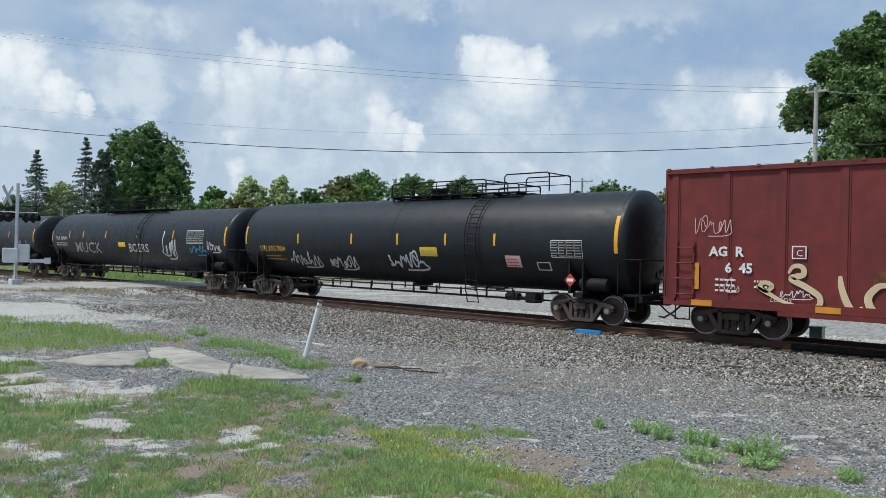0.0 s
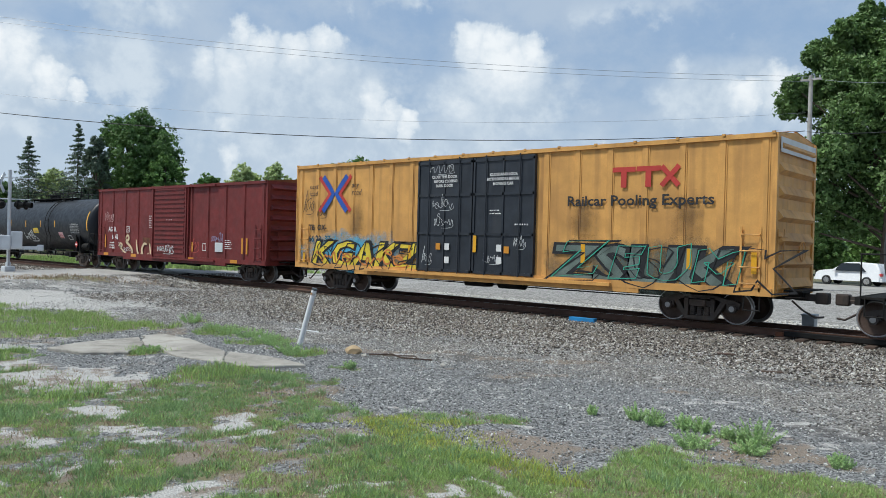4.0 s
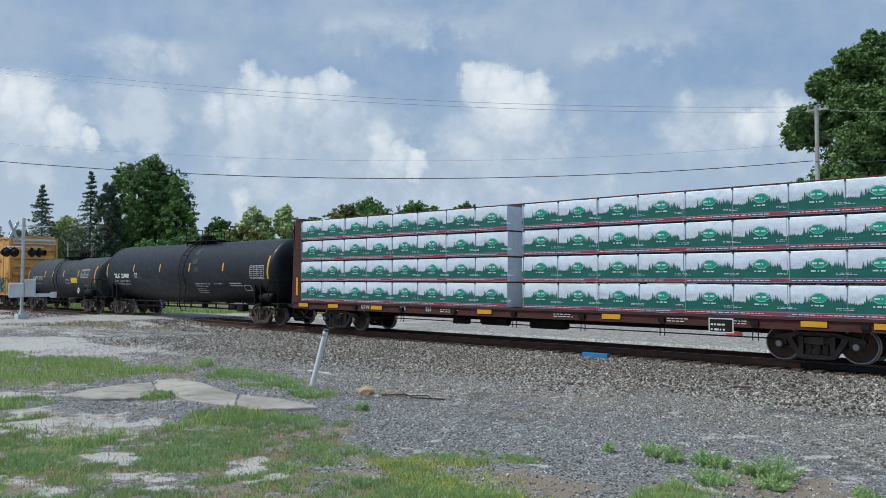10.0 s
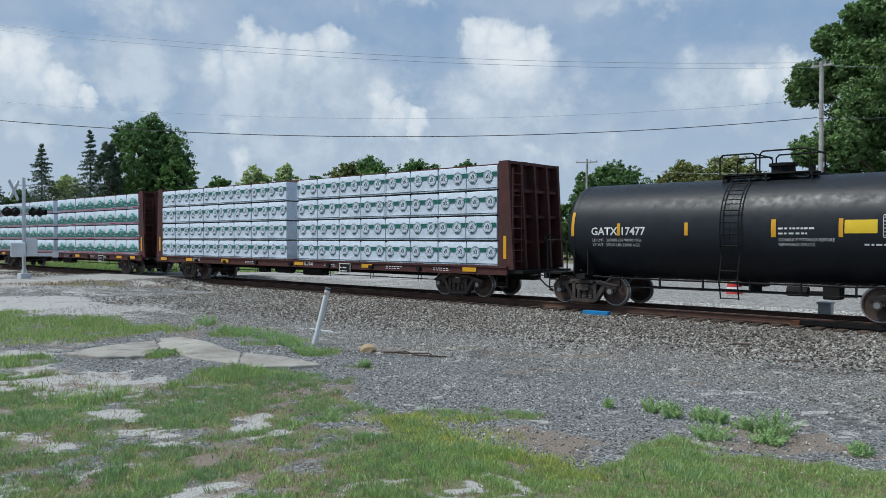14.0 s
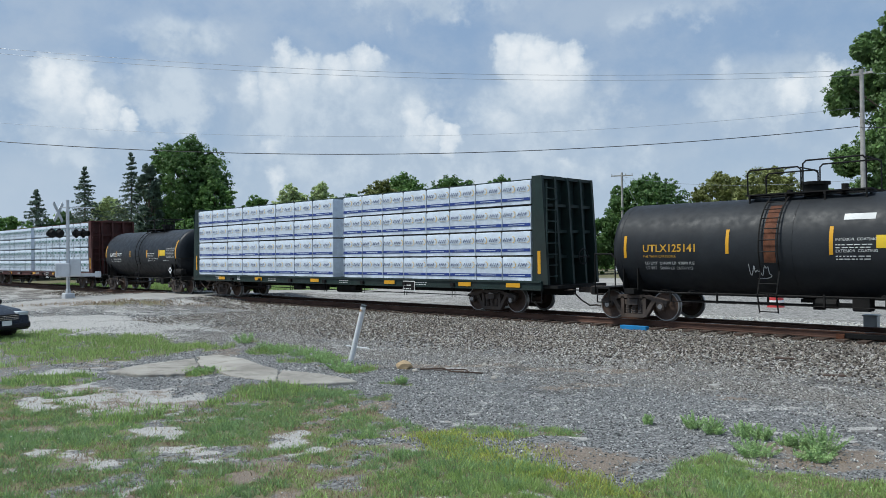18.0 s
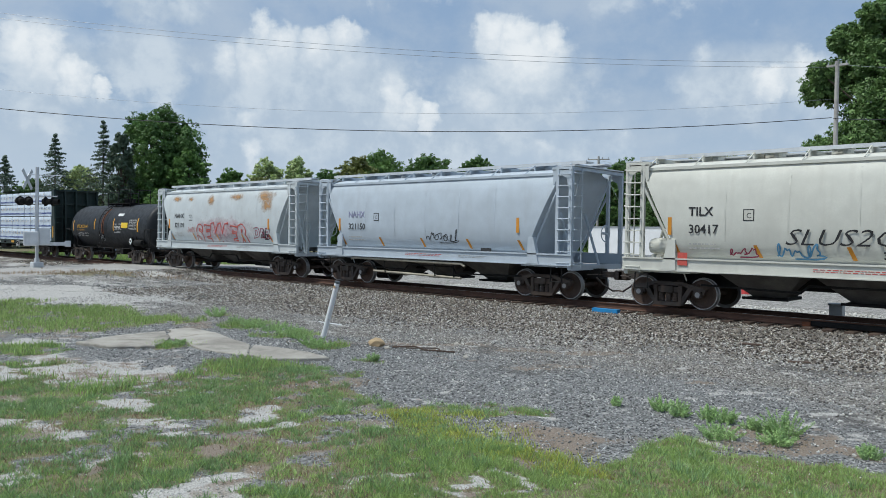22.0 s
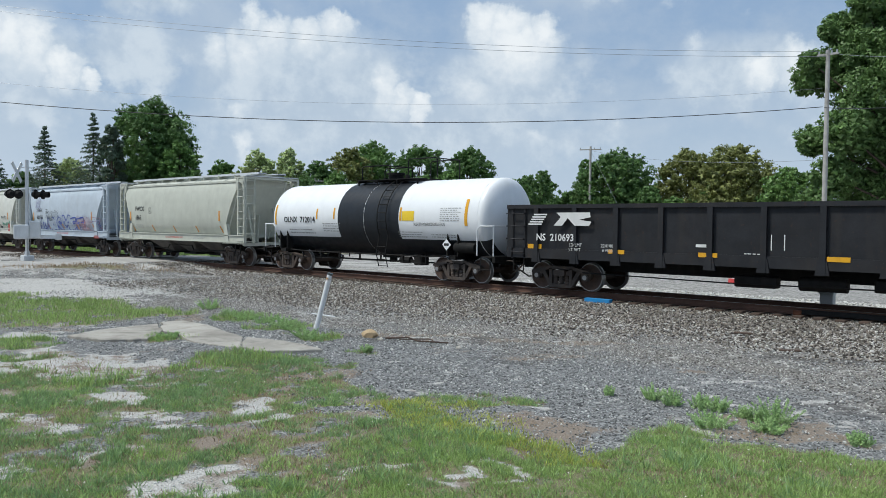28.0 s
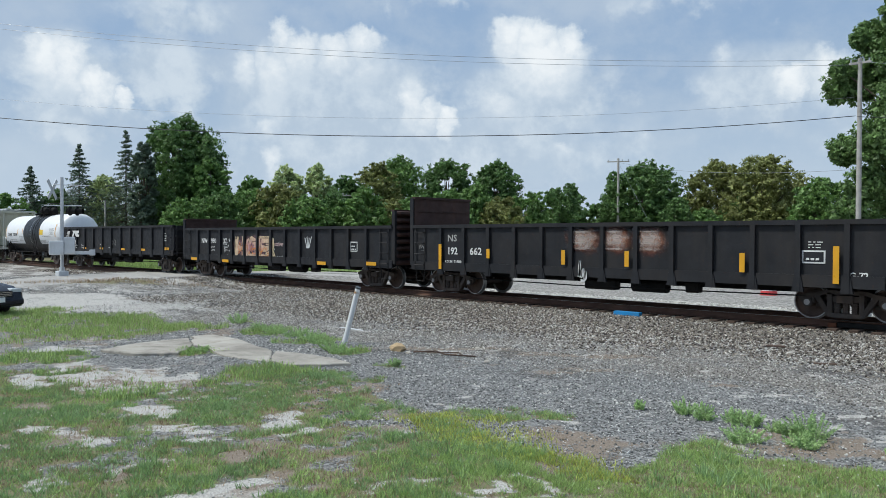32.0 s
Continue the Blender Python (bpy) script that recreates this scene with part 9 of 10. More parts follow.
# ---- lineside things ----
def build_signal():
    x, y = -43.0, 15.1
    s = root("crossing_signal", pose(x, y, GROUND), "silver level-crossing signal mast with crossbuck and lamps", "crossing signal")
    part("foundation", B().rbox(-0.36, 0.36, -0.36, 0.36, -0.2, 0.12, 0.03), M["concrete"], s)
    part("mast", B().cyl((0, 0, 0.1), (0, 0, 5.5), 0.085, 14), M["silver"], s)
    part("base_casting", B().rbox(-0.26, 0.26, -0.26, 0.26, 0.1, 0.55, 0.04).cyl((0, 0, 0.5), (0, 0, 0.75), 0.13, 12), M["silver"], s)
    # the view comes from (+x, -y): across it runs (0.33, 0.94)
    ac = Vector((0.33, 0.94, 0))
    q0 = Matrix.Rotation(math.atan2(ac.y, ac.x), 4, "Z")
    gm = part("gate_mechanism", B().rbox(-0.62, 0.10, -0.5, -0.1, 1.40, 2.15, 0.06, q0).rbox(0.08, 0.62, -0.35, -0.05, 1.45, 2.35, 0.05, q0), M["silver"], s, "grey gate mechanism boxes")
    part("counterweight_arm", B().box(-0.1, 1.55, -0.2, -0.12, 1.42, 1.60, q0).rbox(1.3, 1.6, -0.24, -0.1, 1.36, 1.68, 0.03, q0), M["silver"], gm)
    for r in (1, -1):
        q = Matrix.Translation(ac * -0.45 + Vector((0, 0, 4.85))) @ Matrix.Rotation(math.atan2(ac.y, ac.x) + radians(62), 4, "Z") @ Matrix.Rotation(radians(48 * r), 4, "Y")
        part("crossbuck_blade", B().rbox(-0.66, 0.66, -0.012 + 0.012 * r, 0.012 + 0.012 * r, -0.11, 0.11, 0.008, q), M["silver"], s, "back of a crossbuck blade")
    part("lamp_arm", B().tube([ac * -0.85 + Vector((0, 0, 4.0)), ac * 0.95 + Vector((0, 0, 4.0))], 0.03, 8), M["silver"], s)
    for k, (d, turn) in enumerate(((-0.75, 118), (-0.38, 118), (0.38, -28), (0.72, -28))):
        ax = (Matrix.Rotation(radians(turn), 3, "Z") @ ac).normalized()
        p = ac * d + Vector((0, 0, 3.72))
        l = part("flasher", B().cyl(p, p + ax * 0.05, 0.24, 18).cyl(p - ax * 0.14, p, 0.12, 12, 0.20).tube([p, p + Vector((0, 0, 0.3))], 0.03, 6), M["frame_black"], s, "black flasher with backboard")
        part("visor", B().cyl(p + ax * 0.05, p + ax * 0.34, 0.16, 14, 0.15, False), M["frame_black"], l)
        part("lens", B().cyl(p + ax * 0.05, p + ax * 0.07, 0.14, 14), M["red_barrel"], l)
    part("crossarm", B().tube([ac * -0.35 + Vector((0, 0, 5.1)), ac * 1.35 + Vector((0, 0, 5.1))], 0.022, 6), M["silver"], s)
    part("cable_conduit", B().tube([(0.13, -0.05, 0.3), (0.13, -0.05, 1.4)], 0.03, 6).tube([(-0.1, 0.1, 2.0), (-0.2, 0.12, 2.6), (-0.08, 0.08, 3.6)], 0.02, 5), M["galv"], s)


build_signal()


def build_post():
    p = root("marker_post", pose(-13.7, 10.8, GROUND), "leaning white plastic marker post with rusty stained top", "marker post")
    top = Vector((0.33, 0.15, 1.22))
    part("shaft", B().cyl((-0.02, 0, -0.2), top, 0.060, 14), M["post_white"], p, smooth=40)
    part("cap", B().cyl(top, top * 1.035, 0.063, 14), M["spray_grey"], p)
    part("band", B().cyl(top * 0.90, top * 0.97, 0.0625, 14), M["rust_wash"], p)
    pr = root("fallen_stake", pose(-15.4, 12.4, GROUND + 0.03), "flat white stake lying on gravel", "stake")
    part("shaft", B().rbox(-0.45, 0.45, -0.03, 0.03, 0, 0.02, 0.006), M["post_white"], pr)


build_post()


def rock(name, x, y, r, m, label, seed, squash=0.55):
    bm = bmesh.new()
    bmesh.ops.create_icosphere(bm, subdivisions=2, radius=1)
    for v in bm.verts:
        v.co *= 1 + 0.35 * (noise.noise(v.co * 1.3 + Vector((seed, 0, 0))))
        v.co = Vector((v.co.x * r, v.co.y * r * 0.7, v.co.z * r * squash))
    me = bpy.data.meshes.new(name)
    bm.to_mesh(me)
    bm.free()
    me.materials.append(m)
    o = new(name, me)
    o.location = (x, y, float(height(np.array([x]), np.array([y]))[0]) + r * squash * 0.5)
    return tagged(o, label, "stone")


rock("stone", -12.0, 10.9, 0.20, M["tan"], "tan sandstone lump lying on gravel", 4)
for i, (x, y) in enumerate(((-11.5, 10.75), (-10.9, 12.2), (-9.6, 11.0))):
    rock("stone", x, y, 0.07, M["stones"], "small brown stone on gravel", 10 + i)


def build_debris():
    o = root("rusty_cable", pose(-10.8, 11.0, GROUND + 0.02), "rust-brown cable scraps lying on gravel", "cable")
    part("strand", B().tube([(-0.6, -0.2, 0.02), (-0.2, 0.05, 0.05), (0.1, 0.0, 0.02), (0.7, 0.25, 0.02)], 0.016, 5), M["tie"], o)
    part("strand", B().tube([(-0.3, -0.1, 0.02), (0.3, 0.18, 0.06), (0.5, 0.1, 0.02)], 0.012, 5), M["tie"], o)
    for i, (x, y) in enumerate(((-2.2, 16.2), (-6.6, 17.2), (-5.0, 15.4))):
        q = root("tie_fragment", pose(x, y, GROUND - 0.01, 0, 0, 20 * i), "weathered splinter of dark railway tie", "debris")
        part("body", B().rbox(-0.2, 0.2, -0.06, 0.06, 0, 0.045, 0.02), M["tie"], q)


build_debris()


def build_switch():
    """Lineside boxes and the dark insulated joint at the near edge of the track."""
    o = root("rail_joint_cover", pose(-4.2, TRACK_Y - 0.76, -0.16), "dark greasy rail lubricator bars along the rail", "rail equipment")
    part("bar", B().rbox(-2.2, 6.0, -0.16, -0.06, 0.0, 0.12, 0.012), M["frame_black"], o)
    part("bar", B().rbox(-2.2, 6.0, 0.08, 0.18, 0.0, 0.11, 0.012), M["frame_black"], o)
    part("clamp", B().rbox(-2.4, -2.2, -0.2, -0.05, -0.02, 0.10, 0.01), M["rust"], o)
    b = root("track_box", pose(-6.55, TRACK_Y + 1.75, -0.35), "grey steel relay box on the far ballast", "relay box")
    part("case", B().rbox(-0.17, 0.17, -0.15, 0.15, 0.0, 0.55, 0.02), M["galv"], b)
    part("lid", B().rbox(-0.2, 0.2, -0.18, 0.18, 0.55, 0.60, 0.01), M["galv"], b)
    p = root("grease_tank", pose(-4.6, TRACK_Y + 1.9, -0.35), "low black steel tray on pale gravel", "tray")
    part("tray", B().rbox(-0.5, 0.5, -0.25, 0.25, 0.0, 0.16, 0.03), M["frame_black"], p)
    part("handle", B().tube([(-0.3, 0, 0.16), (-0.3, 0, 0.24), (0.3, 0, 0.24), (0.3, 0, 0.16)], 0.02, 6), M["frame_black"], p)
    c = root("traffic_drum", pose(-13.0, 33.0, GROUND), "red plastic drum standing in the lot", "drum")
    part("body", B().cyl((0, 0, 0), (0, 0, 0.45), 0.35, 16, 0.28).cyl((0, 0, 0.45), (0, 0, 0.5), 0.30, 16), M["red_barrel"], c)
    part("band", B().cyl((0, 0, 0.2), (0, 0, 0.3), 0.325, 16, 0.31), M["white"], c)


build_switch()


def build_fence():
    f = root("pipe_fence", pose(0, 0, GROUND), "black pipe rail fence behind the railway", "fence")
    pm = mesh_of("post", B().cyl((0, 0, 0), (0, 0, 1.05), 0.05, 8), M["frame_black"])
    p0, p1 = Vector((-62, 30.0, 0)), Vector((-30, 40.5, 0))
    for i in range(14):
        o = part("post", pm, None, f)
        o.location = p0.lerp(p1, i / 13)
    for z in (0.45, 0.98):
        part("rail", B().tube([p0 + Vector((0, 0, z)), p1 + Vector((0, 0, z))], 0.035, 6), M["frame_black"], f)


build_fence()


# ---- vehicles ----
def road_car(m, paint, label, kind="saloon"):
    """A parked car; its nose towards +x."""
    c = root("car", m, label, "car")
    prof = [(-2.35, 0.30), (-2.38, 0.62), (-2.25, 0.92), (-1.55, 1.02), (-0.95, 1.42), (-0.1, 1.48), (0.45, 1.40), (1.05, 1.0), (1.95, 0.86), (2.28, 0.68), (2.36, 0.45), (2.30, 0.26)]
    if kind == "suv":
        prof = [(-2.3, 0.34), (-2.36, 0.7), (-2.25, 1.12), (-1.95, 1.58), (-0.3, 1.68), (0.35, 1.60), (1.0, 1.14), (1.95, 1.0), (2.25, 0.82), (2.34, 0.5), (2.28, 0.32)]
    b = B()
    ws = [(-0.90, 1.0), (-0.80, 1.0), (-0.5, 1.0), (0.5, 1.0), (0.80, 1.0), (0.90, 1.0)]
    n = len(prof)
    for y, _ in ws:
        edge = abs(y) > 0.85
        for x, z in prof:
            zz = z
            yy = y
            if z > 1.03:
                yy = y * (1 - 0.28 * (z - 1.03) / 0.5)
            if edge:
                zz = z * (0.97 if z > 0.8 else 1.0)
                xx = x * 0.965
            else:
                xx = x
            b.v.append((xx, yy, zz))
    for j in range(len(ws) - 1):
        b.f += [(j * n + i, j * n + i + 1, (j + 1) * n + i + 1, (j + 1) * n + i) for i in range(n - 1)]
    b.f += [tuple(range(n - 1, -1, -1)), tuple(range((len(ws) - 1) * n, len(ws) * n))]
    b.f += [tuple([0 + j * n for j in range(len(ws))]), ]
    body = part("body", b, paint, c, smooth=35)
    top = max(z for _, z in prof)
    for s in (-1, 1):
        g = B()
        y = s * 0.905
        k = 0.80
        g.add([(-1.35, s * 0.885, 1.02), (0.90, s * 0.885, 1.02), (0.38, s * k, top - 0.11), (-0.85, s * k, top - 0.09)], [(0, 1, 2, 3) if s < 0 else (3, 2, 1, 0)])
        part("side_window", g, M["glass"], body)
        part("mirror", B().rbox(0.72, 0.92, min(s * 0.9, s * 1.08), max(s * 0.9, s * 1.08), 0.98, 1.12, 0.03), paint, body)
        part("headlight", B().rbox(1.92, 2.27, min(s * 0.5, s * 0.86), max(s * 0.5, s * 0.86), 0.66, 0.80, 0.04), M["lamp_glass"], c)
        part("tail_light", B().rbox(-2.39, -2.2, min(s * 0.55, s * 0.87), max(s * 0.55, s * 0.87), 0.72, 0.92, 0.03), M["red_barrel"], c)
        for x in (-1.42, 1.42):
            wh = part("wheel", B().cyl((x, s * 0.70, 0.33), (x, s * 0.92, 0.33), 0.33, 22), M["rubber"], c, smooth=40)
            rim = B().cyl((x, s * 0.92, 0.33), (x, s * 0.935, 0.33), 0.21, 16)
            for q in range(5):
                a = q * 1.2566
                rim.box(-0.03, 0.03, s * 0.935 - 0.006, s * 0.935 + 0.006, 0.05, 0.2, Matrix.Translation((x, 0, 0.33)) @ Euler((0, a, 0)).to_matrix().to_4x4())
            part("rim", rim, M["chrome"], wh)
    part("windscreen", B().add([(1.04, -0.78, 1.02), (1.04, 0.78, 1.02), (0.46, 0.66, top - 0.08), (0.46, -0.66, top - 0.08)], [(0, 1, 2, 3)]), M["glass"], body)
    part("grille", B().rbox(2.26, 2.345, -0.48, 0.48, 0.56, 0.74, 0.02), M["frame_black"], c)
    gs = B()
    for k in range(3):
        gs.box(2.34, 2.352, -0.44, 0.44, 0.585 + 0.05 * k, 0.605 + 0.05 * k)
    part("grille_bar", gs, M["chrome"], c)
    part("bumper", B().rbox(2.18, 2.40, -0.84, 0.84, 0.30, 0.50, 0.05), paint, c)
    part("bumper", B().rbox(-2.42, -2.2, -0.84, 0.84, 0.32, 0.55, 0.05), paint, c)
    part("number_plate", B().box(2.40, 2.412, -0.16, 0.16, 0.42, 0.56), M["white"], c, "pale number plate")
    return c


road_car(pose(-27.25, 6.1, GROUND, 0, 0, 24), M["car_navy"], "dark blue saloon car parked on the grass edge")
road_car(pose(-14.6, 61.5, GROUND + 0.03, 0, 0, 168), M["car_white"], "white hatchback car waiting on the street", "suv")
road_car(pose(-20.5, 58.0, GROUND + 0.03, 0, 0, 182), M["car_white"], "white saloon car in the street behind the trees")
road_car(pose(-27.5, 62.0, GROUND + 0.03, 0, 0, 176), M["car_red"], "red car in the street behind the railway", "suv")
road_car(pose(-35.5, 45.0, GROUND + 0.0, 0, 0, 150), M["car_navy"], "dark car parked beyond the fence")


def build_shed():
    s = root("trailer", pose(-30.0, 56.0, GROUND), "long white box trailer parked behind the railway", "trailer")
    part("box", B().rbox(-4.6, 4.6, -1.2, 1.2, 0.9, 3.15, 0.04), M["white"], s)
    part("rail", B().box(-4.6, 4.6, -1.22, -1.19, 0.85, 0.98).box(-4.6, 4.6, -1.23, -1.19, 3.05, 3.18), M["galv"], s)
    for x in (-3.2, -2.3):
        part("wheel", B().cyl((x, -1.15, 0.5), (x, -0.85, 0.5), 0.5, 18), M["rubber"], s)
        part("wheel", B().cyl((x, 0.85, 0.5), (x, 1.15, 0.5), 0.5, 18), M["rubber"], s)
    part("landing_leg", B().box(2.6, 2.75, -0.9, -0.75, 0.0, 0.95).box(2.6, 2.75, 0.75, 0.9, 0.0, 0.95), M["galv"], s)


build_shed()


# ---- poles and wires ----
def polar(az, el, d):
    """A point d metres off, at a bearing to the left of +y and a height angle, from the viewer."""
    a, e = radians(az), radians(el)
    return Vector((-math.sin(a) * d, math.cos(a) * d, EYE + math.tan(e) * d))


def pole(az, d, el, label, arms=(), r=0.14, turn=0.0, deco=True):
    p = polar(az, el, d)
    h = p.z - GROUND
    o = root("utility_pole", pose(p.x, p.y, GROUND, 0, 0, turn), label, "utility pole", "utility poles")
    part("shaft", B().cyl((0, 0, -0.3), (0, 0, h), r, 12, r * 0.7), M["pole"], o, smooth=40)
    for dz, w in arms:
        a = part("crossarm", B().rbox(-w, w, -0.06, 0.06, h - dz - 0.06, h - dz + 0.06, 0.01), M["pole"], o)
        part("insulator", B().cyl((-w + 0.1, 0, h - dz + 0.06), (-w + 0.1, 0, h - dz + 0.22), 0.045, 8).cyl((w - 0.1, 0, h - dz + 0.06), (w - 0.1, 0, h - dz + 0.22), 0.045, 8)
             .cyl((w * 0.35, 0, h - dz + 0.06), (w * 0.35, 0, h - dz + 0.22), 0.045, 8), M["galv"], a)
    return o, p


pole(16.15, 52, 11.65, "tall grey wooden utility pole beside the large tree", ((0.25, 0.6),), 0.17)
pole(31.65, 88, 5.8, "grey wooden utility pole with transformer arm", ((0.35, 1.2),), 0.17, 25)
pole(51.8, 92, 3.3, "short grey pole with cross arms among the trees", ((0.3, 1.2), (1.9, 1.1)), 0.15, 40)
pole(68.0, 95, 2.5, "thin grey pole before the spruces", (), 0.13)


def wire(a, b, sag, r, material, label, name="wire"):
    a, b = Vector(a), Vector(b)
    pts = []
    for i in range(33):
        t = i / 32
        p = a.lerp(b, t)
        p.z -= sag * 4 * t * (1 - t)
        pts.append(p)
    o = tagged(new(name, mesh_of(name, B().tube(pts, r, 5), material)), label, "wire", "overhead wires")
    return o


def span(az0, el0, d0, az1, el1, d1, elm, azm, r, material, label):
    """A wire between two bearings that passes the height angle elm at the bearing azm."""
    a, b = polar(az0, el0, d0), polar(az1, el1, d1)
    t = min(((abs(math.degrees(math.atan2(-(a.lerp(b, k / 200)).x, (a.lerp(b, k / 200)).y)) - azm), k / 200) for k in range(201)))[1]
    p = a.lerp(b, t)
    want = EYE + math.tan(radians(elm)) * math.hypot(p.x, p.y)
    sag = max(0.0, (p.z - want) / (4 * t * (1 - t)))
    return wire(a, b, sag, r, material, label)


span(84, 7.9, 60, 16.4, 8.05, 52, 7.5, 45.8, 0.022, M["wire"], "thick black telephone cable")
span(84, 9.0, 60, 16.4, 9.25, 52, 8.8, 45.9, 0.007, M["wire_grey"], "thin grey overhead wire")
span(84, 13.2, 60, 16.3, 11.6, 52, 13.35, 48.0, 0.011, M["wire_grey"], "thin overhead power wire")
span(84, 12.9, 60, 16.0, 11.25, 52, 13.0, 48.0, 0.011, M["wire_grey"], "thin overhead power wire")
wire(polar(16.3, 8.0, 52), polar(5, 8.6, 40), 0.4, 0.02, M["wire"], "black cable beyond the pole")
wire(polar(16.3, 11.5, 52), polar(5, 11.0, 40), 0.4, 0.010, M["wire_grey"], "thin wire beyond the pole")
wire(polar(31.6, 5.5, 88), polar(16.2, 4.6, 52), 0.6, 0.012, M["wire_grey"], "service wire between two poles")
wire(polar(31.6, 5.4, 88), polar(29.6, 1.5, 86), 0.0, 0.012, M["galv"], "guy wire of a utility pole")


# ---- trees ----
def leaf_cloud(centres, radii, per, size, seed, flat=0.8, shell=0.45):
    """Single leaves strewn through balls; shell: how far they gather at the balls' skins."""
    r = np.random.default_rng(seed)
    n = len(centres)
    c = np.repeat(centres, per, axis=0)
    rad = np.repeat(radii, per)
    d = r.normal(size=(n * per, 3))
    d /= np.linalg.norm(d, axis=1)[:, None]
    p = c + d * (rad * r.random(n * per) ** shell)[:, None] * np.array([1, 1, flat])
    s = size * r.uniform(0.6, 1.5, n * per)
    a = r.normal(size=(n * per, 3))
    nrm = d + np.array([0, 0, 0.35]) + 0.55 * r.normal(size=(n * per, 3))
    u = np.cross(nrm, a)
    u /= np.linalg.norm(u, axis=1)[:, None] + 1e-9
    v = np.cross(nrm, u)
    v /= np.linalg.norm(v, axis=1)[:, None] + 1e-9
    u, v = u * s[:, None], v * (s * 0.75)[:, None]
    q = np.stack([p - u - v * 0.4, p + u - v * 0.4, p + v], 1).reshape(-1, 3)
    return q, np.arange(n * per * 3).reshape(-1, 3)


def crown_of(lobes, leaves, size, seed):
    """A crown from large lobes (x, y, z, r): each carries sprays of leaves over its skin and a thinner filling."""
    r = np.random.default_rng(seed)
    lobes = np.array(lobes, float)
    share = lobes[:, 3] ** 2 / np.sum(lobes[:, 3] ** 2)
    cen, rad = [], []
    for (x, y, z, rr), s in zip(lobes, share):
        k = max(14, int(s * leaves * 0.72 / 26))
        v = r.normal(size=(k, 3))
        v[:, 2] += 0.25
        v /= np.linalg.norm(v, axis=1)[:, None]
        depth = np.where(r.random(k) < 0.85, r.uniform(0.72, 1.08, k), r.uniform(0.4, 0.8, k))
        cen.append(np.array([x, y, z]) + v * (rr * depth)[:, None] * np.array([1, 1, 0.88]))
        rad.append(np.clip(rr * 0.21 * r.uniform(0.6, 1.5, k), 0.2, 0.95))
    q, f = leaf_cloud(np.concatenate(cen), np.concatenate(rad), 26, size, seed + 5, 0.75, 0.5)
    # coarser shaded leaf sprays that fill the inside of each lobe
    k = max(6, int(leaves * 0.34 / len(lobes) / 12))
    v = r.normal(size=(len(lobes), k, 3))
    v *= (r.uniform(0.25, 0.86, (len(lobes), k)) / np.linalg.norm(v, axis=2))[..., None] * lobes[:, 3, None, None]
    c2 = (lobes[:, None, :3] + v).reshape(-1, 3)
    q2, f2 = leaf_cloud(c2, np.repeat(lobes[:, 3] * 0.18, k), 12, size * 1.9, seed + 9, 0.8, 0.5)
    return np.concatenate([q, q2]), np.concatenate([f, f2 + len(q)])


def broad_tree(az, d, el, width, material, label, seed, leaves=5200, low=0.12, size=0.10, lobes=26, squeeze=1.0, lean=0.0, heads=None):
    """A broad-leaved tree at a bearing and distance whose top stands at a height angle; width: its crown's, in degrees.
    heads: where given, its lobes by bearing, height angle and radius in degrees."""
    p = polar(az, el, d)
    H = p.z - GROUND
    W = math.radians(width) * d / 2 * 1.06
    r = np.random.default_rng(seed)
    o = root("tree", pose(p.x, p.y, GROUND), label, "tree", "trees")
    zb = H * low
    C, hh = zb + (H - zb) * 0.46, (H - zb) * 0.54
    balls = []
    if heads:
        for a, e, rr in heads:
            g = polar(a, e, d + r.uniform(-2.5, 2.5)) - Vector((p.x, p.y, GROUND))
            balls.append((g.x, g.y, g.z, math.radians(rr) * d))
    else:
        n = max(14, int(lobes * 1.1))
        for i in range(n):
            # even spread over the crown's skin, with the lobes smaller towards the top
            t = 1 - 2 * (i + 0.5) / n
            f = 2.39996 * i + r.uniform(-0.5, 0.5)
            rr = min(W, hh) * r.uniform(0.24, 0.50) * (1.0 - 0.2 * max(t, 0))
            c = math.sqrt(1 - abs(t) ** 3)
            reach = r.uniform(0.86, 1.06)
            zc = C + t * max(0.05, (H - C if t > 0 else C - zb) - rr * 0.85) * r.uniform(0.9, 1.0)
            xy = max(0.05, W - rr) * c * reach
            balls.append((xy * math.cos(f) * squeeze + lean * W * (zc - C) / hh, xy * math.sin(f), max(zc, rr * 0.5), rr))
        balls.append((0, 0, C, min(W, hh) * 0.62))
        balls.append((lean * W * 0.4, 0, H - min(W, hh) * 0.40, min(W, hh) * 0.38))
    q, f = crown_of(balls, int(leaves * 3.4), size, seed + 5)
    b = B()
    tr = max(0.12, H * 0.018)
    b.cyl((0, 0, -0.2), (0.05 * W, 0, H * 0.35), tr, 10, tr * 0.75).cyl((0.05 * W, 0, H * 0.35), (lean * W * 0.5, 0.02 * W, H * 0.75), tr * 0.75, 8, tr * 0.3)
    for x, y, z, rr in balls:
        z0 = max(H * 0.12, min(H * 0.6, z * 0.6))
        b.cyl((0.03 * W, 0, z0), (x, y, z), tr * 0.35, 6, tr * 0.1)
    part("trunk", b, M["bark"], o)
    part("crown", np_mesh("crown", q, f, material), None, o)
    return o


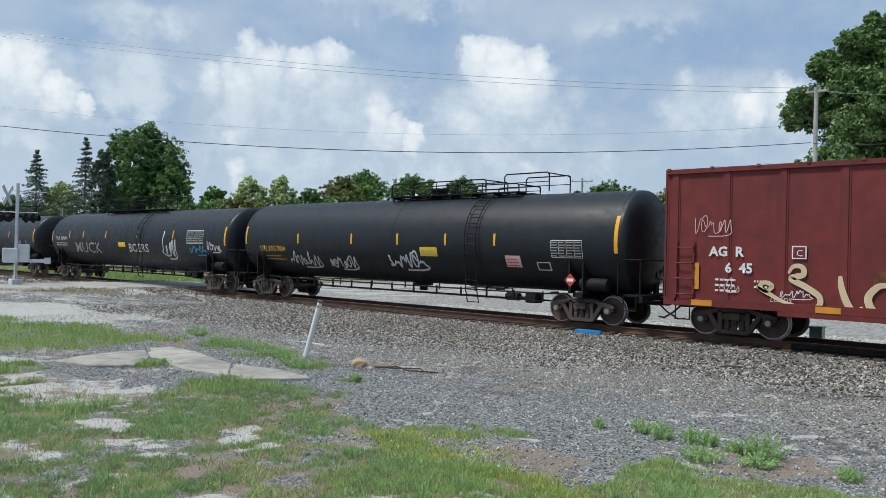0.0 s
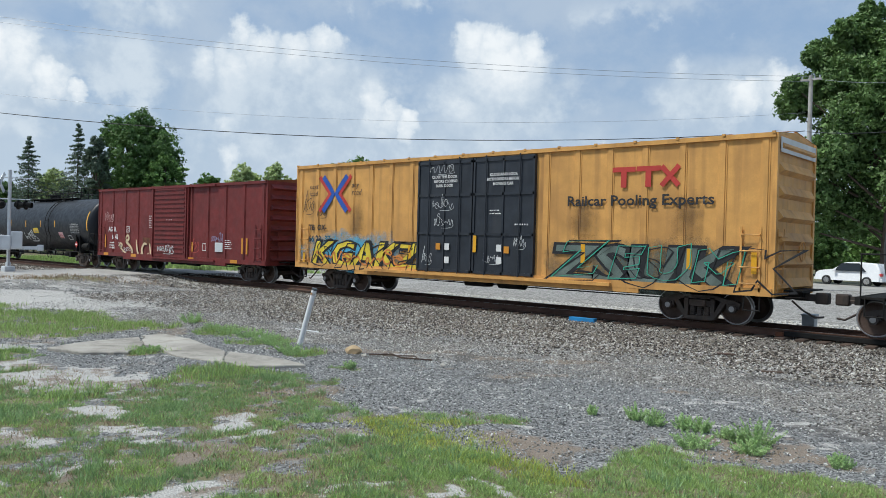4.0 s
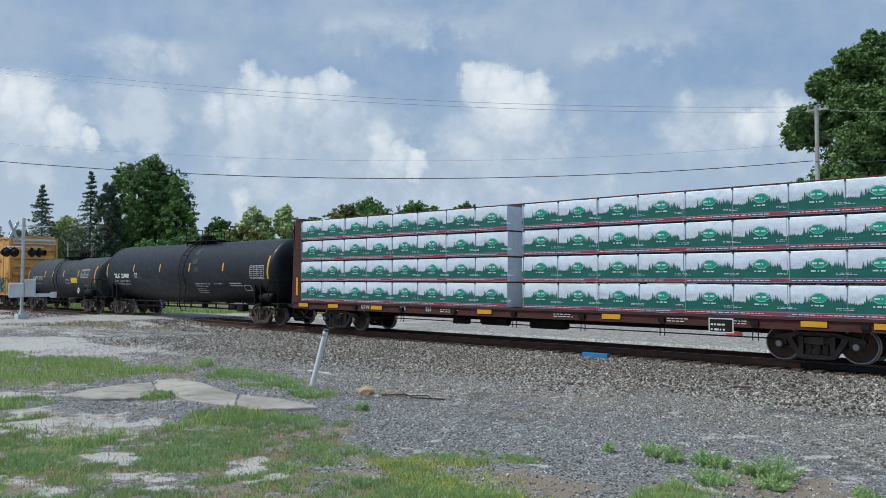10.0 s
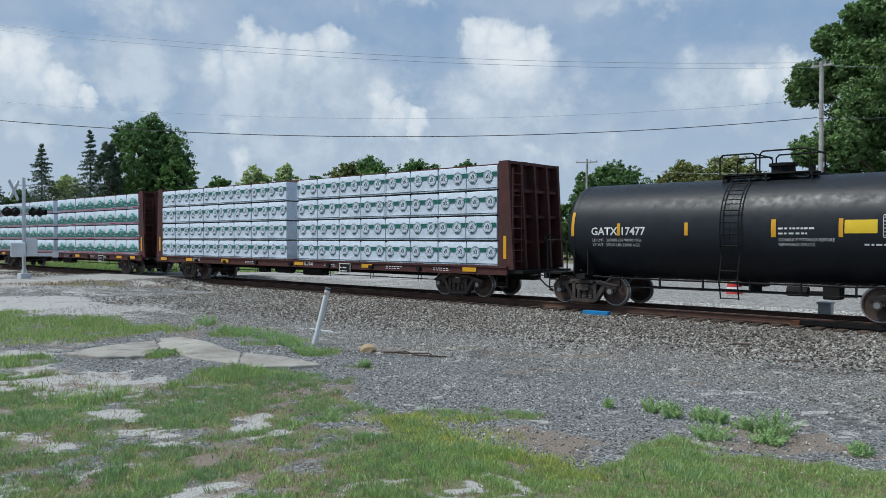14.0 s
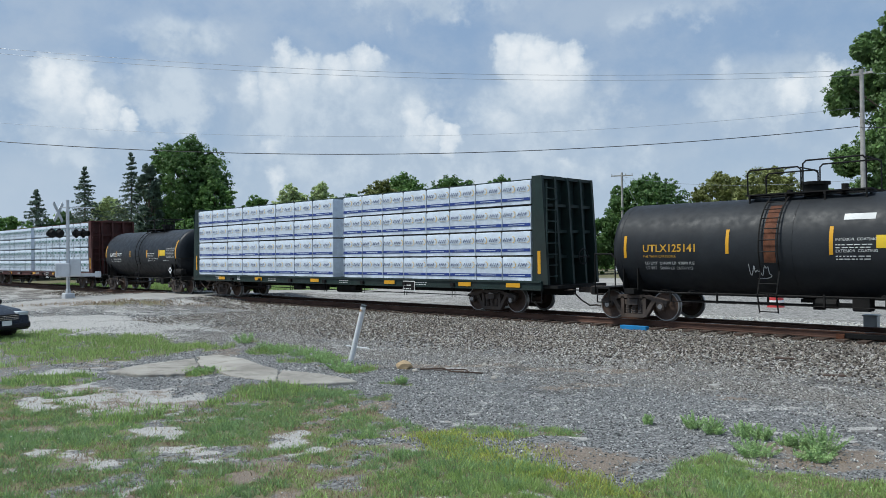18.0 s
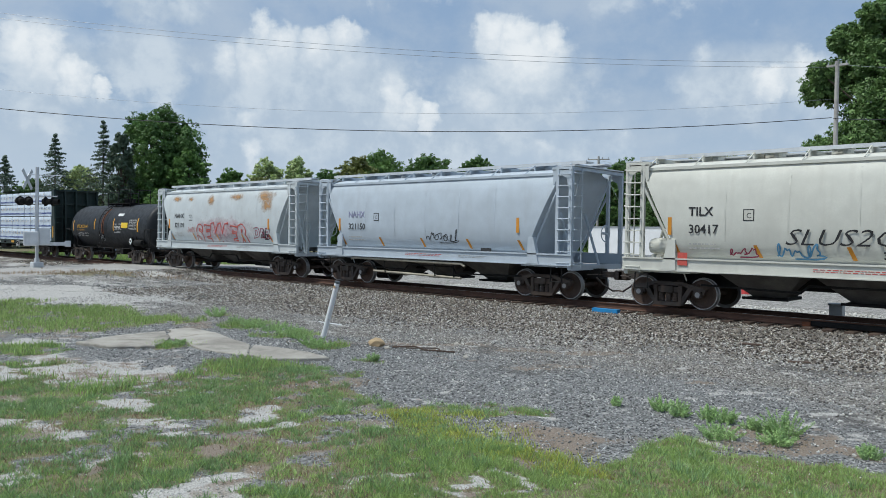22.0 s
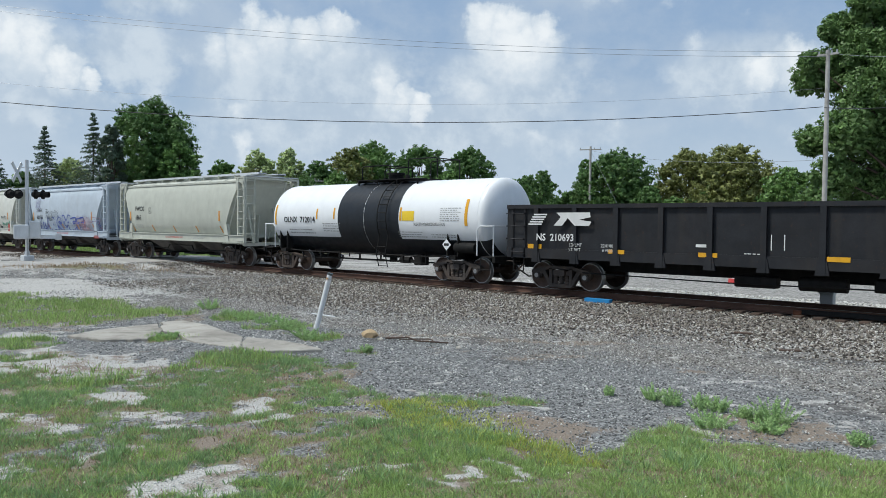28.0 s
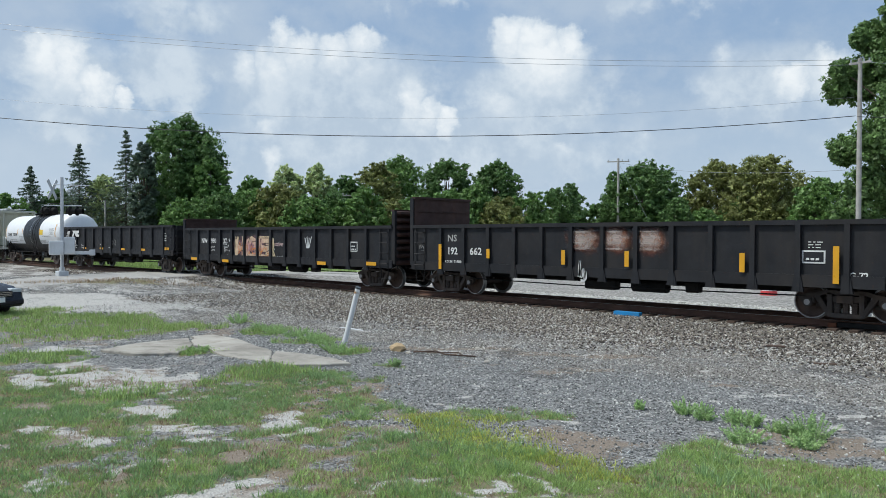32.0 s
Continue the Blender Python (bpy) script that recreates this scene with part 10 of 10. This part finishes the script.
def spruce(az, d, el, width, label, seed):
    p = polar(az, el, d)
    H = p.z - GROUND
    W = math.radians(width) * d / 2
    r = np.random.default_rng(seed)
    o = root("spruce_tree", pose(p.x, p.y, GROUND), label, "tree", "trees")
    cen, rad = [], []
    b = B().cyl((0, 0, -0.2), (0, 0, H * 0.97), 0.2, 8, 0.015)
    levels = 27
    for i in range(levels):
        t = i / (levels - 1)
        z = H * (0.08 + 0.90 * t)
        reach = 2.1 * W * (1 - t) ** 1.0 * r.uniform(0.72, 1.15) + 0.12
        k = 9 if t < 0.6 else 6
        for j in range(k):
            a = 2 * math.pi * (j + r.random()) / k
            rr = reach * r.uniform(0.7, 1.1)
            zz = z + r.uniform(-0.15, 0.15)
            b.cyl((0, 0, zz), (rr * math.cos(a), rr * math.sin(a), zz - rr * 0.22), 0.025, 4, 0.006)
            for q in (0.2, 0.45, 0.7, 0.97):
                cen.append((rr * q * math.cos(a), rr * q * math.sin(a), zz - rr * q * 0.28 + (0.10 if q > 0.9 else 0)))
                rad.append(0.18 + 0.11 * reach * (1.15 - q))
    q, f = leaf_cloud(np.array(cen), np.array(rad), 18, 0.085, seed, 0.6)
    part("trunk", b, M["bark"], o)
    part("crown", np_mesh("crown", q, f, M["needle"]), None, o)
    return o


broad_tree(11.6, 66, 15.9, 11.0, M["leaf_cotton"], "tall dark green cottonwood tree beside the street", 1, 36000, 0.02, 0.13, heads=(
    (16.7, 10.2, 1.6), (17.5, 9.5, 0.7), (17.2, 11.0, 0.7), (15.4, 12.9, 1.25), (16.1, 12.8, 0.7), (14.3, 11.4, 1.9), (12.9, 13.4, 2.1), (13.2, 8.6, 2.6), (16.9, 5.8, 1.15), (15.0, 6.3, 1.7), (12.8, 5.7, 2.6),
    (11.9, 10.8, 2.6), (14.1, 14.2, 1.0), (12.8, 15.2, 0.9), (9.5, 12.6, 2.6), (9.0, 8.5, 3.0), (9.2, 4.5, 2.8), (7.0, 10.0, 2.4), (6.6, 5.5, 2.4), (15.6, 3.4, 1.5), (13.4, 2.4, 1.9), (16.6, 1.6, 1.3), (10.5, 14.6, 1.3)))
broad_tree(63.0, 96, 8.75, 6.5, M["leaf_dark"], "large dark green maple tree behind the railway", 2, 15000, 0.03, 0.13, 40)
broad_tree(61.2, 92, 5.75, 3.6, M["leaf_mid"], "green bushy tree at the wood's edge", 3, 6500, 0.02, 0.13)
broad_tree(65.6, 92, 6.6, 2.0, M["needle"], "dark green narrow tree beside the maple", 4, 4500, 0.02, 0.13)
spruce(69.6, 98, 6.2, 3.0, "dark pointed spruce tree", 5)
spruce(66.7, 96, 7.3, 3.0, "tall dark spruce tree", 6)
spruce(72.5, 102, 4.6, 2.6, "small spruce tree in the distance", 7)
spruce(60.1, 110, 4.6, 1.6, "narrow spruce tree behind the wood", 17)
broad_tree(68.2, 100, 4.30, 3.2, M["leaf_light"], "light green tree between spruces", 8, 4500, 0.05, 0.13)
broad_tree(71.0, 104, 3.20, 3.4, M["leaf_dark"], "dark green bush at the wood's edge", 9, 3500, 0.03, 0.13)
broad_tree(74.5, 100, 3.00, 5.0, M["leaf_mid"], "green trees in the far distance", 10, 4000, 0.03, 0.13)
broad_tree(55.9, 104, 5.4, 3.2, M["leaf_light"], "light green feathery tree", 11, 5200, 0.1, 0.13, 22)
broad_tree(53.7, 104, 5.5, 2.9, M["leaf_light"], "light green feathery tree with gaps", 12, 5200, 0.1, 0.13, 20)
broad_tree(58.3, 94, 4.5, 3.6, M["leaf_mid"], "green bushy tree between the maple and the feathery trees", 31, 5200, 0.02, 0.13)
broad_tree(51.6, 98, 4.75, 3.4, M["leaf_dark"], "dark green round tree in the wood", 13, 5500, 0.04, 0.13)
broad_tree(49.4, 102, 5.75, 4.2, M["leaf_olive"], "olive brown tree in the wood", 14, 6500, 0.04, 0.13)
broad_tree(47.6, 108, 6.2, 4.4, M["leaf_mid"], "tall green tree in the wood", 15, 8000, 0.04, 0.13)
broad_tree(44.2, 96, 6.05, 4.6, M["leaf_dark"], "dark green maple tree behind the railway", 16, 10000, 0.03, 0.13, 36)
broad_tree(40.4, 94, 5.9, 4.4, M["leaf_dark"], "round dark green maple tree", 18, 9500, 0.03, 0.13, 34)
broad_tree(35.1, 100, 4.2, 2.4, M["leaf_dark"], "small conical dark tree", 19, 4200, 0.04, 0.11, 20, 0.9)
broad_tree(30.0, 92, 5.75, 6.6, M["leaf_dark"], "wide round dark maple tree by a utility pole", 20, 12000, 0.03, 0.13, 40)
broad_tree(25.0, 98, 5.70, 4.6, M["leaf_olive"], "olive green tree with yellowing leaves", 21, 8000, 0.04, 0.13, 30)
broad_tree(21.9, 94, 6.0, 6.2, M["leaf_olive"], "tall olive green tree with yellowing leaves", 22, 9500, 0.04, 0.13, 34)
broad_tree(18.4, 84, 4.40, 4.0, M["leaf_mid"], "green shrubby tree beside the cottonwood", 23, 6000, 0.02, 0.13)
broad_tree(27.6, 84, 3.00, 2.8, M["leaf_dark"], "dark green lower tree before the olive trees", 24, 4200, 0.02, 0.13)
k = 0
for az in np.arange(36.0, 63.0, 2.05):
    k += 1
    broad_tree(float(az), 84 + 6 * ((k * 7) % 5) / 5, 3.0 + 1.3 * ((k * 5) % 7) / 7, 4.2, (M["leaf_mid"], M["leaf_dark"], M["leaf_mid"], M["leaf_olive"])[k % 4 if k % 5 else 0], "dense green shrub of the hedge behind the railway", 40 + k, 3600, 0.0, 0.13, 22)
for az in (15.5, 19.5, 23.0, 26.0, 33.5, 12.0):
    k += 1
    broad_tree(az, 88 + (k % 3) * 3, 2.3 + 0.5 * (k % 3), 3.6, (M["leaf_mid"], M["leaf_dark"])[k % 2], "dark green shrub behind the street", 60 + k, 3000, 0.0, 0.13, 20)


def build_woods():
    """The wooded distance that closes the view all round."""
    r = np.random.default_rng(77)
    n = 900
    a = np.concatenate([r.uniform(8, 80, 500), r.uniform(-180, 180, 400)])
    d = np.concatenate([r.uniform(112, 125, 500), r.uniform(120, 170, 400)])
    e = r.uniform(0.0, 0.9, n) ** 1.0
    hz = np.where(np.abs(a - 44) < 36, 4.6, 8.0)
    cen = np.stack([-np.sin(np.radians(a)) * d, np.cos(np.radians(a)) * d, GROUND + e * hz], 1)
    q, f = leaf_cloud(cen, r.uniform(1.2, 2.6, n), 110, 0.26, 3)
    tagged(new("distant_woods", np_mesh("distant_woods", q, f, M["leaf_mid"])), "distant belt of green woodland", "woods", kind="stuff")


build_woods()


def weed(x, y, r_, h_, seed, m):
    r = np.random.default_rng(seed)
    n = int(14 + 90 * r_)
    a, rr = r.uniform(0, 6.28, n), r_ * np.sqrt(r.random(n))
    cen, rad, stems = [], [], B()
    for k in range(n):
        px, py = rr[k] * math.cos(a[k]), rr[k] * math.sin(a[k])
        hh = h_ * r.uniform(0.45, 1.15) * (1 - 0.35 * rr[k] / r_)
        tip = (px * 1.25 + r.normal(0, 0.02), py * 1.25 + r.normal(0, 0.02), hh)
        stems.cyl((px * 0.5, py * 0.5, -0.01), tip, 0.003, 3, 0.0012)
        for t in np.arange(0.15, 1.02, 0.09):
            cen.append((px * 0.5 + (tip[0] - px * 0.5) * t, py * 0.5 + (tip[1] - py * 0.5) * t, hh * t))
            rad.append(0.030 * (1.15 - 0.75 * t))
    q, f = leaf_cloud(np.array(cen), np.array(rad), 11, 0.0095, seed, 1.5)
    o = root("weed", pose(x, y, float(height(np.array([x]), np.array([y]))[0])), "bright green weed clump growing in gravel", "weed", "weeds in the gravel")
    part("foliage", np_mesh("foliage", q, f, m), None, o)
    tagged(part("stems", stems, m, o), kind="stuff")


for i, (x, y, r_, h_) in enumerate(((-4.92, 9.68, 0.14, 0.23), (-4.59, 9.56, 0.14, 0.24), (-5.48, 9.48, 0.07, 0.15), (-4.22, 9.61, 0.13, 0.22), (-4.01, 9.69, 0.14, 0.21), (-3.75, 8.85, 0.23, 0.20), (-3.67, 9.57, 0.09, 0.18),
                                    (-3.49, 9.53, 0.13, 0.21), (-3.25, 9.56, 0.26, 0.36), (-3.18, 9.1, 0.2, 0.17), (-2.24, 9.23, 0.12, 0.17), (-10.5, 9.45, 0.1, 0.17))):
    weed(x, y, r_, h_, 300 + i, M["weed"])
for i, (x, y, r_, h_) in enumerate(((-18.8, 11.2, 0.3, 0.34), (-16.9, 10.7, 0.3, 0.24), (-16.1, 10.6, 0.3, 0.26), (-15.3, 10.6, 0.3, 0.26), (-14.5, 10.5, 0.3, 0.30), (-13.9, 10.3, 0.28, 0.26), (-12.9, 9.9, 0.26, 0.22), (-12.4, 9.75, 0.22, 0.18), (-14.7, 7.85, 0.25, 0.14))):
    weed(x, y, r_, h_, 340 + i, M["weed"])


# ---- what moves: the train rolls away to -x and its wheels turn ----
TRAVEL = [
    0.00, 4.14, 8.26, 12.39, 16.64, 20.90, 25.14, 29.38, 33.65, 37.95, 42.28, 46.63, 51.00, 55.33, 59.62, 63.90, 68.29,
    72.70, 77.12, 81.51, 85.96, 90.44, 94.97, 99.52, 104.09, 108.65, 113.26, 117.88, 122.48, 127.08, 131.69, 136.32,
    140.99, 145.69, 150.38, 155.13, 159.92, 164.69, 169.49, 174.30, 179.08, 183.91, 188.76, 193.61, 198.47, 203.33,
    208.21, 213.05, 217.88, 222.74, 227.66, 232.61, 237.56, 242.53, 247.52, 252.52, 257.51, 262.54, 267.58, 272.66,
    277.82, 283.04, 288.23, 293.37, 298.54,
]           # metres rolled at each half second


def rolled(t):
    return float(np.interp(t, np.arange(len(TRAVEL)) * 0.5, TRAVEL))


def motions():
    times = [0.5 * i for i in range(len(TRAVEL))]
    for ob, _ in CARS:
        base = ob.matrix_basis.copy()
        rows = []
        for t, s in zip(times, TRAVEL):
            rows.append((t, Matrix.Translation((-s, 0, 0)) @ base))
        walk(ob, rows)
    turn_times = [i / 15 for i in range(481)]
    for w, x in WHEELS:
        walk(w, [(t, pose(x, 0, 0.44, 0, -math.degrees(rolled(t) / 0.436), 0)) for t in turn_times])


motions()
